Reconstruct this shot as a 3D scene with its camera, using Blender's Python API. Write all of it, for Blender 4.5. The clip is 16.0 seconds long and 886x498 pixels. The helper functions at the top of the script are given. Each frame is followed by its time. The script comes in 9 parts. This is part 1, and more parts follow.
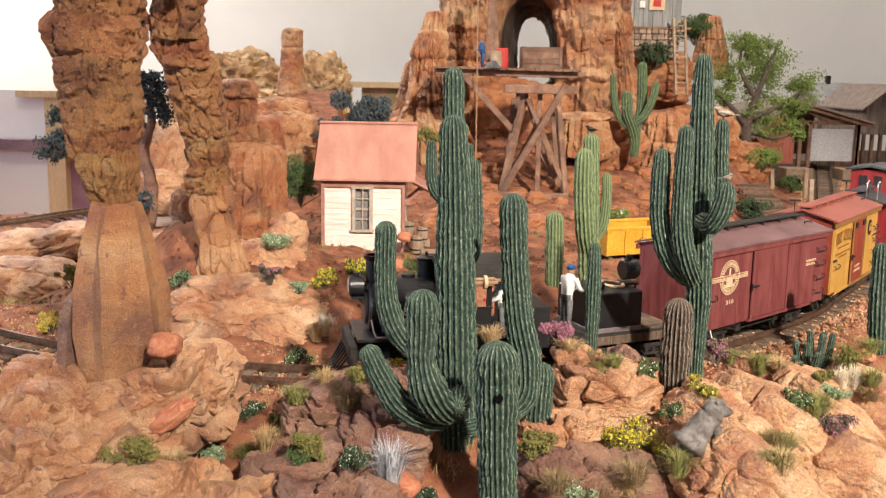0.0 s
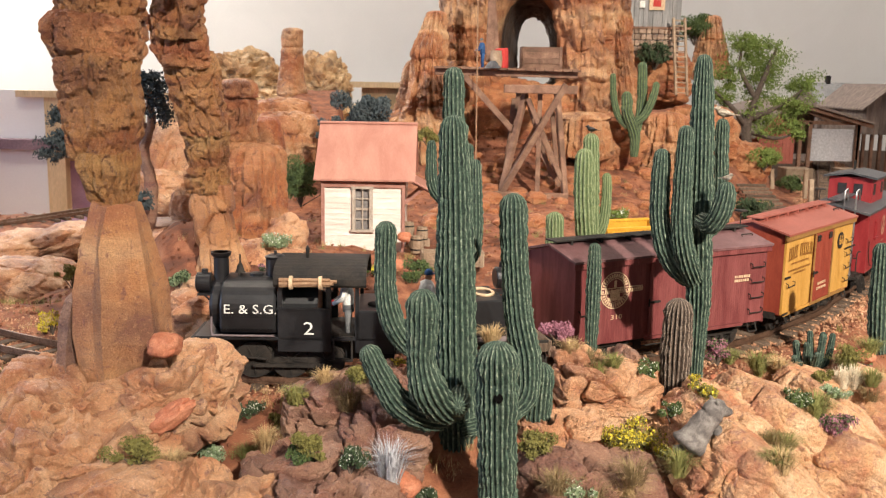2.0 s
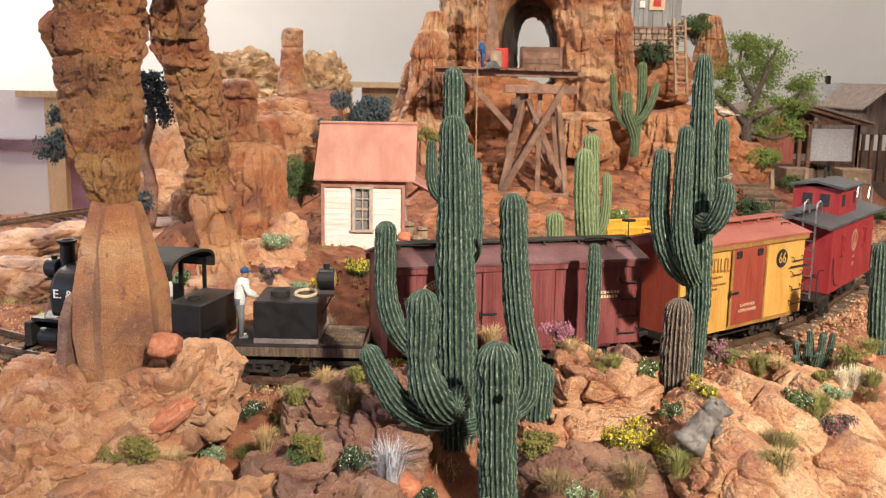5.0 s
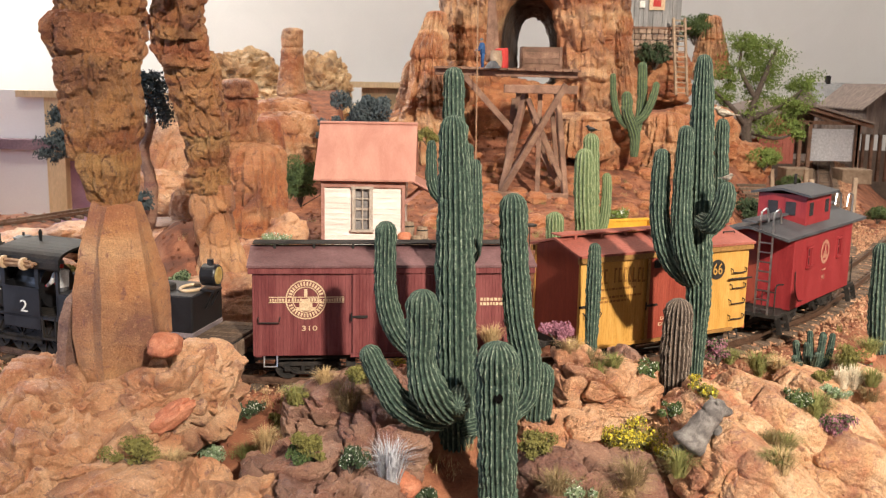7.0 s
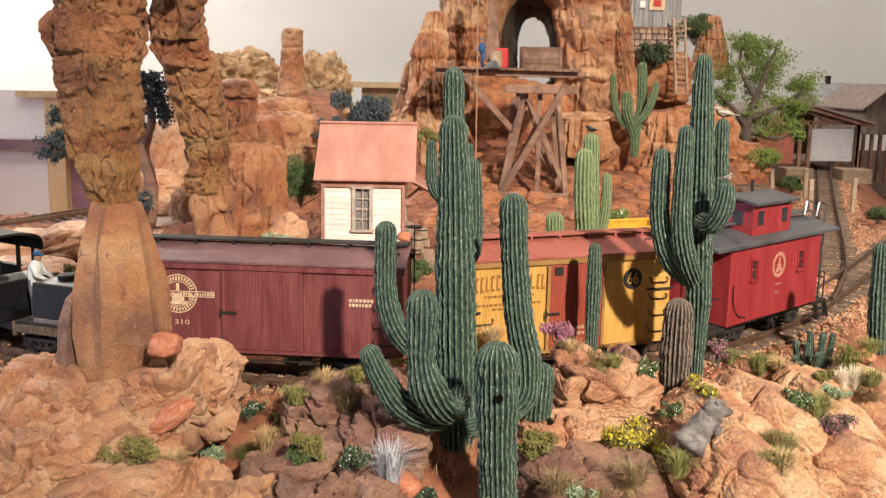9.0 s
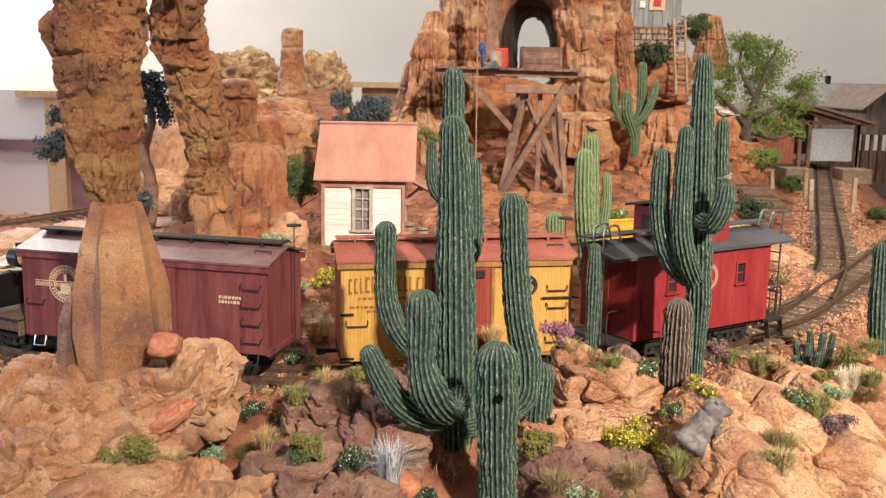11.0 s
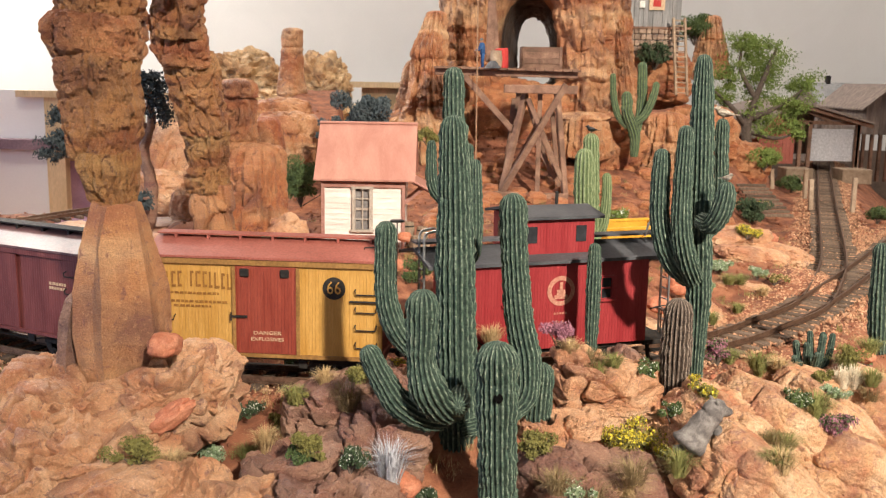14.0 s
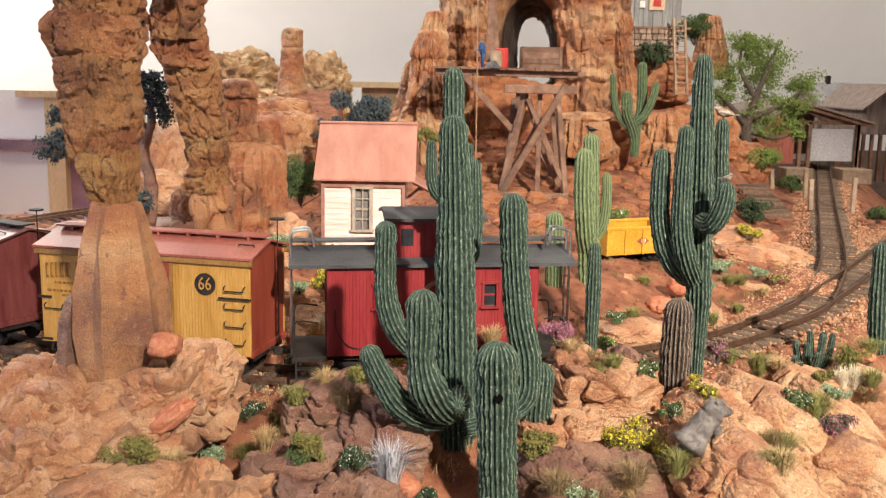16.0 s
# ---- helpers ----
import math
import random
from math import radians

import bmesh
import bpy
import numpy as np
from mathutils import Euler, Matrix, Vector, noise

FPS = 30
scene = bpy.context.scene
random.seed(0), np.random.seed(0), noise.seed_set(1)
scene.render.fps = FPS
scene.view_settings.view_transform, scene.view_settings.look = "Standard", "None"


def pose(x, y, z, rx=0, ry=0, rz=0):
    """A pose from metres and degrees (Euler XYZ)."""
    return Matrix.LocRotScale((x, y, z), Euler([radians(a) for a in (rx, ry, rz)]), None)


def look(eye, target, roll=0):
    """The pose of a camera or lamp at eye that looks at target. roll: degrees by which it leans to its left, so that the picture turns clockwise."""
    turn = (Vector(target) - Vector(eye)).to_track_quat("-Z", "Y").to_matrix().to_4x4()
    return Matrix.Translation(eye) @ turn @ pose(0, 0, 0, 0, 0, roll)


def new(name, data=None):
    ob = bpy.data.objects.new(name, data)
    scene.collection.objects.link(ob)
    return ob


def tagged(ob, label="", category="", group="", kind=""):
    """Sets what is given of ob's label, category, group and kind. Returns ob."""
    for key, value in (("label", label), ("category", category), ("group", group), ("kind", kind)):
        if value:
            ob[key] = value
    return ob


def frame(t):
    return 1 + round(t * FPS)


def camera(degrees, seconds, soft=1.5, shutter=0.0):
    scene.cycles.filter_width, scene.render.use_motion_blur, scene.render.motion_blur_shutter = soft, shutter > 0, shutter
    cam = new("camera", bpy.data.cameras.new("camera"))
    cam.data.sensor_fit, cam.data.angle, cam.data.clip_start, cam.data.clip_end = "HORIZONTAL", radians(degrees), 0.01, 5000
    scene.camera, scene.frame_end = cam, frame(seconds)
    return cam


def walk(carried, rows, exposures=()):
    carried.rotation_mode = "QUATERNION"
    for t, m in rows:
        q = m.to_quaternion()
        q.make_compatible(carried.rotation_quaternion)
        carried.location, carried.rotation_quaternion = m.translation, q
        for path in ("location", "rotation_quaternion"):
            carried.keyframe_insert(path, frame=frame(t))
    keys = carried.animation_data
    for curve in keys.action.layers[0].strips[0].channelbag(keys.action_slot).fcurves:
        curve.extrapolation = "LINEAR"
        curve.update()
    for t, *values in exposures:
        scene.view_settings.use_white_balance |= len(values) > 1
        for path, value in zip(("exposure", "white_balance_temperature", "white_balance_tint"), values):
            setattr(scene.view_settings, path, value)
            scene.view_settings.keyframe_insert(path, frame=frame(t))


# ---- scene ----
EYE = (0.0, 0.0, 0.1426)
cam = camera(50.14, 16.0, soft=1.25)
cam.data.dof.use_dof, cam.data.dof.focus_distance, cam.data.dof.aperture_fstop = True, 0.46, 55.0
AIM = look(EYE, (0.0, math.cos(radians(10.17)), 0.1426 - math.sin(radians(10.17))), roll=1.05)
walk(cam, [(0.0, AIM), (16.0, AIM)], exposures=[(0.0, 0.58), (16.0, 0.58)])

# ---- light: a room with unseen warm fill lamps and one spot on the layout's front ----
world = bpy.data.worlds.new("room_air")
scene.world = world
world.use_nodes = True
world.node_tree.nodes["Background"].inputs[0].default_value = (1.0, 0.93, 0.84, 1)
world.node_tree.nodes["Background"].inputs[1].default_value = 0.02


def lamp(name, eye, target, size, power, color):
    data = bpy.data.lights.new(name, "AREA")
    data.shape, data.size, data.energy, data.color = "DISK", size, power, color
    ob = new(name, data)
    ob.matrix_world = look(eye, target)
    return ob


spot = bpy.data.lights.new("track_spot", "SPOT")
spot.energy, spot.color, spot.shadow_soft_size, spot.spot_size, spot.spot_blend = 355, (1.0, 0.90, 0.77), 0.045, radians(36), 1.0
new("track_spot", spot).matrix_world = look((0.78, -1.42, 1.26), (0.290, 0.62, 0.03))
# Four unseen ceiling lamps, added to brighten the layout, far walls and front.
lamp("unseen_fill_lamp", (-0.5, 0.9, 1.45), (-0.3, 1.1, 0.0), 0.6, 9, (1.0, 0.88, 0.74))
lamp("unseen_fill_lamp", (1.2, 1.5, 1.45), (1.2, 2.0, 0.0), 0.6, 11, (1.0, 0.93, 0.84))
lamp("unseen_fill_lamp", (-1.6, 2.6, 1.45), (-1.6, 2.6, 0.0), 0.6, 48, (1.0, 0.95, 0.88))
lamp("unseen_fill_lamp", (0.2, -0.8, 1.45), (0.1, 0.2, 0.0), 0.8, 1.5, (1.0, 0.93, 0.84))
lamp("window_daylight", (-3.12, -0.5, 0.5), (-0.2, 0.45, 0.0), 1.1, 24, (0.55, 0.68, 1.0))


# ---- materials ----
def nodes_of(name):
    m = bpy.data.materials.new(name)
    m.use_nodes = True
    return m, m.node_tree.nodes, m.node_tree.links, m.node_tree.nodes["Principled BSDF"]


def rgba(c):
    return (c[0], c[1], c[2], 1.0)


def varied(name, c1, c2, c3=None, rough=0.75, metal=0.0, scale=120.0, fine=900.0, bump=0.4, depth=0.0004, stretch=(1, 1, 1), by_piece=0.0, spec=0.3, spots=0.5, grainy=0.2, by_island=False):
    """A surface of two or three colours mixed by broad noise, with fine grain, relief and uneven gloss."""
    m, n, l, b = nodes_of(name)
    tc, mp = n.new("ShaderNodeTexCoord"), n.new("ShaderNodeMapping")
    mp.inputs["Scale"].default_value = stretch
    l.new(tc.outputs["Object"], mp.inputs[0])
    broad, grain = n.new("ShaderNodeTexNoise"), n.new("ShaderNodeTexNoise")
    broad.inputs["Scale"].default_value, broad.inputs["Detail"].default_value, broad.inputs["Roughness"].default_value = scale, 6, 0.62
    broad.inputs["Distortion"].default_value = 0.6
    grain.inputs["Scale"].default_value, grain.inputs["Detail"].default_value = fine, 4
    l.new(mp.outputs[0], broad.inputs["Vector"]), l.new(mp.outputs[0], grain.inputs["Vector"])
    ramp = n.new("ShaderNodeValToRGB")
    ramp.color_ramp.elements[0].position, ramp.color_ramp.elements[1].position = 0.36, 0.66
    ramp.color_ramp.elements[0].color, ramp.color_ramp.elements[1].color = rgba(c1), rgba(c2)
    if c3:
        e = ramp.color_ramp.elements.new(spots)
        e.color = rgba(c3)
    l.new(broad.outputs[0], ramp.inputs[0])
    hsv = n.new("ShaderNodeHueSaturation")
    mr = n.new("ShaderNodeMapRange")
    mr.inputs["From Min"].default_value, mr.inputs["From Max"].default_value = 0.3, 0.7
    mr.inputs["To Min"].default_value, mr.inputs["To Max"].default_value = 1 - grainy, 1 + grainy
    l.new(grain.outputs[0], mr.inputs[0])
    value = mr.outputs[0]
    if by_piece:
        info, mul, off = n.new("ShaderNodeObjectInfo"), n.new("ShaderNodeMath"), n.new("ShaderNodeMapRange")
        off.inputs["To Min"].default_value, off.inputs["To Max"].default_value = 1 - by_piece, 1 + by_piece
        mul.operation = "MULTIPLY"
        if by_island:
            info = n.new("ShaderNodeNewGeometry")
        l.new(info.outputs["Random Per Island" if by_island else "Random"], off.inputs[0]), l.new(off.outputs[0], mul.inputs[0]), l.new(value, mul.inputs[1])
        value = mul.outputs[0]
    l.new(value, hsv.inputs["Value"]), l.new(ramp.outputs[0], hsv.inputs["Color"])
    l.new(hsv.outputs[0], b.inputs["Base Color"])
    gl = n.new("ShaderNodeMapRange")
    gl.inputs["To Min"].default_value, gl.inputs["To Max"].default_value = max(0.05, rough - 0.15), min(1.0, rough + 0.15)
    l.new(broad.outputs[0], gl.inputs[0]), l.new(gl.outputs[0], b.inputs["Roughness"])
    b.inputs["Metallic"].default_value = metal
    b.inputs["Specular IOR Level"].default_value = spec
    if bump:
        mix, bp = n.new("ShaderNodeMath"), n.new("ShaderNodeBump")
        mix.operation = "ADD"
        l.new(broad.outputs[0], mix.inputs[0]), l.new(grain.outputs[0], mix.inputs[1])
        bp.inputs["Strength"].default_value, bp.inputs["Distance"].default_value = bump, depth
        l.new(mix.outputs[0], bp.inputs["Height"]), l.new(bp.outputs[0], b.inputs["Normal"])
    return m


def stratified(name, tan, red, dark, pale, layer=55.0, fine=1400.0, depth=0.0020, sway=0.35):
    """Painted plaster rock: bands of tan and red along z, thin dark washes in the hollows of the relief, pale dry-brushed ridges."""
    m, n, l, b = nodes_of(name)
    tc = n.new("ShaderNodeTexCoord")
    warp = n.new("ShaderNodeTexNoise")
    warp.inputs["Scale"].default_value, warp.inputs["Detail"].default_value = 38, 5
    mp = n.new("ShaderNodeMapping")
    mp.inputs["Scale"].default_value = (sway, sway, 1.0)
    l.new(tc.outputs["Object"], warp.inputs["Vector"]), l.new(tc.outputs["Object"], mp.inputs[0])
    band = n.new("ShaderNodeTexNoise")
    band.inputs["Scale"].default_value, band.inputs["Detail"].default_value, band.inputs["Roughness"].default_value = layer, 5, 0.6
    band.inputs["Distortion"].default_value = 0.8
    l.new(mp.outputs[0], band.inputs["Vector"])
    ramp = n.new("ShaderNodeValToRGB")
    for e, (p, c) in zip(ramp.color_ramp.elements, ((0.34, red), (0.68, pale))):
        e.position, e.color = p, rgba(c)
    e = ramp.color_ramp.elements.new(0.47)
    e.color = rgba(tan)
    l.new(band.outputs[0], ramp.inputs[0])
    stain = n.new("ShaderNodeValToRGB")
    stain.color_ramp.elements[0].position, stain.color_ramp.elements[1].position = 0.30, 0.50
    stain.color_ramp.elements[0].color, stain.color_ramp.elements[1].color = (1, 1, 1, 1), (0, 0, 0, 1)
    l.new(warp.outputs[0], stain.inputs[0])
    mix = n.new("ShaderNodeMixRGB")
    mix.inputs[2].default_value = rgba(dark)
    sm = n.new("ShaderNodeMath")
    sm.operation = "MULTIPLY"
    sm.inputs[1].default_value = 0.85
    l.new(stain.outputs[0], sm.inputs[0]), l.new(sm.outputs[0], mix.inputs[0]), l.new(ramp.outputs[0], mix.inputs[1])
    grain = n.new("ShaderNodeTexNoise")
    grain.inputs["Scale"].default_value, grain.inputs["Detail"].default_value, grain.inputs["Roughness"].default_value = fine, 5, 0.65
    l.new(tc.outputs["Object"], grain.inputs["Vector"])
    mr = n.new("ShaderNodeMapRange")
    mr.inputs["From Min"].default_value, mr.inputs["From Max"].default_value = 0.28, 0.72
    mr.inputs["To Min"].default_value, mr.inputs["To Max"].default_value = 0.72, 1.25
    l.new(grain.outputs[0], mr.inputs[0])
    hsv = n.new("ShaderNodeHueSaturation")
    pits, pr, pm, brush, br, bm2 = n.new("ShaderNodeTexNoise"), n.new("ShaderNodeValToRGB"), n.new("ShaderNodeMixRGB"), n.new("ShaderNodeTexNoise"), n.new("ShaderNodeValToRGB"), n.new("ShaderNodeMixRGB")
    pits.inputs["Scale"].default_value, pits.inputs["Detail"].default_value, pits.inputs["Roughness"].default_value, pits.inputs["Distortion"].default_value = fine * 0.16, 6, 0.7, 1.0
    pr.color_ramp.elements[0].position, pr.color_ramp.elements[1].position = 0.56, 0.66
    pr.color_ramp.elements[1].color = (0.75, 0.75, 0.75, 1)
    pm.inputs[2].default_value = (dark[0], dark[1] * 0.9, dark[2] * 1.15, 1)
    brush.inputs["Scale"].default_value, brush.inputs["Detail"].default_value, brush.inputs["Roughness"].default_value = fine * 0.30, 5, 0.75
    br.color_ramp.elements[0].position, br.color_ramp.elements[1].position = 0.55, 0.72
    br.color_ramp.elements[1].color = (0.6, 0.6, 0.6, 1)
    bm2.inputs[2].default_value = (min(1, pale[0] * 1.18), pale[1] * 1.18, pale[2] * 1.2, 1)
    l.new(tc.outputs["Object"], pits.inputs["Vector"]), l.new(tc.outputs["Object"], brush.inputs["Vector"])
    l.new(pits.outputs[0], pr.inputs[0]), l.new(pr.outputs[0], pm.inputs[0]), l.new(mix.outputs[0], pm.inputs[1])
    l.new(brush.outputs[0], br.inputs[0]), l.new(br.outputs[0], bm2.inputs[0]), l.new(pm.outputs[0], bm2.inputs[1])
    l.new(mr.outputs[0], hsv.inputs["Value"]), l.new(bm2.outputs[0], hsv.inputs["Color"])
    l.new(hsv.outputs[0], b.inputs["Base Color"])
    b.inputs["Roughness"].default_value, b.inputs["Specular IOR Level"].default_value = 0.50, 0.42
    crack = n.new("ShaderNodeTexVoronoi")
    crack.feature = "DISTANCE_TO_EDGE"
    crack.inputs["Scale"].default_value = fine * 0.10
    cw = n.new("ShaderNodeMixRGB")
    cw.inputs[0].default_value = 0.05
    l.new(tc.outputs["Object"], cw.inputs[1]), l.new(warp.outputs["Color"], cw.inputs[2]), l.new(cw.outputs[0], crack.inputs["Vector"])
    cr = n.new("ShaderNodeMapRange")
    cr.inputs["From Max"].default_value = 0.09
    cr.inputs["To Min"].default_value, cr.inputs["To Max"].default_value = 0.0, 0.13
    l.new(crack.outputs["Distance"], cr.inputs[0])
    mid = n.new("ShaderNodeTexNoise")
    mid.inputs["Scale"].default_value, mid.inputs["Detail"].default_value, mid.inputs["Roughness"].default_value = fine * 0.22, 6, 0.7
    l.new(tc.outputs["Object"], mid.inputs["Vector"])
    a1, a2 = n.new("ShaderNodeMath"), n.new("ShaderNodeMath")
    l.new(mid.outputs[0], a1.inputs[0]), l.new(cr.outputs[0], a1.inputs[1])
    l.new(a1.outputs[0], a2.inputs[0]), l.new(grain.outputs[0], a2.inputs[1])
    bp = n.new("ShaderNodeBump")
    bp.inputs["Strength"].default_value, bp.inputs["Distance"].default_value = 1.0, depth * 1.25
    l.new(a2.outputs[0], bp.inputs["Height"]), l.new(bp.outputs[0], b.inputs["Normal"])
    return m


ROCK_TAN = stratified("rock_tan", (0.59, 0.305, 0.16), (0.47, 0.195, 0.10), (0.20, 0.095, 0.07), (0.79, 0.54, 0.345), depth=0.0011)
ROCK_ARCH = stratified("rock_arch", (0.46, 0.20, 0.08), (0.36, 0.12, 0.06), (0.16, 0.065, 0.045), (0.62, 0.33, 0.14), layer=48)
ROCK_RED = stratified("rock_red", (0.52, 0.20, 0.085), (0.40, 0.115, 0.05), (0.17, 0.06, 0.04), (0.66, 0.35, 0.17))
ROCK_CLIFF = stratified("rock_cliff", (0.44, 0.195, 0.085), (0.34, 0.12, 0.052), (0.14, 0.062, 0.042), (0.60, 0.38, 0.21), layer=30, fine=600, depth=0.0016)
ROCK_OCHRE = stratified("rock_ochre", (0.47, 0.225, 0.085), (0.36, 0.14, 0.06), (0.15, 0.07, 0.045), (0.60, 0.35, 0.15), layer=70)
ROCK_FOOT = stratified("rock_foot", (0.50, 0.23, 0.10), (0.38, 0.15, 0.075), (0.20, 0.09, 0.065), (0.62, 0.36, 0.19), layer=34, fine=1700, depth=0.0009)
ROCK_GREY = stratified("rock_grey", (0.34, 0.18, 0.12), (0.27, 0.115, 0.085), (0.12, 0.065, 0.06), (0.48, 0.30, 0.21), depth=0.0012)
ROCK_SLAB = stratified("rock_slab_pale", (0.62, 0.335, 0.17), (0.50, 0.20, 0.10), (0.27, 0.11, 0.08), (0.78, 0.53, 0.33), layer=60, fine=900, depth=0.0016, sway=0.8)
# Far rock: pale partly because lamp light is put into its colour.
ROCK_FAR_LIT = stratified("rock_far_lit", (0.66, 0.42, 0.21), (0.45, 0.23, 0.10), (0.14, 0.07, 0.04), (0.86, 0.66, 0.40), layer=16, fine=420, depth=0.0030)
ROCK_BLOCK = varied("red_block", (0.38, 0.12, 0.06), (0.50, 0.22, 0.13), rough=0.8, scale=160, fine=1500, depth=0.0005)
SOIL = varied("red_soil", (0.13, 0.052, 0.032), (0.36, 0.155, 0.082), (0.24, 0.088, 0.046), rough=0.92, scale=60, fine=2200, bump=0.8, depth=0.0008)
BALLAST = varied("ballast", (0.27, 0.135, 0.08), (0.50, 0.31, 0.19), (0.37, 0.195, 0.11), rough=0.85, scale=120, fine=2000, by_piece=0.45, by_island=True)
CACTUS = varied("cactus_green", (0.020, 0.034, 0.028), (0.075, 0.105, 0.078), (0.036, 0.060, 0.046), rough=0.68, scale=330, fine=1700, bump=1.0, depth=0.0006, grainy=0.45)
CACTUS_PALE = varied("cactus_pale_green", (0.085, 0.125, 0.055), (0.18, 0.225, 0.105), (0.125, 0.17, 0.075), rough=0.65, scale=220, fine=1700, bump=1.0, depth=0.0005, grainy=0.35)
CACTUS_BROWN = varied("cactus_brown", (0.045, 0.032, 0.026), (0.12, 0.085, 0.062), (0.075, 0.055, 0.042), rough=0.75, scale=300, fine=1700, bump=1.0, depth=0.0006, grainy=0.45)


# ---- mesh helpers ----
def part(name, bm, material, parent=None, label="", smooth=False):
    me = bpy.data.meshes.new(name)
    if smooth:
        for f in bm.faces:
            f.smooth = True
    bm.to_mesh(me)
    bm.free()
    for m in (material if isinstance(material, (list, tuple)) else [material]):
        me.materials.append(m)
    ob = new(name, me)
    ob.parent = parent
    return tagged(ob, label)


def empty(name, m, label, category, group="", kind=""):
    ob = new(name)
    ob.empty_display_size = 0.01
    ob.matrix_world = m
    return tagged(ob, label, category, group, kind)


def box(bm, x0, x1, y0, y1, z0, z1, bevel=0.0, turn=None):
    vs = [bm.verts.new((x, y, z)) for z in (z0, z1) for y in (y0, y1) for x in (x0, x1)]
    fs = [bm.faces.new([vs[i] for i in q]) for q in ((0, 2, 3, 1), (4, 5, 7, 6), (0, 1, 5, 4), (2, 6, 7, 3), (0, 4, 6, 2), (1, 3, 7, 5))]
    if turn:
        bmesh.ops.transform(bm, matrix=turn, verts=vs)
    if bevel:
        bmesh.ops.bevel(bm, geom=list({e for f in fs for e in f.edges}), offset=bevel, segments=1, affect="EDGES")
    return bm


def beam(bm, a, b, w, h=None, bevel=0.0):
    """A squared timber from a to b."""
    a, b = Vector(a), Vector(b)
    d = b - a
    q = d.to_track_quat("X", "Z").to_matrix().to_4x4()
    return box(bm, 0, d.length, -w / 2, w / 2, -(h or w) / 2, (h or w) / 2, bevel, Matrix.Translation(a) @ q)


def tube(bm, pts, radii, n=12, caps=True, ribs=0, depth=0.12, mark=False, wobble=0.0, seed=0, bead=0.0):
    """A round or ribbed tube along pts; with mark, the crests of its ribs take the second material."""
    pts = [Vector(p) for p in pts]
    rings = []
    side = None
    for i, p in enumerate(pts):
        d = (pts[min(i + 1, len(pts) - 1)] - pts[max(i - 1, 0)]).normalized()
        if side is None:
            side = d.orthogonal().normalized()
        side = (side - d * side.dot(d)).normalized()
        up = d.cross(side)
        ring = []
        for k in range(n):
            a = 2 * math.pi * k / n
            r = radii[i]
            if ribs:
                r *= 1 - depth * (0.5 + 0.5 * math.cos(a * ribs)) ** 1.5
                if bead:
                    r += bead * max(0.0, -math.cos(a * ribs)) * (1.0 if (i + k // (n // ribs)) % 3 == 0 else -0.25)
            if wobble:
                r *= 1 + wobble * noise.noise((p + side * math.cos(a) * r + up * math.sin(a) * r) * 420 + Vector((seed, 0, 0)))
            ring.append(bm.verts.new(p + side * (math.cos(a) * r) + up * (math.sin(a) * r)))
        rings.append(ring)
    for r0, r1 in zip(rings, rings[1:]):
        for k in range(n):
            f = bm.faces.new((r0[k], r0[(k + 1) % n], r1[(k + 1) % n], r1[k]))
            if mark and ribs:
                a = 2 * math.pi * (k + 0.5) / n
                f.material_index = 1 if math.cos(a * ribs) < -0.80 else 0
    if caps:
        bm.faces.new(rings[0][::-1]), bm.faces.new(rings[-1])
    return bm


def rod(bm, a, b, r, n=8):
    return tube(bm, [a, b], [r, r], n)


def spline(points, per=8):
    """Points along a smooth curve through the given ones."""
    p = [Vector(q) for q in points]
    e = [p[0] * 2 - p[1]] + p + [p[-1] * 2 - p[-2]]
    out = []
    for a, b, c, d in zip(e, e[1:], e[2:], e[3:]):
        for k in range(per):
            t = k / per
            out.append(0.5 * (b * 2 + (c - a) * t + (a * 2 - b * 5 + c * 4 - d) * t * t + (b * 3 - a - c * 3 + d) * t ** 3))
    return out + [p[-1]]


def step(a, b, t):
    """A soft step from 0 at a to 1 at b."""
    t = min(1.0, max(0.0, (t - a) / (b - a)))
    return t * t * (3 - 2 * t)


def fbm(v, octaves=4):
    return noise.fractal(v, 1.0, 2.0, octaves)


# ---- the line of the track, rail tops at z = 0 ----
LINE = spline([(-0.62, 0.93, 0), (-0.50, 0.76, 0), (-0.40, 0.63, 0), (-0.333, 0.5618, 0), (-0.2389, 0.4984, 0), (-0.1699, 0.4678, 0), (-0.1004, 0.4515, 0), (-0.0628, 0.4480, 0), (0.0197, 0.4575, 0),
               (0.0976, 0.4872, 0), (0.1482, 0.5180, 0), (0.1931, 0.5575, 0), (0.2586, 0.6357, 0), (0.3424, 0.7554, 0), (0.4398, 0.8996, 0), (0.5496, 1.0595, 0), (0.80, 1.42, 0)], 24)
RUN = [0.0]
for p0, p1 in zip(LINE, LINE[1:]):
    RUN.append(RUN[-1] + (p1 - p0).length)
START = RUN[24 * 2]


def on_line(s, line=None, run=None, start=None):
    """The point of the track at s metres from its reference, and the heading there."""
    line, run = line or LINE, run or RUN
    s = s + (START if start is None else start)
    i = max(0, min(len(run) - 2, int(np.searchsorted(run, s)) - 1))
    d = (line[i + 1] - line[i]).normalized()
    return line[i] + d * (s - run[i]), d


LINE_XY = np.array([(p.x, p.y) for p in LINE[::3]])


YARD = spline([(0.1945, 0.5590, 0), (0.2458, 0.6158, 0), (0.2938, 0.7062, 0), (0.3376, 0.8051, 0), (0.4017, 0.9728, 0), (0.4975, 1.2252, 0), (0.5834, 1.4491, 0), (0.6979, 1.7450, 0), (0.7621, 1.9115, 0)], 14)
TRACK_XY = np.concatenate([LINE_XY, np.array([(p.x, p.y) for p in YARD])])


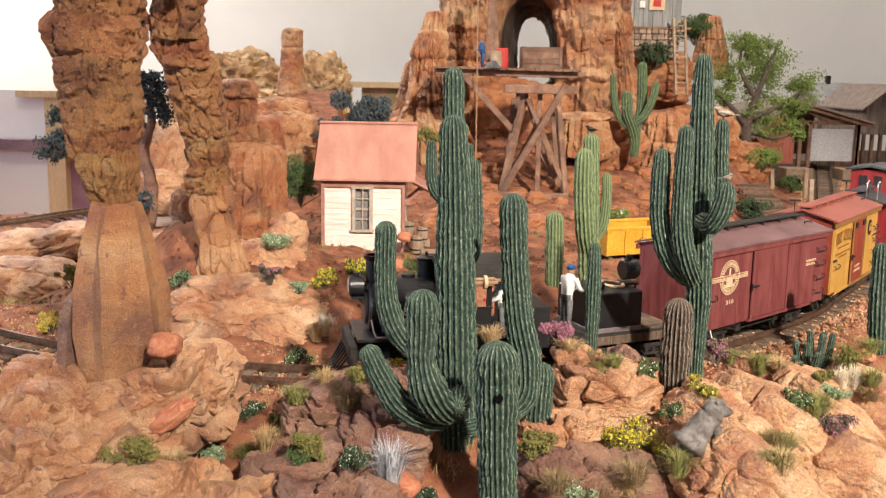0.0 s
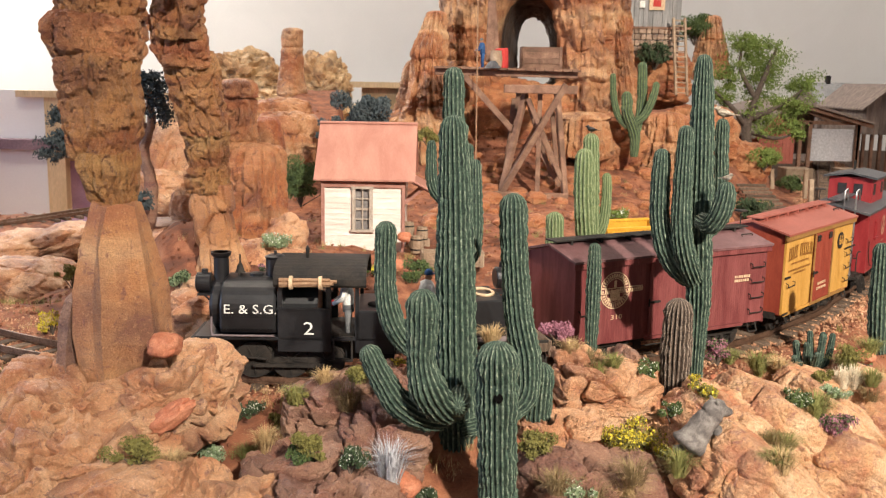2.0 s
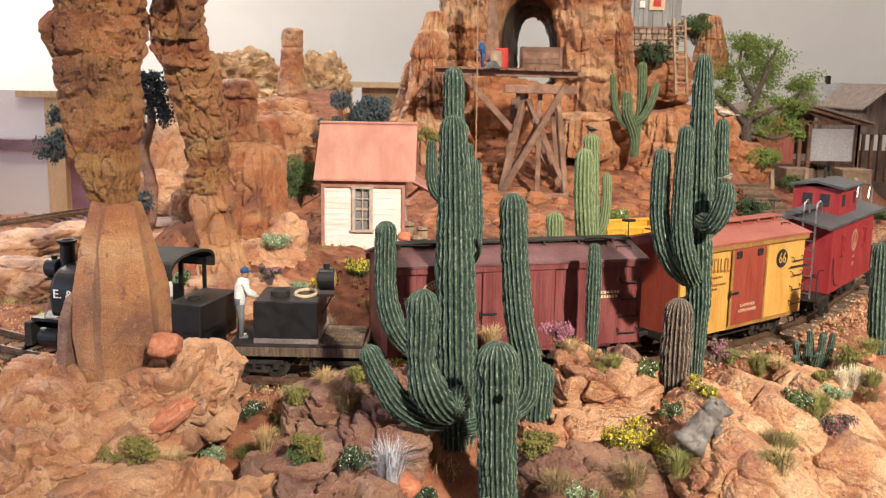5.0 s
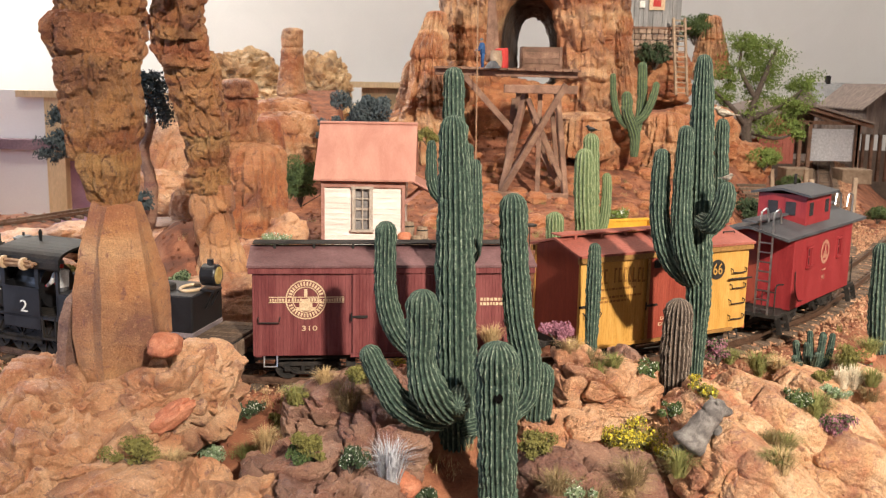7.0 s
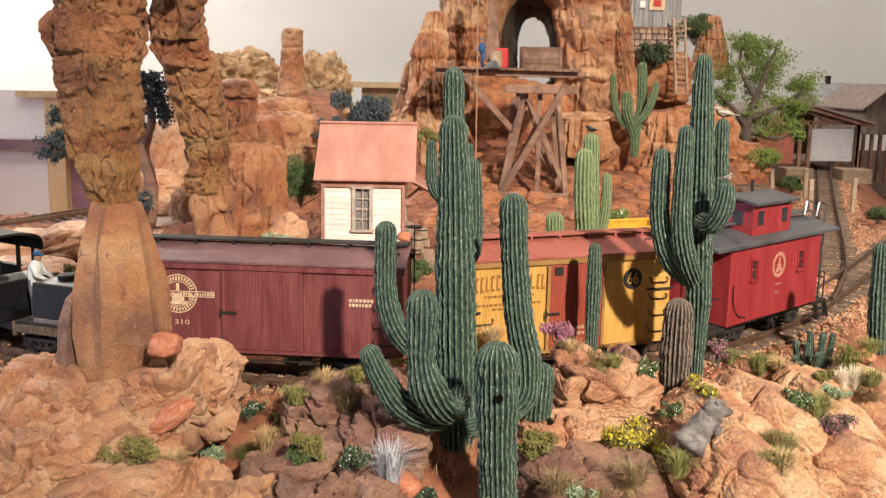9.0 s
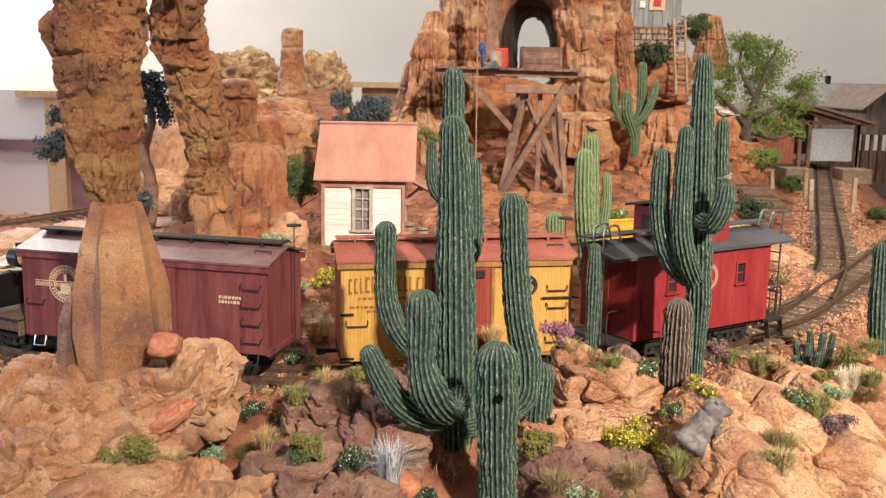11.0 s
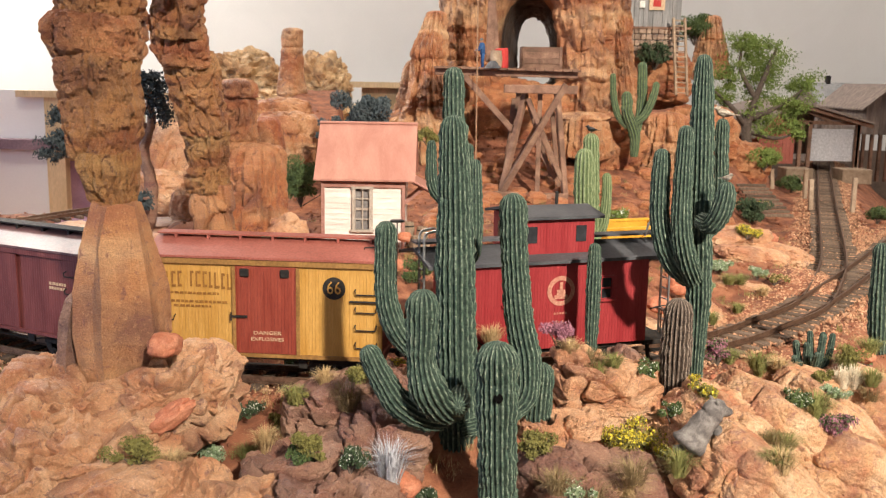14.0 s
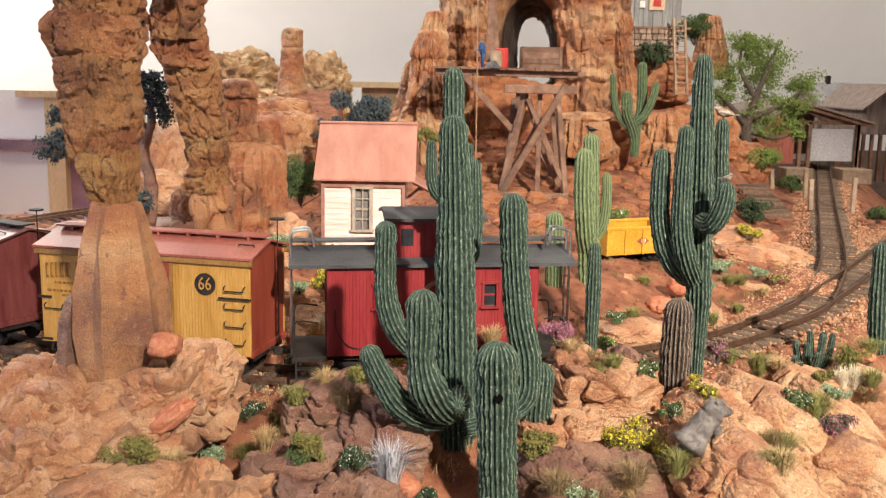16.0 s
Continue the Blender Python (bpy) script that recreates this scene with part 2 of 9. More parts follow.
def to_track(x, y):
    return float(np.sqrt(((TRACK_XY - (x, y)) ** 2).sum(1).min()))


# ---- the ground ----
def mound(x, y, cx, cy, rx, ry, h, p=2.0):
    d = (abs((x - cx) / rx) ** p + abs((y - cy) / ry) ** p)
    return h * math.exp(-d)


def ground_z(x, y):
    """Height of the modelled ground over the rail tops."""
    line_y = float(np.interp(x, LINE_XY[:, 0], LINE_XY[:, 1])) if x < 0.5 else 9.0
    front = y < line_y
    d = to_track(x, y)
    if front:
        z = -0.0072 - 0.017 * step(0.03, 0.16, d) - 0.10 * step(0.13, 0.30, d)
        z += mound(x, y, 0.012, 0.402, 0.075, 0.026, 0.024)
        z += mound(x, y, 0.020, 0.365, 0.080, 0.035, 0.010)
        z += mound(x, y, 0.095, 0.435, 0.045, 0.022, 0.012)
        z += mound(x, y, -0.185, 0.375, 0.075, 0.05, 0.020)
        z -= 0.10 * step(0.16, 0.34, x) * step(0.02, 0.20, d)
        z -= 0.09 * step(-0.215, -0.27, x) * step(0.018, 0.06, d)
    else:
        z = -0.0072 + 0.025 * step(0.022, 0.12, d) * (1 - step(0.10, 0.30, x))
        z += mound(x, y, -0.17, 0.60, 0.085, 0.07, 0.030)
        z += 0.10 * step(0.86, 1.40, y) * (step(-0.30, -0.14, x / y) * (1 - step(-0.112, -0.10, x / y)) + step(-0.065, -0.04, x / y)) * (1 - step(0.27, 0.36, x / y))
        z -= 0.034 * step(-0.28, -0.36, x / y) * step(0.03, 0.10, d)
        z += mound(x, y, 0.25, 0.72, 0.05, 0.06, 0.012)
        z -= 0.002 * step(0.6, 1.0, y)
    z -= 0.45 * step(-0.27, -0.32, x / max(y, 0.1)) * step(1.08, 1.14, y)
    z += step(0.015, 0.05, d) * (0.0045 * fbm(Vector((x * 22, y * 22, 3.1)), 5) + 0.0012 * fbm(Vector((x * 130, y * 130, 1.1)), 3))
    return z


def build_ground():
    rows, y = [], 0.17
    while y < 2.45:
        rows.append(y)
        y += 0.0024 * (max(y, 0.3) / 0.33) ** 1.8
    cols = 540
    verts, faces = [], []
    for y in rows:
        for i in range(cols + 1):
            u = i / cols * 2 - 1
            x = math.copysign(1.55 * abs(u) ** 1.75, u)
            verts.append((x, y, ground_z(x, y)))
    w = cols + 1
    for j in range(len(rows) - 1):
        for i in range(cols):
            a = j * w + i
            faces.append((a, a + 1, a + w + 1, a + w))
    me = bpy.data.meshes.new("ground")
    me.from_pydata(verts, [], faces)
    me.polygons.foreach_set("use_smooth", [True] * len(faces))
    me.materials.append(SOIL)
    tagged(new("ground", me), "red-brown sandy desert soil of a model layout", "ground", kind="structure")


build_ground()

# ---- the room ----
WALL = varied("wall_paint", (0.74, 0.71, 0.66), (0.80, 0.77, 0.72), rough=0.85, scale=3, fine=260, bump=0.1, depth=0.0004, grainy=0.02)
WALL_WHITE = varied("white_paint", (0.80, 0.79, 0.76), (0.84, 0.83, 0.80), rough=0.7, scale=3, fine=200, bump=0.1, grainy=0.02)
FLOOR = varied("floor_grey", (0.20, 0.19, 0.18), (0.28, 0.26, 0.24), rough=0.6, scale=8, fine=200, bump=0.1)
FABRIC = varied("purple_cloth", (0.22, 0.12, 0.17), (0.32, 0.19, 0.24), rough=0.95, scale=20, fine=700)


def slab(name, x0, x1, y0, y1, z0, z1, material, label, category):
    return tagged(part(name, box(bmesh.new(), x0, x1, y0, y1, z0, z1), material, label=label), category=category, kind="structure")


slab("wall_north", -3.2, 3.6, 3.0, 3.1, -1.1, 1.6, WALL, "plain warm white painted room wall", "wall")
for ya, yb, za, zb in ((-2.0, -1.15, -1.1, 1.6), (0.15, 3.1, -1.1, 1.6), (-1.15, 0.15, -1.1, -0.15), (-1.15, 0.15, 1.15, 1.6)):
    slab("wall_west", -3.3, -3.2, ya, yb, za, zb, WALL_WHITE, "plain white painted room wall beside a window", "wall")
slab("wall_east", 3.6, 3.7, -2.0, 3.1, -1.1, 1.6, WALL, "plain warm white painted room wall", "wall")
slab("wall_south", -3.3, 3.7, -2.1, -2.0, -1.1, 1.6, WALL, "plain warm white painted room wall", "wall")
slab("ceiling", -3.3, 3.7, -2.1, 3.1, 1.6, 1.7, WALL_WHITE, "plain white ceiling", "ceiling")
slab("floor", -3.3, 3.7, -2.1, 3.1, -1.2, -1.1, FLOOR, "plain grey room floor", "floor")

FASCIA = varied("fascia_board", (0.10, 0.075, 0.06), (0.15, 0.115, 0.09), rough=0.7, scale=12, fine=200)
table = empty("layout_table", pose(0, 0, 0), "long wooden table that carries the model layout", "table", kind="structure")
for x0, x1, y0, y1 in ((-1.57, 1.57, 0.150, 0.168), (-1.57, 1.57, 2.46, 2.478), (-1.57, -1.552, 0.168, 2.46), (1.552, 1.57, 0.168, 2.46)):
    part("fascia", box(bmesh.new(), x0, x1, y0, y1, -0.60, -0.20 if y0 < 0.16 else -0.02), FASCIA, table)
part("tabletop", box(bmesh.new(), -1.552, 1.552, 0.168, 2.46, -0.60, -0.58), FASCIA, table)
for x in (-1.45, 0.0, 1.45):
    for y in (0.25, 2.38):
        part("leg", box(bmesh.new(), x - 0.04, x + 0.04, y - 0.04, y + 0.04, -1.1, -0.60, 0.003), FASCIA, table)
for y0, y1, z0, z1 in ((-1.15, -1.09, -0.15, 1.15), (0.09, 0.15, -0.15, 1.15), (-1.09, 0.09, -0.15, -0.09), (-1.09, 0.09, 1.09, 1.15), (-0.53, -0.47, -0.09, 1.09)):
    slab("window_1", -3.29, -3.23, y0, y1, z0, z1, WALL_WHITE, "white painted frame of a room window", "window")


# ---- rocks ----
def rock(name, spine, radii, material, label, seed=0, n=64, per=10, strata=0.0, flute=0.0, rough=0.12, flat=1.0, facet=0.12, layers=0.012, grain=60.0, category="rock", group="", cap=0.35, square=0.0, parent=None):
    """A standing rock along a spine: layers of its own width with grooves between them, flutes, broken facets. radii: (across, deep) at each spine point."""
    pts = spline([Vector(p) for p in spine], per)
    rr = spline([Vector((r[0], r[1], 0)) for r in radii], per)
    rnd = random.Random(seed)
    base = Vector((seed * 3.7, seed * 1.3, seed * 2.1))
    facet *= 1.45 if parent else 1.0
    total, dist = 0.0, [0.0]
    for a, b in zip(pts, pts[1:]):
        total += (b - a).length
        dist.append(total)
    cuts, at = [], 0.0
    while at < total:
        cuts.append((at, rnd.uniform(-1, 1), rnd.uniform(-1, 1)))
        at += layers * rnd.uniform(0.5, 1.8)
    cuts.append((total + 1, 0, 0))
    verts, faces = [], []
    rows = max(10, int(total / (layers * 0.16))) if strata else len(pts)
    rows = min(max(rows, int(total / 0.0013)), 130)
    for j in range(rows + 1):
        s = total * j / rows
        i = max(0, min(len(pts) - 2, int(np.searchsorted(dist, s)) - 1))
        t = (s - dist[i]) / max(1e-9, dist[i + 1] - dist[i])
        p, r = pts[i].lerp(pts[i + 1], t), rr[i].lerp(rr[i + 1], t)
        k = next(q for q in range(len(cuts) - 1) if cuts[q][0] <= s < cuts[q + 1][0] or q == len(cuts) - 2)
        gap = min(s - cuts[k][0], cuts[k + 1][0] - s) / layers
        layer = strata * (cuts[k][1] * 0.6 - 0.7 * math.exp(-(gap / 0.05) ** 2))
        end = 1.0
        if cap and total - s < cap * r.x:
            end = math.sqrt(max(0.0, 1 - ((cap * r.x - (total - s)) / (cap * r.x)) ** 2)) * 0.55 + 0.45
        for c in range(n):
            a = 2 * math.pi * c / n
            way = Vector((math.cos(a), math.sin(a), 0))
            q = base + Vector((way.x * 1.2 + cuts[k][2] * strata * 4, way.y * 1.2, p.z * 9))
            f = 1 + layer + rough * fbm(q + Vector((0, 0, p.z * 10)), 4)
            w = Vector((p.x + way.x * r.x, p.y + way.y * r.y, p.z)) * grain + base
            if facet:
                v, cell = noise.voronoi(Vector((w.x, w.y, w.z * 0.55)))
                f += facet * (1.3 * noise.noise(cell[0] * 7.3) + 0.25 - 0.5 * v[0]) - facet * 0.6 * math.exp(-((v[1] - v[0]) / 0.06) ** 2)
            if flute:
                f -= flute * abs(noise.noise(base + Vector((way.x * 5.5, way.y * 5.5, p.z * 7)))) * 2
            v2, cell2 = noise.voronoi(Vector((w.x * 2.3, w.y * 2.3, w.z * (1.1 if flute else 3.1))))
            f += facet * (0.75 * noise.noise(cell2[0] * 5.7) - 0.30 * v2[0] - 0.45 * math.exp(-((v2[1] - v2[0]) / 0.07) ** 2))
            f += 0.35 * rough * fbm(w * 1.6, 3) + 0.05 * (0.3 - abs(noise.noise(w * 2.1))) + 0.03 * (0.3 - abs(noise.noise(w * 5.3)))
            f *= (0.9 / max(abs(way.x), abs(way.y))) ** square
            verts.append((p.x + way.x * r.x * f * end, p.y + way.y * r.y * f * end, p.z + 0.10 * r.x * noise.noise(q * 1.7)))
    for j in range(rows):
        for c in range(n):
            a, b = j * n + c, j * n + (c + 1) % n
            faces.append((a, b, b + n, a + n))
    top = len(verts)
    verts.append(tuple(pts[-1] + Vector((0, 0, 0.04 * radii[-1][0]))))
    for c in range(n):
        faces.append((rows * n + c, rows * n + (c + 1) % n, top))
    me = bpy.data.meshes.new(name)
    me.from_pydata(verts, [], faces)
    me.materials.append(material)
    me.polygons.foreach_set("use_smooth", [True] * len(faces))
    me.set_sharp_from_angle(angle=radians(30))
    ob = new(name, me)
    ob.parent = parent
    return tagged(ob, label, "" if parent else category, group)


def faceted(name, spine, radii, sides, material, label, seed, parent=None, category="", per=14, grain=0.0006):
    """A hewn standing block: straight-edged facets between uneven corners, with fine tool marks."""
    rnd = random.Random(seed)
    turns = [2 * math.pi * (k + rnd.uniform(-0.32, 0.32)) / sides for k in range(sides)]
    bulge = [(1.11 if k % 2 else 0.91) * rnd.uniform(0.95, 1.05) for k in range(sides)]
    rings = []
    for p, (rx, ry) in zip(spine, radii):
        rings.append([Vector((p[0] + math.cos(a) * rx * f, p[1] + math.sin(a) * ry * f, p[2] + rnd.uniform(-0.12, 0.12) * rx)) for a, f in ((a + rnd.uniform(-0.08, 0.08), w * rnd.uniform(0.94, 1.06)) for a, w in zip(turns, bulge))])
    across = 12
    verts, faces = [], []
    n = sides * across
    rows = (len(rings) - 1) * per
    base = Vector((seed * 2.3, seed * 1.1, 0))
    for j in range(rows + 1):
        i = min(j // per, len(rings) - 2)
        t = j / per - i
        mid = Vector(spine[i]).lerp(Vector(spine[i + 1]), t)
        for k in range(sides):
            for c in range(across):
                u = c / across
                co = rings[i][k].lerp(rings[i][(k + 1) % sides], u).lerp(rings[i + 1][k].lerp(rings[i + 1][(k + 1) % sides], u), t)
                d = co - mid
                d.z = 0
                d.normalize()
                co = co + d * (grain * fbm(co * 200 + base, 4) + grain * 0.35 * noise.noise(Vector((co.x * 90, co.y * 90, co.z * 1100))))
                verts.append(tuple(co))
    for j in range(rows):
        for c in range(n):
            a, b = j * n + c, j * n + (c + 1) % n
            faces.append((a, b, b + n, a + n))
    faces.append(tuple(range(rows * n, rows * n + n)))
    me = bpy.data.meshes.new(name)
    me.from_pydata(verts, [], faces)
    me.materials.append(material)
    me.polygons.foreach_set("use_smooth", [True] * len(faces))
    me.set_sharp_from_angle(angle=radians(13))
    ob = new(name, me)
    ob.parent = parent
    return tagged(ob, label, category)


def outcrop(name, place, size, material, label, seed, turn=(0, 0, 0), cell=(0.020, 0.020, 0.011), deep=0.0030, plate=0.0030, sub=6, bed=(0, 18, 0), group="", square=0.5):
    """A sandstone mass of rounded, bedded blocks: size in half lengths, cell the blocks' lengths, deep the joints between them."""
    bm = bmesh.new()
    bmesh.ops.create_icosphere(bm, subdivisions=sub, radius=1.0)
    base = Vector((seed * 5.3, seed * 2.9, seed * 1.7))
    spin = pose(0, 0, 0, *turn)
    lay = pose(0, 0, 0, *bed).inverted()
    for v in bm.verts:
        d = v.co.normalized()
        q = max(abs(d.x), abs(d.y), abs(d.z))
        co = d / q ** square
        co = Vector((co.x * size[0], co.y * size[1], co.z * size[2]))
        nrm = Vector((d.x / size[0], d.y / size[1], d.z / size[2])).normalized()
        w = lay @ (spin @ co)
        w += 0.0035 * Vector((fbm(w * 70 + base, 2), fbm(w * 70 - base, 2), fbm(w * 80 + base * 2, 2)))
        u = Vector((w.x / cell[0], w.y / cell[1], w.z / cell[2])) + base
        level = u.z + 0.25 * fbm(w * 60 + base, 2)
        k = math.floor(level)
        edge = min(level - k, k + 1 - level)
        shift = noise.noise(Vector((k * 3.1, seed * 1.7, 0.4)))
        vd, c0 = noise.voronoi(Vector((u.x + shift * 3, u.y, k * 2.0)))
        ve, c1 = noise.voronoi(u * 2.7 + base)
        f = plate * (0.9 * shift + 1.1 * noise.noise(c0[0] * 7.3)) + plate * 0.5 * (level - k - 0.5)
        f -= deep * (0.75 * math.exp(-((edge / 0.055) ** 2)) + 0.9 * math.exp(-(((vd[1] - vd[0]) / 0.05) ** 2)))
        f += plate * 0.40 * noise.noise(c1[0] * 5.1) - deep * 0.22 * math.exp(-(((ve[1] - ve[0]) / 0.06) ** 2))
        f += 0.0012 * fbm(w * 45 + base, 3) + 0.0007 * (0.3 - abs(noise.noise(Vector((w.x * 150, w.y * 150, w.z * 330))))) + 0.0006 * (0.3 - abs(noise.noise(w * 420))) + 0.0003 * noise.noise(w * 900)
        v.co = spin @ (co + nrm * f)
    ob = part(name, bm, material, label=label, smooth=True)
    ob.location = place
    ob.data.set_sharp_from_angle(angle=radians(38))
    return tagged(ob, category="rock", group=group)


def boulder(name, place, size, material, label, seed=0, turn=(0, 0, 0), sub=5, facet=0.16, grain=1.5, rough=0.16, category="rock", group="", crack=0.06):
    """A weathered boulder: a rounded block broken by cracks into plates. size: half lengths."""
    bm = bmesh.new()
    bmesh.ops.create_icosphere(bm, subdivisions=sub, radius=1.0)
    base = Vector((seed * 5.3, seed * 2.9, seed * 1.7))
    for v in bm.verts:
        d = v.co.normalized()
        q = max(abs(d.x), abs(d.y), abs(d.z))
        co = d * (0.55 + 0.45 / q ** 0.5 * 0.9)
        w = d * grain + base
        vd, cell = noise.voronoi(w + 0.25 * Vector((fbm(w * 1.3, 2), fbm(w * 1.3 + base, 2), fbm(w * 1.7, 2))))
        ve, sub_cell = noise.voronoi(w * 2.6 + base)
        f = 1 + facet * (0.2 - 0.5 * vd[0] + 0.9 * noise.noise(cell[0] * 7.3) + 0.22 * noise.noise(sub_cell[0] * 5.1) - 0.12 * ve[0]) - crack * math.exp(-((vd[1] - vd[0]) / 0.05) ** 2) + rough * fbm(w * 0.9, 2) + 0.10 * (0.3 - abs(noise.noise(w * 2.3))) + 0.055 * (0.3 - abs(noise.noise(w * 5.1))) + 0.03 * (0.3 - abs(noise.noise(w * 11.3))) + 0.018 * noise.noise(w * 23)
        v.co = Vector((co.x * f * size[0], co.y * f * size[1], co.z * f * size[2]))
    bmesh.ops.transform(bm, matrix=pose(0, 0, 0, *turn), verts=bm.verts)
    ob = part(name, bm, material, label=label, smooth=True)
    ob.location = place
    ob.data.set_sharp_from_angle(angle=radians(35))
    return tagged(ob, category=category, group=group)


# ---- rock arch over the line ----
arch = empty("rock_arch", pose(0, 0, 0), "tall weathered orange sandstone arch that spans the track", "rock arch")
faceted("block", [(-0.1318, 0.3720, 0.0100), (-0.1312, 0.3720, 0.0225), (-0.1285, 0.3720, 0.0400), (-0.1294, 0.3720, 0.0580), (-0.1296, 0.3720, 0.0760), (-0.1296, 0.3720, 0.0925)], [(0.0095, 0.0120), (0.0128, 0.0150), (0.0178, 0.0190), (0.0168, 0.0175), (0.0128, 0.0140), (0.0088, 0.0095)], 12, ROCK_FOOT, "reddish hewn foot block with long facets", 4, arch, grain=0.0003)
rock("block", [(-0.1311, 0.3760, 0.0845), (-0.1319, 0.3760, 0.0886), (-0.1333, 0.3760, 0.0981), (-0.1344, 0.3760, 0.1071), (-0.1342, 0.3760, 0.1120)], [(0.0063, 0.0069), (0.0076, 0.0082), (0.0113, 0.0122), (0.0131, 0.0142), (0.0127, 0.0137)], ROCK_OCHRE, "ochre fluted neck block", seed=5, n=128, per=8, strata=0.07, layers=0.012, facet=0.13, grain=95, square=0.3, flute=0.06, parent=arch, cap=0.0)
rock("block", [(-0.1360, 0.3800, 0.1085), (-0.1363, 0.3800, 0.1180), (-0.1366, 0.3800, 0.1314), (-0.1370, 0.3800, 0.1468), (-0.1371, 0.3800, 0.1490)], [(0.0134, 0.0146), (0.0149, 0.0161), (0.0160, 0.0174), (0.0167, 0.0181), (0.0157, 0.0170)], ROCK_ARCH, "broad orange pillar block", seed=6, n=128, per=8, strata=0.05, layers=0.02, facet=0.1, grain=75, square=0.4, flute=0, parent=arch, cap=0.0)
rock("block", [(-0.1388, 0.3840, 0.1482), (-0.1387, 0.3840, 0.1556), (-0.1384, 0.3840, 0.1622), (-0.1380, 0.3840, 0.1648)], [(0.0178, 0.0192), (0.0187, 0.0202), (0.0184, 0.0199), (0.0169, 0.0183)], ROCK_RED, "red overhanging pillar block", seed=7, n=128, per=8, strata=0.05, layers=0.012, facet=0.1, grain=70, square=0.45, flute=0, parent=arch, cap=0.0)
rock("block", [(-0.1395, 0.3880, 0.1633), (-0.1392, 0.3880, 0.1712), (-0.1377, 0.3880, 0.1842), (-0.1337, 0.3880, 0.1993), (-0.1257, 0.3880, 0.2142)], [(0.0171, 0.0185), (0.0180, 0.0195), (0.0180, 0.0195), (0.0174, 0.0189), (0.0158, 0.0171)], ROCK_ARCH, "orange upper pillar block", seed=8, n=128, per=8, strata=0.06, layers=0.02, facet=0.12, grain=75, square=0.4, flute=0, parent=arch, cap=0.0)
rock("block", [(-0.1281, 0.5550, 0.0169), (-0.1312, 0.5550, 0.0306), (-0.1331, 0.5550, 0.0477), (-0.1360, 0.5550, 0.0680), (-0.1374, 0.5550, 0.0797)], [(0.0196, 0.0212), (0.0160, 0.0173), (0.0133, 0.0144), (0.0127, 0.0137), (0.0124, 0.0134)], ROCK_FOOT, "red foot block behind the track", seed=14, n=128, per=8, strata=0.03, layers=0.05, facet=0.12, grain=50, square=0.3, flute=0.04, parent=arch, cap=0.0)
rock("block", [(-0.1373, 0.5530, 0.0749), (-0.1378, 0.5530, 0.0832), (-0.1394, 0.5530, 0.0980), (-0.1400, 0.5530, 0.1105)], [(0.0120, 0.0131), (0.0126, 0.0137), (0.0133, 0.0143), (0.0141, 0.0153)], ROCK_OCHRE, "ochre layered neck block", seed=15, n=128, per=8, strata=0.1, layers=0.01, facet=0.15, grain=80, square=0.3, flute=0, parent=arch, cap=0.0)
rock("block", [(-0.1378, 0.5490, 0.1081), (-0.1415, 0.5490, 0.1274), (-0.1455, 0.5490, 0.1449), (-0.1472, 0.5470, 0.1558)], [(0.0134, 0.0146), (0.0148, 0.0160), (0.0162, 0.0175), (0.0155, 0.0168)], ROCK_ARCH, "leaning orange pillar block", seed=16, n=128, per=8, strata=0.06, layers=0.02, facet=0.15, grain=60, square=0.4, flute=0, parent=arch, cap=0.0)
rock("block", [(-0.1464, 0.5430, 0.1464), (-0.1478, 0.5430, 0.1557), (-0.1501, 0.5410, 0.1741)], [(0.0160, 0.0173), (0.0168, 0.0182), (0.0165, 0.0180)], ROCK_RED, "red leaning pillar block", seed=17, n=128, per=8, strata=0.06, layers=0.014, facet=0.14, grain=60, square=0.4, flute=0, parent=arch, cap=0.0)
rock("block", [(-0.1485, 0.5350, 0.1616), (-0.1487, 0.5350, 0.1767), (-0.1493, 0.5350, 0.1947), (-0.1554, 0.5350, 0.2154)], [(0.0165, 0.0180), (0.0165, 0.0180), (0.0172, 0.0186), (0.0182, 0.0196)], ROCK_ARCH, "orange upper block of the arch", seed=18, n=128, per=8, strata=0.06, layers=0.02, facet=0.16, grain=60, square=0.4, flute=0, parent=arch, cap=0.0)
rock("block", [(-0.1388, 0.4800, 0.2026), (-0.1439, 0.4800, 0.2131), (-0.1489, 0.4800, 0.2261), (-0.1538, 0.4800, 0.2415)], [(0.0144, 0.0155), (0.0157, 0.0169), (0.0157, 0.0169), (0.0157, 0.0169)], ROCK_ARCH, "orange crown block of the arch", seed=19, n=128, per=8, strata=0.06, layers=0.02, facet=0.16, grain=60, square=0.4, flute=0, parent=arch, cap=0.0)


# ---- track ----
RAIL = varied("rail_steel", (0.10, 0.055, 0.035), (0.20, 0.12, 0.08), rough=0.5, metal=0.6, scale=300, fine=1500)
TIE = varied("tie_wood", (0.075, 0.05, 0.035), (0.19, 0.135, 0.095), (0.12, 0.08, 0.055), rough=0.9, scale=150, fine=1800, stretch=(6, 1, 1), by_piece=0.35, depth=0.0004)
GAUGE = 0.0200


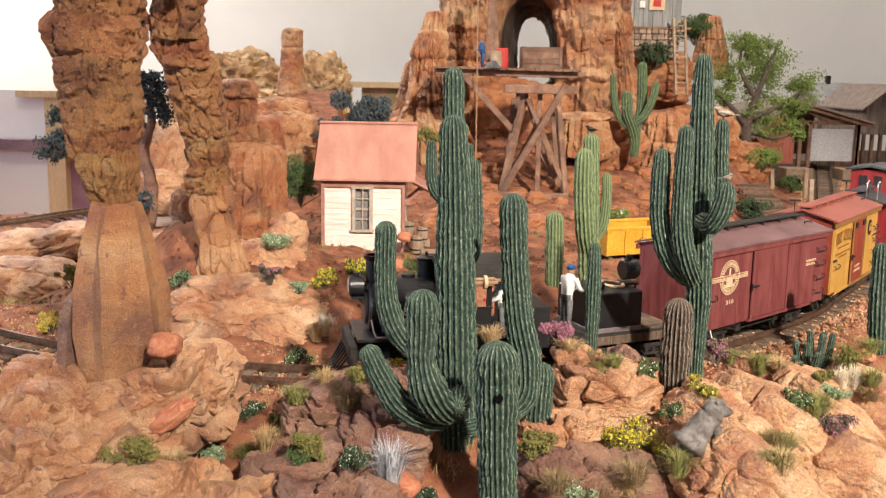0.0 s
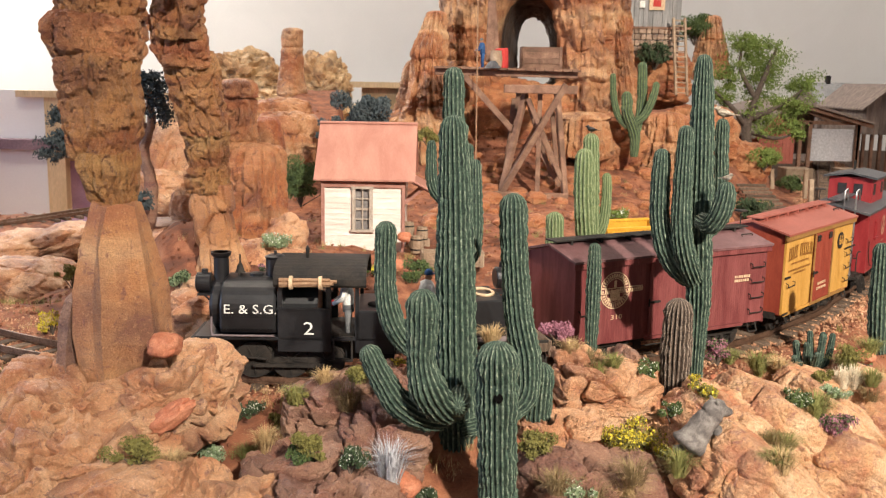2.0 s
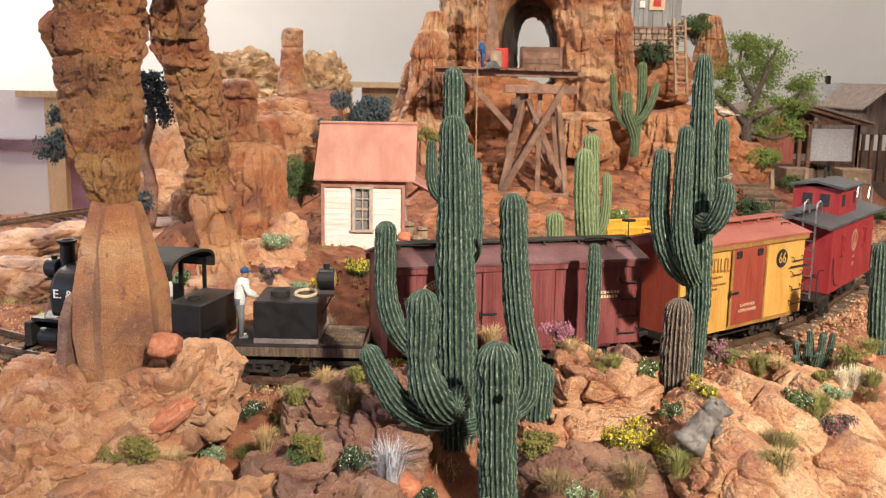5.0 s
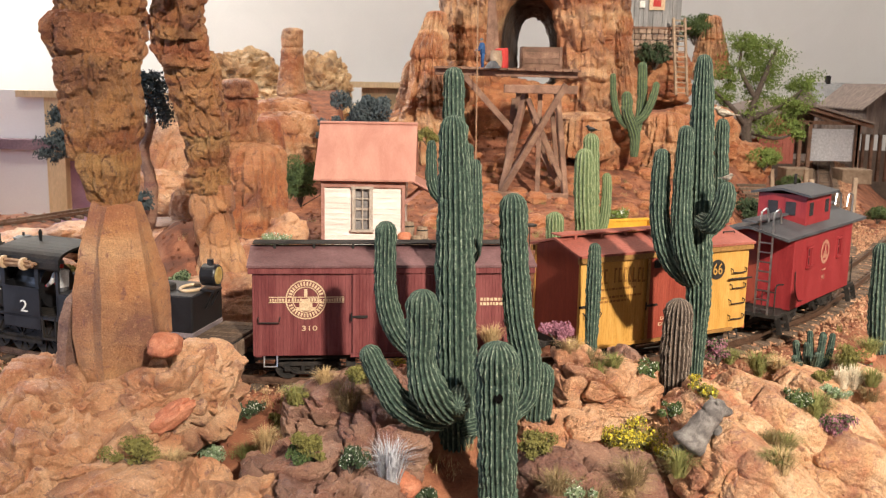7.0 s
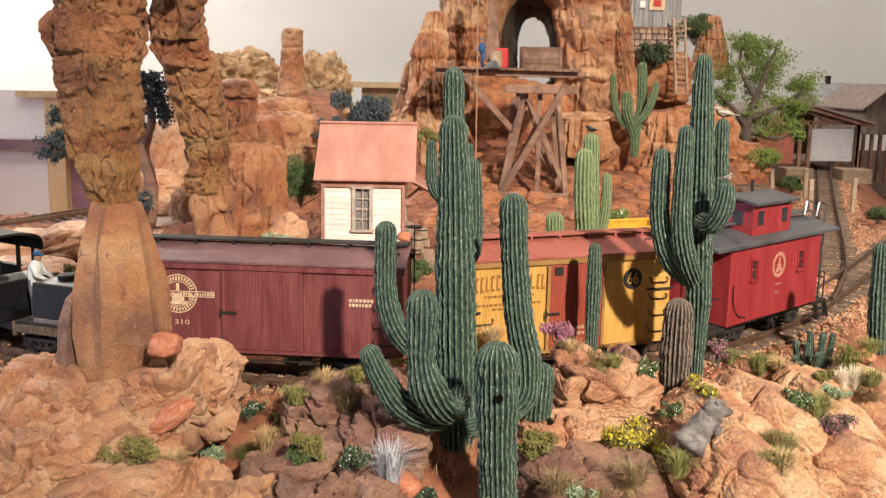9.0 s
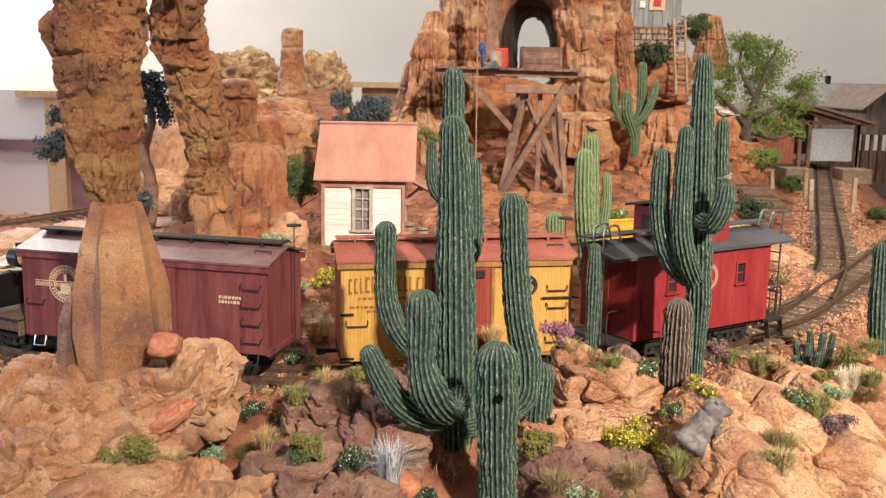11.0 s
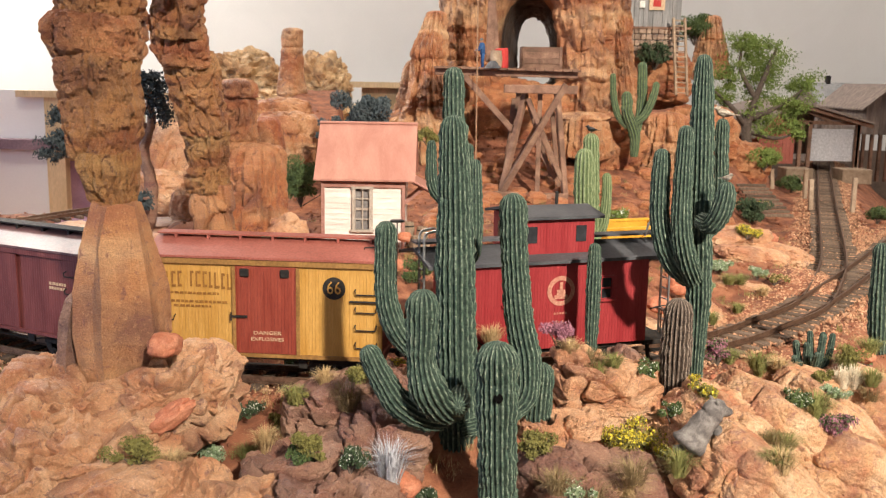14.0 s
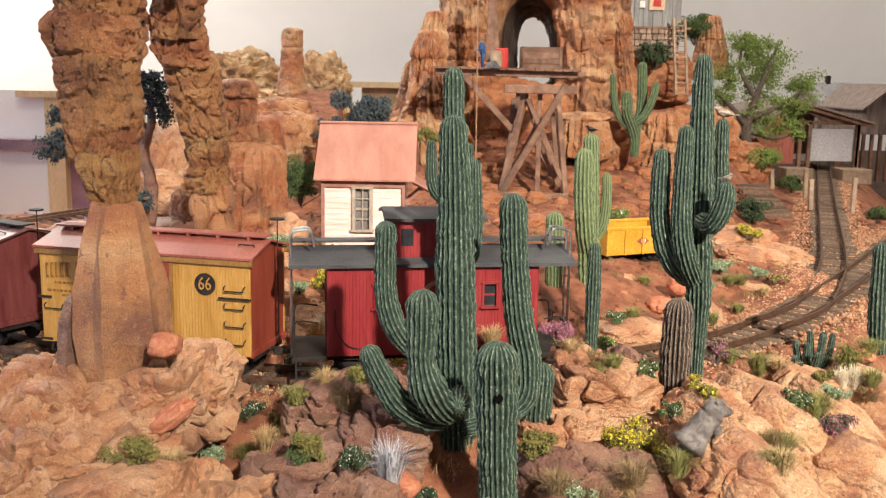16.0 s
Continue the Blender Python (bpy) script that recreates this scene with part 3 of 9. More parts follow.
def strip(bm, line, off, w, z0, z1):
    """A bar of constant section along a line, off to its side."""
    rings = []
    for i, p in enumerate(line):
        d = (line[min(i + 1, len(line) - 1)] - line[max(i - 1, 0)]).normalized()
        sd = Vector((-d.y, d.x, 0))
        c = p + sd * off
        rings.append([bm.verts.new(c + sd * a + Vector((0, 0, z))) for a, z in ((-w / 2, z0), (w / 2, z0), (w / 2, z1), (-w / 2, z1))])
    for a, b in zip(rings, rings[1:]):
        for k in range(4):
            bm.faces.new((a[k], a[(k + 1) % 4], b[(k + 1) % 4], b[k]))
    bm.faces.new(rings[0][::-1]), bm.faces.new(rings[-1])
    return bm


def build_track(line, tie_gap, label, skip=0.0):
    top = empty("railway_track", pose(0, 0, 0), label, "track", kind="structure")
    for side in (-1, 1):
        bm = strip(bmesh.new(), line, side * GAUGE / 2, 0.0011, -0.0026, 0.0)
        strip(bm, line, side * GAUGE / 2, 0.0026, -0.0034, -0.0027)
        part("rail", bm, RAIL, top)
    me = None
    rnd = random.Random(5)
    s, i = 0.0, 0
    run = [0.0]
    for a, b in zip(line, line[1:]):
        run.append(run[-1] + (b - a).length)
    while s < run[-1] - 0.004:
        s += tie_gap
        if s < skip:
            continue
        p, d = on_line(s, line, run, 0.0)
        if me is None:
            bm = box(bmesh.new(), -0.0029, 0.0029, -0.0195, 0.0195, -0.0068, -0.0036, 0.0004)
            ob = part("sleeper", bm, TIE, top)
            me = ob.data
        else:
            ob = new("sleeper", me)
            ob.parent = top
        ob.matrix_basis = Matrix.Translation(p) @ pose(0, 0, rnd.uniform(-0.0003, 0.0002), 0, 0, math.degrees(math.atan2(d.y, d.x)) + rnd.uniform(-4, 4)) @ Matrix.Diagonal((rnd.uniform(0.8, 1.15), rnd.uniform(0.92, 1.06), 1, 1))
    return top


build_track(LINE, 0.0118, "curved narrow-gauge model track with brown wooden sleepers")
build_track(YARD, 0.0125, "branch track that leaves a switch for the engine shed", 0.09)
SIDING = spline([(-0.12, 0.655, 0.012), (-0.04, 0.64, 0.012), (0.05, 0.655, 0.012), (0.14, 0.695, 0.012), (0.19, 0.728, 0.012)], 12)
build_track(SIDING, 0.0125, "siding track in front of the section house")


def scatter_stones(name, label, line, count, material, near, far, z, size, seed):
    rnd = random.Random(seed)
    run = [0.0]
    for a, b in zip(line, line[1:]):
        run.append(run[-1] + (b - a).length)
    verts, faces = [], []
    for _ in range(count):
        p, d = on_line(rnd.uniform(0, run[-1]), line, run, 0.0)
        off = rnd.choice((-1, 1)) * (rnd.uniform(near, far) if rnd.random() < 0.66 else rnd.uniform(0, near))
        q = p + Vector((-d.y, d.x, 0)) * off
        g = ground_z(q.x, q.y)
        r = size * rnd.uniform(0.4, 1.25)
        bed = p.z + z + (0.0006 if abs(off) < 0.0195 else 0.0) - 0.35 * max(0.0, abs(off) - 0.022)
        lift = max(g - r * 0.2, bed - (0.5 * r if abs(off) < 0.0195 else 0.0))
        m = Matrix.Translation((q.x, q.y, lift)) @ Euler((rnd.uniform(0, 6), rnd.uniform(0, 6), rnd.uniform(0, 6))).to_matrix().to_4x4()
        base = len(verts)
        for v in ((1, 0, 0), (-1, 0, 0), (0, 1, 0), (0, -1, 0), (0, 0, 1), (0, 0, -1)):
            verts.append(tuple(m @ (Vector(v) * r * rnd.uniform(0.6, 1.15))))
        for f in ((0, 2, 4), (2, 1, 4), (1, 3, 4), (3, 0, 4), (2, 0, 5), (1, 2, 5), (3, 1, 5), (0, 3, 5)):
            faces.append(tuple(base + k for k in f))
    me = bpy.data.meshes.new(name)
    me.from_pydata(verts, [], faces)
    me.materials.append(material)
    return tagged(new(name, me), label, "gravel", kind="stuff")


scatter_stones("ballast", "loose orange-brown stone ballast along the track", LINE, 30000, BALLAST, 0.0125, 0.044, -0.0050, 0.00125, 11)
scatter_stones("ballast", "loose orange-brown stone ballast along the branch track", YARD, 9000, BALLAST, 0.0125, 0.040, -0.0050, 0.0015, 12)


# ---- the train ----
def plank_paint(name, c1, c2, pitch=0.0016, rough=0.55, axis=0):
    """Painted boards: fine grooves along the body, dusty streaks down the boards."""
    m = varied(name, c1, c2, rough=rough, scale=70, fine=900, stretch=(3, 3, 0.5), bump=0.25, depth=0.0002, grainy=0.10)
    n, l = m.node_tree.nodes, m.node_tree.links
    tc, w = n.new("ShaderNodeTexCoord"), n.new("ShaderNodeTexWave")
    w.wave_profile, w.bands_direction = "SAW", "XYZ"[axis]
    w.inputs["Scale"].default_value = 0.314 / pitch / 2 * 2
    l.new(tc.outputs["Object"], w.inputs["Vector"])
    cv = n.new("ShaderNodeMapRange")
    cv.inputs["From Max"].default_value = 0.16
    l.new(w.outputs["Fac"], cv.inputs[0])
    bp = n.new("ShaderNodeBump")
    bp.inputs["Strength"].default_value, bp.inputs["Distance"].default_value = 0.7, 0.00025
    l.new(cv.outputs[0], bp.inputs["Height"])
    b = n["Principled BSDF"]
    l.new(b.inputs["Normal"].links[0].from_socket, bp.inputs["Normal"])
    l.new(bp.outputs[0], b.inputs["Normal"])
    return m


MAROON = plank_paint("maroon_boards", (0.125, 0.028, 0.028), (0.20, 0.058, 0.054))
YELLOW = plank_paint("yellow_boards", (0.43, 0.22, 0.045), (0.54, 0.30, 0.078))
DOOR_RED = plank_paint("oxide_red_boards", (0.20, 0.034, 0.020), (0.27, 0.055, 0.032))
CAB_RED = plank_paint("caboose_red_boards", (0.215, 0.019, 0.022), (0.285, 0.034, 0.036), rough=0.45)
ROOF_GREY = varied("roof_grey_purple", (0.13, 0.10, 0.105), (0.22, 0.18, 0.18), rough=0.5, scale=60, fine=900)
ROOF_MAROON = varied("roof_maroon", (0.10, 0.045, 0.045), (0.19, 0.10, 0.10), rough=0.45, scale=60, fine=900)
ROOF_RED = varied("roof_red", (0.24, 0.065, 0.045), (0.33, 0.105, 0.078), rough=0.5, scale=60, fine=900)
ROOF_DARK = varied("roof_dark", (0.045, 0.045, 0.05), (0.085, 0.085, 0.09), rough=0.5, scale=60, fine=900)
BLACK = varied("engine_black", (0.006, 0.006, 0.007), (0.015, 0.015, 0.017), rough=0.40, scale=90, fine=900, depth=0.0001, spec=0.5)
BLACK_DUST = varied("underframe_black", (0.010, 0.009, 0.008), (0.034, 0.027, 0.022), rough=0.7, scale=200, fine=900)
STEEL = varied("bare_steel", (0.45, 0.45, 0.46), (0.6, 0.6, 0.6), rough=0.35, metal=1.0, scale=200, fine=900, bump=0)
WHITE = varied("white_lettering", (0.70, 0.69, 0.64), (0.80, 0.79, 0.74), rough=0.6, scale=200, fine=900, bump=0)
CREAM = varied("faded_lettering", (0.52, 0.36, 0.22), (0.66, 0.49, 0.32), rough=0.6, scale=400, fine=1500, bump=0)
OCHRE_TRIM = varied("ochre_trim", (0.20, 0.10, 0.03), (0.31, 0.165, 0.05), rough=0.55, scale=90, fine=900)
OCHRE = varied("brown_lettering", (0.20, 0.085, 0.02), (0.30, 0.14, 0.03), rough=0.6, scale=400, fine=1500, bump=0)
LOG = varied("log_wood", (0.24, 0.13, 0.07), (0.42, 0.27, 0.17), rough=0.85, scale=250, fine=1500, stretch=(1, 6, 6))
GLASS_DARK = varied("dark_window", (0.02, 0.02, 0.022), (0.035, 0.035, 0.04), rough=0.15, scale=50, fine=300, bump=0, spec=0.6)
FADED = varied("worn_lettering", (0.34, 0.13, 0.09), (0.47, 0.25, 0.17), rough=0.6, scale=900, fine=1500, bump=0)
LENS = varied("lamp_lens", (0.55, 0.55, 0.5), (0.7, 0.7, 0.62), rough=0.1, scale=100, fine=500, bump=0, spec=0.8)


BRASS_LENS = varied("brass_lens", (0.50, 0.36, 0.10), (0.74, 0.60, 0.26), rough=0.2, metal=0.5, scale=200, fine=600, bump=0)


def lettering(text, size, place, material, parent, name="lettering", wide=1.0):
    """Flat raised letters on the side towards the hill in front."""
    c = bpy.data.curves.new(name, "FONT")
    c.body, c.size, c.align_x, c.align_y, c.extrude = text, size, "CENTER", "CENTER", 0.00012
    c.resolution_u = 2
    t = new("letters", c)
    me = bpy.data.meshes.new_from_object(t.evaluated_get(bpy.context.evaluated_depsgraph_get()))
    bpy.data.objects.remove(t)
    bpy.data.curves.remove(c)
    me.name = name
    me.transform(Matrix.Translation(place) @ pose(0, 0, 0, 90, 0, 0) @ Matrix.Diagonal((wide, 1, 1, 1)))
    me.materials.clear()
    me.materials.append(material)
    ob = new(name, me)
    ob.parent = parent
    return ob


def ring(bm, x, y, z, r0, r1, n=32, t=0.0002):
    """A flat ring that faces -y."""
    a = [bm.verts.new((x + math.cos(k * 2 * math.pi / n) * r, y, z + math.sin(k * 2 * math.pi / n) * r)) for r in (r0, r1) for k in range(n)]
    for k in range(n):
        bm.faces.new((a[k], a[(k + 1) % n], a[n + (k + 1) % n], a[n + k]))
    return bm


def grab(bm, x0, x1, y, z, out=0.0016, drop=0.0022, r=0.00032):
    """A bent grab iron on a side that faces -y."""
    tube(bm, [(x0, y, z), (x0, y - out, z - 0.0004), (x0 + 0.0004, y - out, z - drop), (x1 - 0.0004, y - out, z - drop), (x1, y - out, z - 0.0004), (x1, y, z)], [r] * 6, 6)


ROLLING = []


def truck(parent, x, wheel=0.0058, base=0.019):
    """A two-axle truck under a car; its wheelsets turn with the way covered."""
    bm = bmesh.new()
    for s in (-1, 1):
        y = s * (GAUGE / 2 + 0.0026)
        box(bm, -base * 0.72, base * 0.72, y - 0.0008, y + 0.0008, wheel * 1.15, wheel * 1.55, 0.0003)
        box(bm, -base * 0.30, base * 0.30, y - 0.0008, y + 0.0008, wheel * 0.45, wheel * 0.72, 0.0003)
        for e in (-1, 1):
            beam(bm, (e * base * 0.32, y, wheel * 0.6), (e * base * 0.66, y, wheel * 1.3), 0.0012)
            box(bm, e * base / 2 - 0.0014, e * base / 2 + 0.0014, y - 0.0013, y + 0.0013, wheel * 0.72, wheel * 1.28, 0.0003)
            tube(bm, [(e * 0.0022, y, wheel * 0.65), (e * 0.0022, y, wheel * 1.2)], [0.0011, 0.0011], 8)
    box(bm, -0.0025, 0.0025, -0.012, 0.012, wheel * 0.8, wheel * 1.5, 0.0004)
    top = part("truck", bm, BLACK_DUST, parent, "black archbar truck")
    top.location = (x, 0, 0)
    for e in (-1, 1):
        bm = bmesh.new()
        rod(bm, (0, -GAUGE / 2 - 0.0022, 0), (0, GAUGE / 2 + 0.0022, 0), 0.0010)
        for s in (-1, 1):
            y = s * GAUGE / 2
            tube(bm, [(0, y + s * 0.0012, 0), (0, y - s * 0.0004, 0)], [wheel, wheel], 20)
            tube(bm, [(0, y - s * 0.0005, 0), (0, y - s * 0.0012, 0)], [wheel * 1.1, wheel * 1.1], 20)
            for k in range(5):
                a = k * 2 * math.pi / 5
                beam(bm, (0, y + s * 0.0013, 0), (math.cos(a) * wheel * 0.8, y + s * 0.0013, math.sin(a) * wheel * 0.8), 0.0008, 0.0005)
        w = part("wheelset", bm, BLACK_DUST, top, "blackened steel wheels on an axle")
        w.location = (e * base / 2, 0, wheel)
        ROLLING.append((w, wheel, (e * base / 2, 0, wheel)))
    return top


def coupler(parent, x, sign, z=0.0115):
    bm = box(bmesh.new(), min(x, x + sign * 0.008), max(x, x + sign * 0.008), -0.0012, 0.0012, z - 0.001, z + 0.001, 0.0003)
    box(bm, min(x + sign * 0.006, x + sign * 0.0105), max(x + sign * 0.006, x + sign * 0.0105), -0.0022, 0.0022, z - 0.0016, z + 0.0016, 0.0006)
    part("coupler", bm, BLACK_DUST, parent, "black knuckle coupler")


def gable_roof(bm, x0, x1, half, z_eave, rise, t=0.0011):
    for s in (-1, 1):
        m = [(x0, s * half, z_eave), (x1, s * half, z_eave), (x1, 0, z_eave + rise), (x0, 0, z_eave + rise)]
        lo, hi = [bm.verts.new(v) for v in m], [bm.verts.new((v[0], v[1], v[2] + t)) for v in m]
        bm.faces.new(lo), bm.faces.new(hi[::-1])
        for k in range(4):
            bm.faces.new((lo[k], hi[k], hi[(k + 1) % 4], lo[(k + 1) % 4]))
    return bm


def end_wall(bm, x0, x1, half, z0, z_eave, rise):
    a = [[bm.verts.new((x, y, z)) for y, z in ((-half, z0), (half, z0), (half, z_eave), (0, z_eave + rise), (-half, z_eave))] for x in (x0, x1)]
    bm.faces.new(a[0][::-1]), bm.faces.new(a[1])
    for k in range(5):
        bm.faces.new((a[0][k], a[0][(k + 1) % 5], a[1][(k + 1) % 5], a[1][k]))
    return bm


def box_car(name, label, L, W, z0, ze, rise, side, side_end, ends, roof, walkmat, door_at, door_mat):
    """A wooden box car on two trucks, centred on its origin at rail height; its door stands from door_at[0] to door_at[1]."""
    top = empty(name, pose(0, 0, 0), label, "train car", "cars of the train")
    h = W / 2
    x0, x1 = -L / 2, L / 2
    for s in (-1, 1):
        bm = box(bmesh.new(), x0, x1, min(s * h, s * (h - 0.0016)), max(s * h, s * (h - 0.0016)), z0, ze, 0.0002)
        part("side_wall", bm, side, top)
    part("end_wall", end_wall(bmesh.new(), x0 + 0.0002, x0 + 0.0018, h - 0.0003, z0, ze, rise), ends, top)
    part("end_wall", end_wall(bmesh.new(), x1 - 0.0018, x1 - 0.0002, h - 0.0003, z0, ze, rise), ends, top)
    part("roof", gable_roof(bmesh.new(), x0 - 0.0022, x1 + 0.0022, h + 0.0022, ze - 0.0002, rise), roof, top)
    bm = box(bmesh.new(), x0 - 0.0018, x1 + 0.0018, -h - 0.0016, -h + 0.0002, ze - 0.0032, ze - 0.0004, 0.0002)
    box(bm, x0 - 0.0018, x1 + 0.0018, h - 0.0002, h + 0.0016, ze - 0.0032, ze - 0.0004, 0.0002)
    part("fascia", bm, side_end, top)
    for k in (-1, 0, 1):
        bm = box(bmesh.new(), x0 - 0.001, x1 + 0.001, k * 0.0031 - 0.0014, k * 0.0031 + 0.0014, ze + rise + 0.0018, ze + rise + 0.0026, 0.0001)
        part("roof_walk_board", bm, walkmat, top)
    for k in range(7):
        x = x0 + L * (k + 0.5) / 7
        part("roof_walk_saddle", box(bmesh.new(), x - 0.0006, x + 0.0006, -0.0045, 0.0045, ze + rise - 0.0006, ze + rise + 0.002), walkmat, top)
    bm = box(bmesh.new(), x0, x1, -h + 0.004, h - 0.004, z0 - 0.003, z0 + 0.001)
    for s in (-1, 1):
        tube(bm, [(x0 * 0.66, s * h * 0.72, z0 - 0.002), (x0 * 0.30, s * h * 0.72, z0 - 0.006), (x1 * 0.30, s * h * 0.72, z0 - 0.006), (x1 * 0.66, s * h * 0.72, z0 - 0.002)], [0.0004] * 4, 6)
        box(bm, x0 * 0.34, x0 * 0.27, s * h * 0.74 - 0.0006, s * h * 0.74 + 0.0006, z0 - 0.007, z0)
        box(bm, x1 * 0.27, x1 * 0.34, s * h * 0.74 - 0.0006, s * h * 0.74 + 0.0006, z0 - 0.007, z0)
    part("underframe", bm, BLACK_DUST, top, "dark timber underframe with truss rods")
    d0, d1 = x0 + door_at[0], x0 + door_at[1]
    door = part("sliding_door", box(bmesh.new(), d0, d1, -h - 0.0011, -h - 0.0002, z0 + 0.0012, ze - 0.0035, 0.0002), door_mat, top)
    for xa in (d0 - 0.001, d1 - 0.0006):
        part("door_post", box(bmesh.new(), xa, xa + 0.0016, -h - 0.0017, -h - 0.0011, z0 + 0.001, ze - 0.0036), side_end, door)
    bm = box(bmesh.new(), d0 - 0.001, d0 + 0.006, -h - 0.0022, -h - 0.0012, z0 + 0.0185, z0 + 0.0195)
    rod(bm, (d0 - 0.0015, -h - 0.0022, z0 + 0.017), (d0 - 0.0015, -h - 0.0022, z0 + 0.021), 0.0004)
    part("door_latch", bm, BLACK_DUST, door)
    for xa in (d0 + 0.005, d1 - 0.006) if door_mat is not side else ():
        part("door_hanger", box(bmesh.new(), xa - 0.0022, xa + 0.0022, -h - 0.0022, -h - 0.0012, ze - 0.0085, ze - 0.0045, 0.0005), BLACK_DUST, door, "black iron roller bracket")
    part("door_track", box(bmesh.new(), d0 - 0.002, min(x1, d1 + 0.03), -h - 0.0014, -h, z0 - 0.0006, z0 + 0.0011), side_end, top)
    for k in range(4):
        bm = bmesh.new()
        grab(bm, x1 - 0.0125, x1 - 0.0025, -h, z0 + 0.008 + k * 0.0085)
        part("grab_iron", bm, BLACK_DUST, top)
    bm = bmesh.new()
    grab(bm, x0 + 0.0025, x0 + 0.0125, -h, z0 + 0.0185)
    part("grab_iron", bm, BLACK_DUST, top)
    bm = bmesh.new()
    tube(bm, [(x1 - 0.010, -h * 0.55, ze + rise * 0.55), (x1 - 0.010, -h * 0.5, ze + rise * 0.55 + 0.0018), (x1 - 0.002, -h * 0.5, ze + rise * 0.55 + 0.0018), (x1 - 0.002, -h * 0.55, ze + rise * 0.55)], [0.0003] * 4, 6)
    part("roof_grab_iron", bm, BLACK_DUST, top)
    for e, xs in ((-1, x0 + 0.008), (1, x1 - 0.008)):
        bm = bmesh.new()
        tube(bm, [(xs - 0.003, -h + 0.001, z0), (xs - 0.003, -h - 0.0006, z0 - 0.005), (xs + 0.003, -h - 0.0006, z0 - 0.005), (xs + 0.003, -h + 0.001, z0)], [0.0005] * 4, 6)
        part("step_iron", bm, STEEL if e < 0 and side is MAROON else BLACK_DUST, top, "bent metal foot step")
        truck(top, e * L * 0.31)
        coupler(top, x0 if e < 0 else x1, e)
        bm = box(bmesh.new(), xs - 0.004 if e < 0 else x1 - 0.001, x0 + 0.001 if e < 0 else xs + 0.012 - 0.003, -h * 0.98, h * 0.98, z0 - 0.0008, z0 + 0.0026, 0.0003)
        part("end_sill", bm, ends, top)
    bm = bmesh.new()
    rod(bm, (x1 + 0.0035, 0.004, z0), (x1 + 0.0035, 0.004, ze + rise + 0.010), 0.0003)
    tube(bm, [(x1 + 0.0035, 0.004, ze + rise + 0.0096), (x1 + 0.0035, 0.004, ze + rise + 0.0104)], [0.0036, 0.0036], 14)
    part("brake_wheel", bm, BLACK_DUST, top, "black hand brake wheel on a staff")
    return top


def build_maroon_car():
    L, W, z0, ze = 0.1300, 0.0410, 0.0140, 0.0565
    top = box_car("box_car", "dusty maroon wooden box car with a round pale herald", L, W, z0, ze, 0.0058, MAROON, MAROON, MAROON, ROOF_MAROON, BLACK_DUST, (0.0470, 0.0835), MAROON)
    x0, y = -L / 2, -W / 2 - 0.0004
    bm = ring(bmesh.new(), x0 + 0.0245, y, 0.0410, 0.0058, 0.0062)
    ring(bm, x0 + 0.0245, y, 0.0410, 0.0088, 0.0094)
    for k in range(34):
        a = k * 2 * math.pi / 34
        if k % 17 > 1:
            beam(bm, (x0 + 0.0245 + math.cos(a) * 0.0066, y, 0.0410 + math.sin(a) * 0.0066), (x0 + 0.0245 + math.cos(a) * 0.0084, y, 0.0410 + math.sin(a) * 0.0084), 0.0002, 0.0008)
    part("herald_ring", bm, CREAM, top, "round cream herald on the side")
    bm = box(bmesh.new(), x0 + 0.0215, x0 + 0.0275, y - 0.0001, y, 0.0375, 0.0400)
    box(bm, x0 + 0.0200, x0 + 0.0290, y - 0.0001, y, 0.0358, 0.0374)
    box(bm, x0 + 0.0237, x0 + 0.0252, y - 0.0001, y, 0.0424, 0.0460)
    box(bm, x0 + 0.0225, x0 + 0.0265, y - 0.0001, y, 0.0400, 0.0412)
    part("herald_picture", bm, CREAM, top)
    bm = box(bmesh.new(), x0 + 0.0075, x0 + 0.0420, y - 0.0002, y - 0.0001, 0.0420, 0.0424)
    box(bm, x0 + 0.0075, x0 + 0.0420, y - 0.0002, y - 0.0001, 0.0396, 0.0400)
    rnd = random.Random(3)
    for a, b in ((0.008, 0.0165), (0.018, 0.031), (0.0325, 0.0415)):
        x = a
        while x < b:
            w = rnd.uniform(0.0005, 0.0011)
            box(bm, x0 + x, x0 + x + w, y - 0.0002, y - 0.0001, 0.0402, 0.0402 + rnd.uniform(0.0010, 0.0016))
            x += w + 0.0004
    part("herald_banner", bm, CREAM, top, "cream banner bars across the herald")
    lettering("310", 0.0034, (x0 + 0.0260, y, 0.0272), CREAM, top, "car_number", 1.5)
    bm = bmesh.new()
    for r, z in ((0, 0.0400), (1, 0.0378)):
        x = 0.106
        while x < 0.1165:
            w = rnd.uniform(0.0007, 0.0014)
            box(bm, x0 + x, x0 + x + w, y - 0.0001, y, z, z + 0.0014)
            x += w + 0.0005
    part("data_stencil", bm, CREAM, top, "small cream stencil bars")
    return top


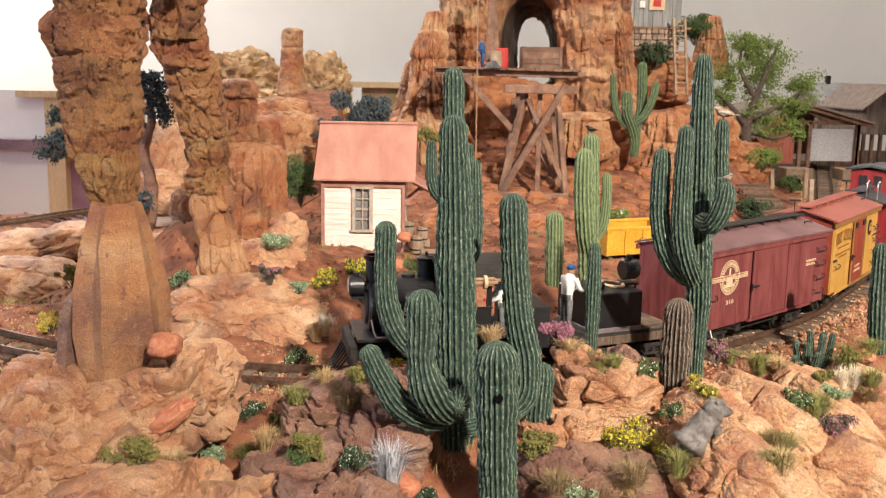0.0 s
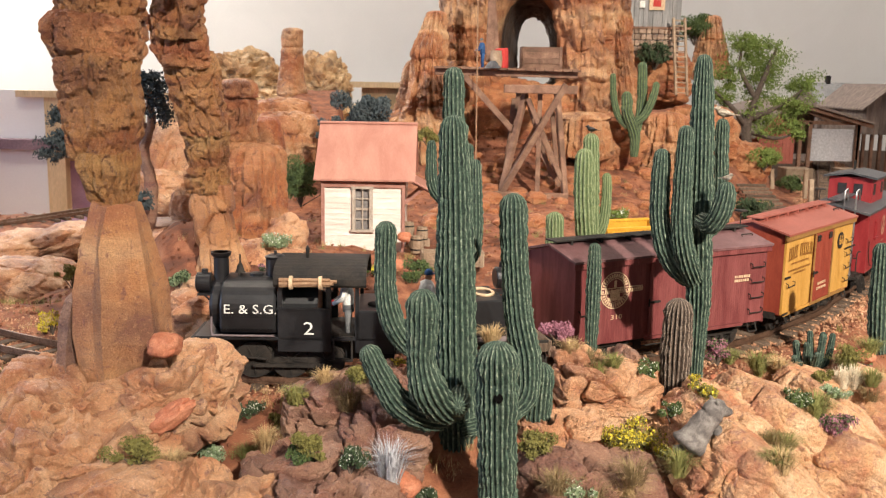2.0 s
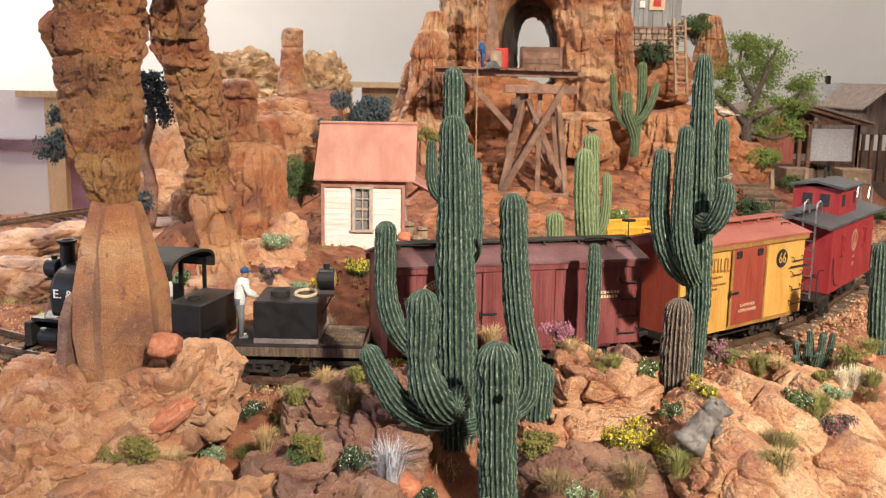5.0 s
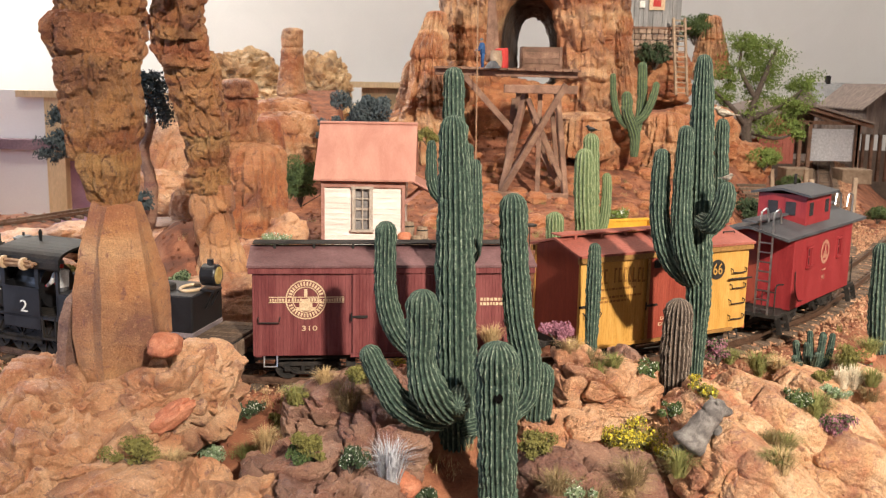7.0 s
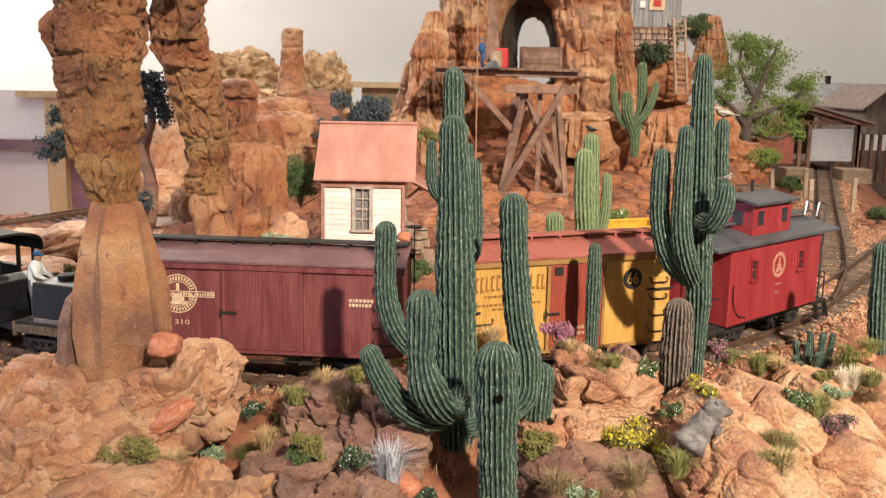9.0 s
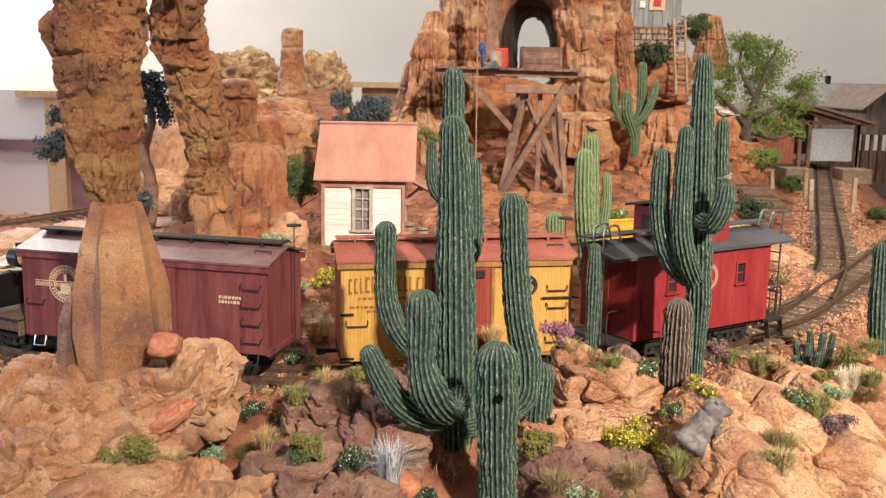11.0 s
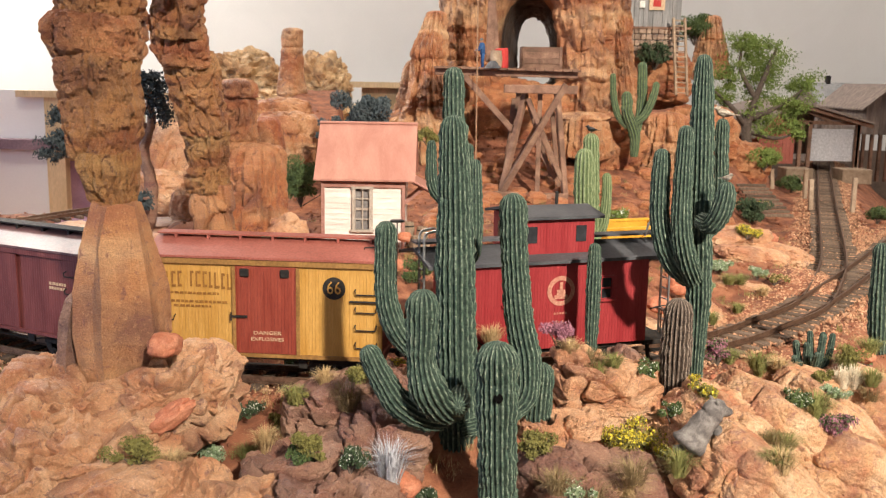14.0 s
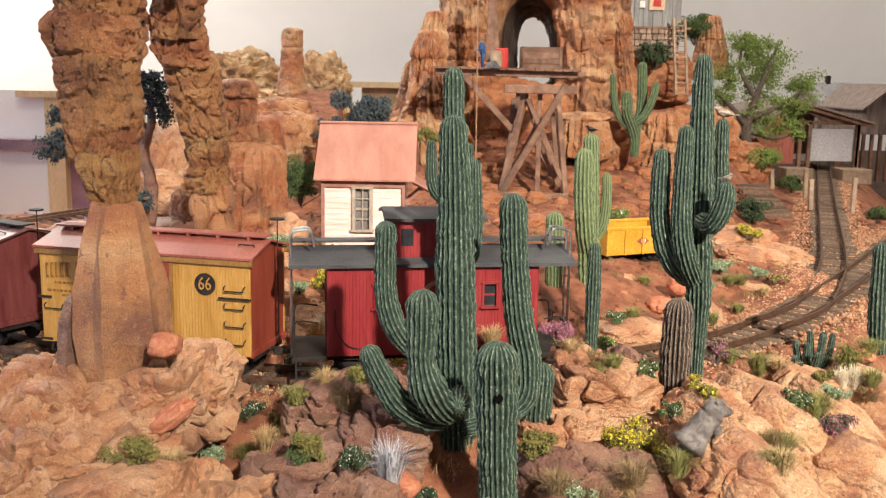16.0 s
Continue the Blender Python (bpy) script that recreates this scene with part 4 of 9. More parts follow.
def build_yellow_car():
    L, W, z0, ze = 0.1110, 0.0405, 0.0125, 0.0590
    top = box_car("box_car", "yellow wooden box car with oxide red door and roof", L, W, z0, ze, 0.0060, YELLOW, OCHRE_TRIM, DOOR_RED, ROOF_RED, ROOF_RED, (0.0415, 0.0715), DOOR_RED)
    x0, y = -L / 2, -W / 2 - 0.0004
    bm = tube(bmesh.new(), [(x0 + 0.0885, y + 0.0002, 0.0462), (x0 + 0.0885, y - 0.0001, 0.0462)], [0.0053, 0.0053], 32)
    part("number_disc", bm, BLACK_DUST, top, "black disc behind the car number")
    lettering("66", 0.0088, (x0 + 0.0885, y - 0.0003, 0.0462), YELLOW, top, "car_number", 0.8)
    rnd = random.Random(8)
    bm = bmesh.new()
    x = 0.0035
    while x < 0.0385:
        w = rnd.choice((0.0016, 0.0020, 0.0024))
        hgt = 0.0075
        zc = 0.0475 + 0.0011 * math.cos((x - 0.021) * 90)
        if not 0.0165 < x < 0.019:
            box(bm, x0 + x, x0 + x + 0.0008, y - 0.0001, y, zc - hgt / 2, zc + hgt / 2)
            if rnd.random() < 0.75:
                box(bm, x0 + x + 0.0008, x0 + x + w, y - 0.0001, y, zc + hgt / 2 - 0.0012, zc + hgt / 2)
            if rnd.random() < 0.7:
                box(bm, x0 + x + 0.0008, x0 + x + w, y - 0.0001, y, zc - hgt / 2, zc - hgt / 2 + 0.0012)
        x += w + 0.0010
    part("sign_lettering", bm, OCHRE, top, "arched brown shaded sign lettering as bars")
    bm = bmesh.new()
    for z, a, b in ((0.0412, 0.008, 0.034), (0.0372, 0.004, 0.038), (0.0350, 0.012, 0.030)):
        x = a
        while x < b:
            w = rnd.uniform(0.0008, 0.0026)
            box(bm, x0 + x, x0 + min(b, x + w), y - 0.0001, y, z, z + 0.0011)
            x += w + 0.0006
    part("small_print", bm, OCHRE, top, "rows of brown small print")
    yd = -W / 2 - 0.0014
    lettering("DANGER", 0.0024, (x0 + 0.0570, yd, 0.0238), CREAM, top, "warning_lettering", 1.4)
    lettering("EXPLOSIVES", 0.0024, (x0 + 0.0570, yd, 0.0208), CREAM, top, "warning_lettering", 1.25)
    bm = box(bmesh.new(), -L / 2, x0 + 0.0415, y - 0.0006, y, z0 - 0.0006, z0 + 0.0011)
    part("side_sill", bm, YELLOW, top)
    for z in (0.0338, 0.0125):
        bm = box(bmesh.new(), x0 - 0.0004, x0 + 0.006, y - 0.0008, y, z, z + 0.0011)
        part("corner_strap", bm, BLACK_DUST, top)
    bm = rod(bmesh.new(), (L / 2 - 0.0150, y - 0.0014, 0.0405), (L / 2 + 0.0012, y - 0.0014, 0.0405), 0.0005)
    part("lock_bar", bm, BLACK_DUST, top)
    return top


def build_caboose():
    L, W, z0, ze = 0.1000, 0.0410, 0.0140, 0.0575
    top = empty("caboose", pose(0, 0, 0), "bright red wooden caboose with dark roofs and a cupola", "train car", "cars of the train")
    h, x0, x1 = W / 2, -L / 2, L / 2
    wx, wz = (0.0250, 0.0765), 0.0425
    y0 = -h
    # near side in pieces round the two window openings
    xs = [0, wx[0] - 0.0030, wx[0] + 0.0030, wx[1] - 0.0030, wx[1] + 0.0030, L]
    for k in range(5):
        a, b = x0 + xs[k], x0 + xs[k + 1]
        if k in (1, 3):
            part("side_wall", box(bmesh.new(), a, b, y0, y0 + 0.0016, z0, wz - 0.0052), CAB_RED, top)
            part("side_wall", box(bmesh.new(), a, b, y0, y0 + 0.0016, wz + 0.0052, ze), CAB_RED, top)
        else:
            part("side_wall", box(bmesh.new(), a, b, y0, y0 + 0.0016, z0, ze), CAB_RED, top)
    part("side_wall", box(bmesh.new(), x0, x1, h - 0.0016, h, z0, ze), CAB_RED, top)
    for xa, xb in ((x0 + 0.0001, x0 + 0.0017), (x1 - 0.0017, x1 - 0.0001)):
        part("end_wall", end_wall(bmesh.new(), xa, xb, h - 0.0003, z0, ze, 0.0048), CAB_RED, top)
    for w in wx:
        x = x0 + w
        win = part("window", box(bmesh.new(), x - 0.0030, x + 0.0030, y0 + 0.0008, y0 + 0.0012, wz - 0.0052, wz + 0.0052), GLASS_DARK, top, "dark glazed window")
        bm = box(bmesh.new(), x - 0.0038, x - 0.0029, y0 - 0.0007, y0 + 0.0008, wz - 0.0056, wz + 0.0056)
        box(bm, x + 0.0029, x + 0.0038, y0 - 0.0007, y0 + 0.0008, wz - 0.0056, wz + 0.0056)
        box(bm, x - 0.0044, x + 0.0044, y0 - 0.0011, y0 + 0.0008, wz + 0.0053, wz + 0.0064)
        box(bm, x - 0.0028, x + 0.0028, y0 + 0.0002, y0 + 0.0009, wz - 0.0004, wz + 0.0003)
        part("window_frame", bm, CAB_RED, win)
        part("window_sill", box(bmesh.new(), x - 0.0048, x + 0.0048, y0 - 0.0018, y0 + 0.0004, wz - 0.0066, wz - 0.0054, 0.0002), CAB_RED, win)
    bm = gable_roof(bmesh.new(), x0 - 0.0175, x1 + 0.0175, h + 0.0030, ze - 0.0010, 0.0052, 0.0016)
    part("roof", bm, ROOF_DARK, top, "dark grey tarred roof")
    for e in (-1, 1):
        c0, c1 = (x0 - 0.0175, -0.020) if e < 0 else (0.022, x1 + 0.0175)
        part("roof_walk", box(bmesh.new(), c0, c1, -0.0045, 0.0045, ze + 0.0078, ze + 0.0088), ROOF_DARK, top)
    # cupola
    ca, cb, ch, cz = -0.0200, 0.0215, 0.0150, ze + 0.0205
    bm = box(bmesh.new(), ca, cb, -ch, ch, ze + 0.0005, cz, 0.0002)
    cup = part("cupola", bm, CAB_RED, top, "red cupola with small side windows")
    bm = gable_roof(bmesh.new(), ca - 0.0035, cb + 0.0035, ch + 0.0035, cz - 0.0008, 0.0034, 0.0014)
    part("cupola_roof", bm, ROOF_DARK, cup, "dark cupola roof")
    for x in (ca + 0.0075, cb - 0.0075):
        win = part("cupola_window", box(bmesh.new(), x - 0.0028, x + 0.0028, -ch - 0.0004, -ch + 0.0004, cz - 0.0125, cz - 0.0045), GLASS_DARK, cup, "small dark window")
        bm = box(bmesh.new(), x - 0.0036, x - 0.0027, -ch - 0.0008, -ch, cz - 0.0132, cz - 0.0038)
        box(bm, x + 0.0027, x + 0.0036, -ch - 0.0008, -ch, cz - 0.0132, cz - 0.0038)
        box(bm, x - 0.0026, x + 0.0026, -ch - 0.0008, -ch, cz - 0.0044, cz - 0.0036)
        box(bm, x - 0.0040, x + 0.0040, -ch - 0.0012, -ch, cz - 0.0140, cz - 0.0126)
    for s in (-0.0055, 0.0055):
        part("cupola_window", box(bmesh.new(), ca - 0.0004, ca + 0.0004, s - 0.0030, s + 0.0030, cz - 0.0125, cz - 0.0045), GLASS_DARK, cup, "small dark window")
    bm = bmesh.new()
    tube(bm, [(cb - 0.012, 0.004, ze + 0.005), (cb - 0.012, 0.004, cz + 0.010)], [0.0009, 0.0009], 8)
    part("smoke_jack", bm, BLACK_DUST, top)
    # herald and writing
    xc, y = x0 + 0.0515, y0 - 0.0003
    bm = ring(bmesh.new(), xc, y, 0.0425, 0.0052, 0.0074)
    part("herald_ring", bm, FADED, top, "round faded herald")
    bm = box(bmesh.new(), xc - 0.0035, xc + 0.0035, y - 0.0001, y, 0.0385, 0.0405)
    box(bm, xc - 0.0008, xc + 0.0008, y - 0.0001, y, 0.0405, 0.0468)
    box(bm, xc - 0.0022, xc + 0.0022, y - 0.0001, y, 0.0405, 0.0430)
    part("herald_picture", bm, FADED, top)
    bm = bmesh.new()
    for k in range(5):
        box(bm, xc - 0.0035 + k * 0.0015, xc - 0.0026 + k * 0.0015, y - 0.0001, y, 0.0308, 0.0318)
    part("small_print", bm, FADED, top)
    lettering("91", 0.0040, (xc, y, 0.0262), FADED, top, "car_number", 1.5)
    # end platforms with railings and ladders
    for e, xe in ((-1, x0), (1, x1)):
        a, b = min(xe, xe + e * 0.0165), max(xe, xe + e * 0.0165)
        plat = part("end_platform", box(bmesh.new(), a, b, -h + 0.001, h - 0.001, z0 - 0.003, z0 - 0.0005, 0.0003), BLACK_DUST, top, "dark wooden end platform")
        xr = xe + e * 0.0155
        for s in (-1, 1):
            bm = bmesh.new()
            tube(bm, spline([(xe + e * 0.004, s * (h - 0.003), z0 + 0.0155), (xe + e * 0.013, s * (h - 0.003), z0 + 0.0165), (xr, s * (h - 0.003), z0 + 0.0130), (xr, s * (h - 0.003), z0 - 0.002)], 4), [0.00045] * 13, 6)
            rod(bm, (xr, s * (h - 0.003), z0 + 0.0125), (xr, s * 0.006, z0 + 0.0125), 0.0004)
            for q in (0.3, 0.65):
                yy = s * (h - 0.003) * (1 - q) + s * 0.006 * q
                rod(bm, (xr, yy, z0 + 0.0125), (xr, yy, z0 - 0.002), 0.0003)
            part("railing", bm, BLACK_DUST, plat, "black iron platform railing")
            bm = bmesh.new()
            for k in range(2):
                box(bm, a + 0.002, b - 0.003, s * (h - 0.002 + k * 0.001) - 0.002, s * (h - 0.002 + k * 0.001) + 0.002, z0 - 0.0065 - k * 0.004, z0 - 0.0058 - k * 0.004)
            for xx in (a + 0.002, b - 0.003):
                beam(bm, (xx, s * (h - 0.001), z0 - 0.002), (xx, s * (h + 0.001), z0 - 0.0115), 0.0007, 0.003)
            part("platform_step", bm, BLACK_DUST, plat)
        bm = bmesh.new()
        xl = xe + e * 0.0165
        ys = (-0.0140, -0.0065)
        for yy in ys:
            tube(bm, spline([(xl, yy, z0 - 0.001), (xl, yy, ze), (xl, yy, ze + 0.0125), (xl - e * 0.0030, yy, ze + 0.0150), (xl - e * 0.0085, yy, ze + 0.0150), (xl - e * 0.0110, yy, ze + 0.0075)], 5), [0.0006] * 26, 6)
        for k in range(8):
            rod(bm, (xl, ys[0], z0 + 0.002 + k * 0.0055), (xl, ys[1], z0 + 0.002 + k * 0.0055), 0.00045)
        part("ladder", bm, STEEL, plat, "bare metal ladder curling over the roof edge")
        part("door", box(bmesh.new(), min(xe, xe + e * 0.0004), max(xe, xe + e * 0.0004), -0.001, 0.008, z0 + 0.001, ze - 0.008), DOOR_RED, top)
        truck(top, e * 0.031)
        coupler(top, xe + e * 0.015, e)
    bm = box(bmesh.new(), x0, x1, -h + 0.004, h - 0.004, z0 - 0.003, z0 + 0.0005)
    part("underframe", bm, BLACK_DUST, top)
    bm = bmesh.new()
    tube(bm, spline([(x0 + 0.0035, y0 - 0.0006, z0 + 0.0225), (x0 + 0.0045, y0 - 0.0008, z0 + 0.012), (x0 + 0.010, y0 - 0.0008, z0 + 0.005), (x0 + 0.018, y0 - 0.0006, z0 + 0.003)], 5), [0.0003] * 16, 6)
    part("curved_handrail", bm, BLACK_DUST, top)
    return top


maroon_car, yellow_car, caboose = build_maroon_car(), build_yellow_car(), build_caboose()


CLOTH_WHITE = varied("figure_white", (0.55, 0.55, 0.53), (0.68, 0.67, 0.64), rough=0.8, scale=300, fine=1500)
CLOTH_GREY = varied("figure_grey", (0.10, 0.105, 0.11), (0.17, 0.17, 0.17), rough=0.85, scale=300, fine=1500)
CLOTH_BLUE = varied("figure_blue", (0.02, 0.06, 0.16), (0.04, 0.11, 0.26), rough=0.8, scale=300, fine=1500)
CLOTH_RED = varied("figure_red", (0.40, 0.03, 0.03), (0.52, 0.06, 0.05), rough=0.8, scale=300, fine=1500)
FIGURE_TAN = varied("figure_tan", (0.32, 0.17, 0.10), (0.40, 0.23, 0.14), rough=0.7, scale=300, fine=1500)


def figurine(name, place, turn, height, mats, label, bend=0.0, seated=False):
    """A small painted model figure as one plain mesh: mats are trousers, shirt, skin, hat."""
    bm = bmesh.new()

    def add(fn, idx):
        n0 = len(bm.faces)
        fn()
        bm.faces.ensure_lookup_table()
        for f in bm.faces[n0:]:
            f.material_index = idx
    h = height
    b = bend * h
    if not seated:
        for s in (-1, 1):
            add(lambda: tube(bm, [(0, s * 0.045 * h, 0), (0.01 * h, s * 0.05 * h, 0.26 * h), (0, s * 0.05 * h, 0.48 * h)], [0.036 * h, 0.042 * h, 0.06 * h], 8), 0)
            add(lambda: box(bm, -0.03 * h, 0.10 * h, s * 0.05 * h - 0.03 * h, s * 0.05 * h + 0.03 * h, -0.005 * h, 0.035 * h, 0.008 * h), 0)
    add(lambda: tube(bm, [(0, 0, 0.45 * h), (0.005 * h, 0, 0.56 * h), (0.35 * b, 0, 0.72 * h), (0.6 * b, 0, 0.82 * h), (0.62 * b, 0, 0.86 * h)], [0.085 * h, 0.085 * h, 0.105 * h, 0.085 * h, 0.03 * h], 10), 1)
    for s in (-1, 1):
        add(lambda: tube(bm, [(0.5 * b, s * 0.11 * h, 0.80 * h), (0.06 * h + 0.4 * b, s * 0.145 * h, 0.66 * h), (0.20 * h + 0.4 * b, s * 0.10 * h, 0.58 * h)], [0.042 * h, 0.038 * h, 0.03 * h], 8), 1)
        add(lambda: tube(bm, [(0.20 * h + 0.4 * b, s * 0.10 * h, 0.58 * h), (0.25 * h + 0.4 * b, s * 0.09 * h, 0.565 * h)], [0.03 * h, 0.02 * h], 8), 2)
    add(lambda: tube(bm, [(0.7 * b, 0, 0.84 * h), (0.72 * b, 0, 0.87 * h), (0.74 * b + 0.01 * h, 0, 0.91 * h), (0.75 * b, 0, 0.95 * h)], [0.03 * h, 0.05 * h, 0.056 * h, 0.045 * h], 10), 2)
    add(lambda: tube(bm, [(0.75 * b, 0, 0.925 * h), (0.75 * b, 0, 0.97 * h), (0.75 * b, 0, 1.0 * h)], [0.062 * h, 0.058 * h, 0.03 * h], 10), 3)
    add(lambda: box(bm, 0.75 * b + 0.04 * h, 0.75 * b + 0.10 * h, -0.045 * h, 0.045 * h, 0.925 * h, 0.94 * h, 0.004 * h), 3)
    ob = part(name, bm, mats, label=label, smooth=True)
    ob.matrix_world = Matrix.Translation(place) @ pose(0, 0, 0, 0, 0, turn)
    return tagged(ob, category="figurine")


def build_engine():
    top = empty("steam_locomotive", pose(0, 0, 0), "small black tank steam locomotive with white lettering", "locomotive")
    hw = 0.0188
    # frame and running board
    bm = box(bmesh.new(), -0.054, 0.040, -0.0075, 0.0075, 0.0085, 0.0205, 0.0004)
    part("frame", bm, BLACK, top)
    part("running_board", box(bmesh.new(), -0.0535, 0.0400, -hw, hw, 0.0205, 0.0222, 0.0003), BLACK, top)
    bm = box(bmesh.new(), -0.0575, -0.0535, -hw - 0.0005, hw + 0.0005, 0.0075, 0.0195, 0.0006)
    part("pilot_beam", bm, BLACK_DUST, top, "grey front buffer beam")
    bm = bmesh.new()
    for k in range(6):
        y = -0.015 + k * 0.006
        beam(bm, (-0.0575, y, 0.013), (-0.0640, y * 0.75, 0.0035), 0.0009)
    box(bm, -0.0648, -0.0632, -0.0125, 0.0125, 0.0025, 0.0042)
    part("pilot_slats", bm, BLACK_DUST, top)
    # smokebox and saddle tank
    bm = tube(bmesh.new(), [(-0.0475, 0, 0.0335), (-0.0470, 0, 0.0335), (-0.0462, 0, 0.0335), (-0.0140, 0, 0.0335)], [0.0060, 0.0115, 0.0122, 0.0122], 32)
    part("boiler", bm, BLACK, top, smooth=False)
    bm = tube(bmesh.new(), [(-0.0492, 0, 0.0335), (-0.0486, 0, 0.0335), (-0.0474, 0, 0.0335)], [0.0030, 0.0082, 0.0088], 28)
    part("smokebox_door", bm, BLACK, top)
    bm = bmesh.new()
    n = 22
    prof = [(-hw + 0.001, 0.0240), (-hw, 0.0260)] + [(-hw * math.copysign(abs(math.cos(math.pi * k / n)) ** 0.75, math.cos(math.pi * k / n)), 0.0320 + 0.0160 * math.sin(math.pi * k / n) ** 0.8) for k in range(1, n)] + [(hw, 0.0260), (hw - 0.001, 0.0240)]
    a = [[bm.verts.new((x, y, z)) for y, z in prof] for x in (-0.0415, -0.0405, -0.0165, -0.0155)]
    for v in a[0] + a[3]:
        v.co.y *= 0.97
        v.co.z = 0.0240 + (v.co.z - 0.0240) * 0.97
    for r0, r1 in zip(a, a[1:]):
        for k in range(len(prof) - 1):
            bm.faces.new((r0[k], r1[k], r1[k + 1], r0[k + 1]))
        bm.faces.new((r0[-1], r1[-1], r1[0], r0[0]))
    bm.faces.new(a[0][::-1]), bm.faces.new(a[3])
    bmesh.ops.recalc_face_normals(bm, faces=bm.faces)
    part("saddle_tank", bm, BLACK, top, "black saddle water tank")
    rivets = bmesh.new()
    for x in np.linspace(-0.040, -0.017, 18):
        for z in (0.0252, 0.0318):
            box(rivets, x - 0.0002, x + 0.0002, -hw - 0.0002, -hw + 0.0002, z, z + 0.0004)
    tagged(part("rivets", rivets, BLACK, top), kind="stuff")
    # stack, lamp, bell, domes
    bm = tube(bmesh.new(), [(-0.0440, 0, 0.0430), (-0.0440, 0, 0.0440), (-0.0440, 0, 0.0455), (-0.0440, 0, 0.0565), (-0.0440, 0, 0.0575), (-0.0440, 0, 0.0590), (-0.0440, 0, 0.0590), (-0.0440, 0, 0.0560)], [0.0058, 0.0048, 0.0037, 0.0036, 0.0046, 0.0050, 0.0036, 0.0030], 24)
    part("smokestack", bm, BLACK, top, "black smokestack with a flared cap")
    bm = tube(bmesh.new(), [(-0.0560, 0, 0.0440), (-0.0555, 0, 0.0440), (-0.0490, 0, 0.0440), (-0.0485, 0, 0.0440)], [0.0040, 0.0048, 0.0048, 0.0040], 24)
    box(bm, -0.0550, -0.0480, -0.0042, 0.0042, 0.0382, 0.0392)
    for s in (-1, 1):
        beam(bm, (-0.0520, s * 0.003, 0.0385), (-0.0475, s * 0.003, 0.0340), 0.0008)
    rod(bm, (-0.0520, 0, 0.0480), (-0.0520, 0, 0.0505), 0.0016)
    lamp_body = part("headlamp", bm, BLACK, top, "round black headlamp")
    part("lens", tube(bmesh.new(), [(-0.0561, 0, 0.0440), (-0.0563, 0, 0.0440)], [0.0038, 0.0030], 20), LENS, lamp_body, "pale glass lens")
    bm = bmesh.new()
    for s in (-1, 1):
        rod(bm, (-0.0350, s * 0.0026, 0.0465), (-0.0350, s * 0.0022, 0.0530), 0.0005)
    tube(bm, [(-0.0350, 0, 0.0492), (-0.0350, 0, 0.0500), (-0.0350, 0, 0.0525), (-0.0350, 0, 0.0540)], [0.0026, 0.0020, 0.0014, 0.0004], 14)
    rod(bm, (-0.0350, 0, 0.0535), (-0.0350, 0, 0.0580), 0.0004)
    part("bell", bm, BLACK_DUST, top, "small bell in a yoke")
    bm = tube(bmesh.new(), [(-0.0180, 0, 0.0460), (-0.0180, 0, 0.0480), (-0.0180, 0, 0.0560), (-0.0180, 0, 0.0572), (-0.0180, 0, 0.0582)], [0.0056, 0.0046, 0.0046, 0.0052, 0.0030], 20)
    rod(bm, (-0.0180, 0, 0.0575), (-0.0180, 0, 0.0600), 0.0007)
    part("steam_dome", bm, BLACK, top)
    part("filler_cap", tube(bmesh.new(), [(-0.0270, 0, 0.0470), (-0.0270, 0, 0.0490), (-0.0270, 0, 0.0494)], [0.0035, 0.0035, 0.0020], 16), BLACK, top)
    for s in (-1, 1):
        bm = bmesh.new()
        tube(bm, spline([(-0.0465, s * 0.0130, 0.0300), (-0.0450, s * hw, 0.0235), (-0.0410, s * (hw + 0.001), 0.0230), (-0.0160, s * (hw + 0.001), 0.0230)], 5), [0.0005] * 16, 6)
        part("handrail", bm, ROOF_GREY, top, "thin steel rail along the tank")
    # cab
    ca, cm, cb = -0.0145, 0.0105, 0.0235
    for s in (-1, 1):
        bm = box(bmesh.new(), ca, cm, min(s * hw, s * (hw - 0.0012)), max(s * hw, s * (hw - 0.0012)), 0.0150, 0.0360, 0.0002)
        for xa, xb in ((ca, ca + 0.0022), (cm - 0.0024, cm), (cb - 0.0018, cb)):
            box(bm, xa, xb, min(s * hw, s * (hw - 0.0012)), max(s * hw, s * (hw - 0.0012)), 0.0360 if xa < cm else 0.0222, 0.0508)
        box(bm, ca, cb, min(s * hw, s * (hw - 0.0012)), max(s * hw, s * (hw - 0.0012)), 0.0480, 0.0510)
        box(bm, ca - 0.0004, cm + 0.0004, min(s * hw, s * (hw + 0.0007)), max(s * hw, s * (hw + 0.0007)), 0.0355, 0.0364)
        part("cab_side", bm, BLACK, top)
    bm = box(bmesh.new(), ca, ca + 0.0012, -hw + 0.001, hw - 0.001, 0.0222, 0.0380)
    box(bm, ca, ca + 0.0012, -0.0030, 0.0030, 0.0380, 0.0510)
    box(bm, ca, ca + 0.0012, -hw + 0.001, hw - 0.001, 0.0470, 0.0540)
    part("cab_front", bm, BLACK, top)
    tube_bm = tube(bmesh.new(), [(ca - 0.001, 0, 0.0335), (0.0035, 0, 0.0335)], [0.0118, 0.0118], 24)
    part("backhead", tube_bm, BLACK, top)
    bm = bmesh.new()
    n = 14
    sec = []
    for k in range(n + 1):
        q = math.radians(180 - 180 * k / n)
        sec.append((math.copysign(abs(math.cos(q)) ** 0.8, math.cos(q)) * (hw + 0.0028), 0.0505 + 0.0070 * math.sin(q) ** 0.8))
    sec = [(-hw - 0.0028, 0.0478)] + sec + [(hw + 0.0028, 0.0478)]
    a = [[bm.verts.new((x, y, z + dz)) for y, z in sec] for x, dz in ((-0.0160, 0), (0.0270, 0))]
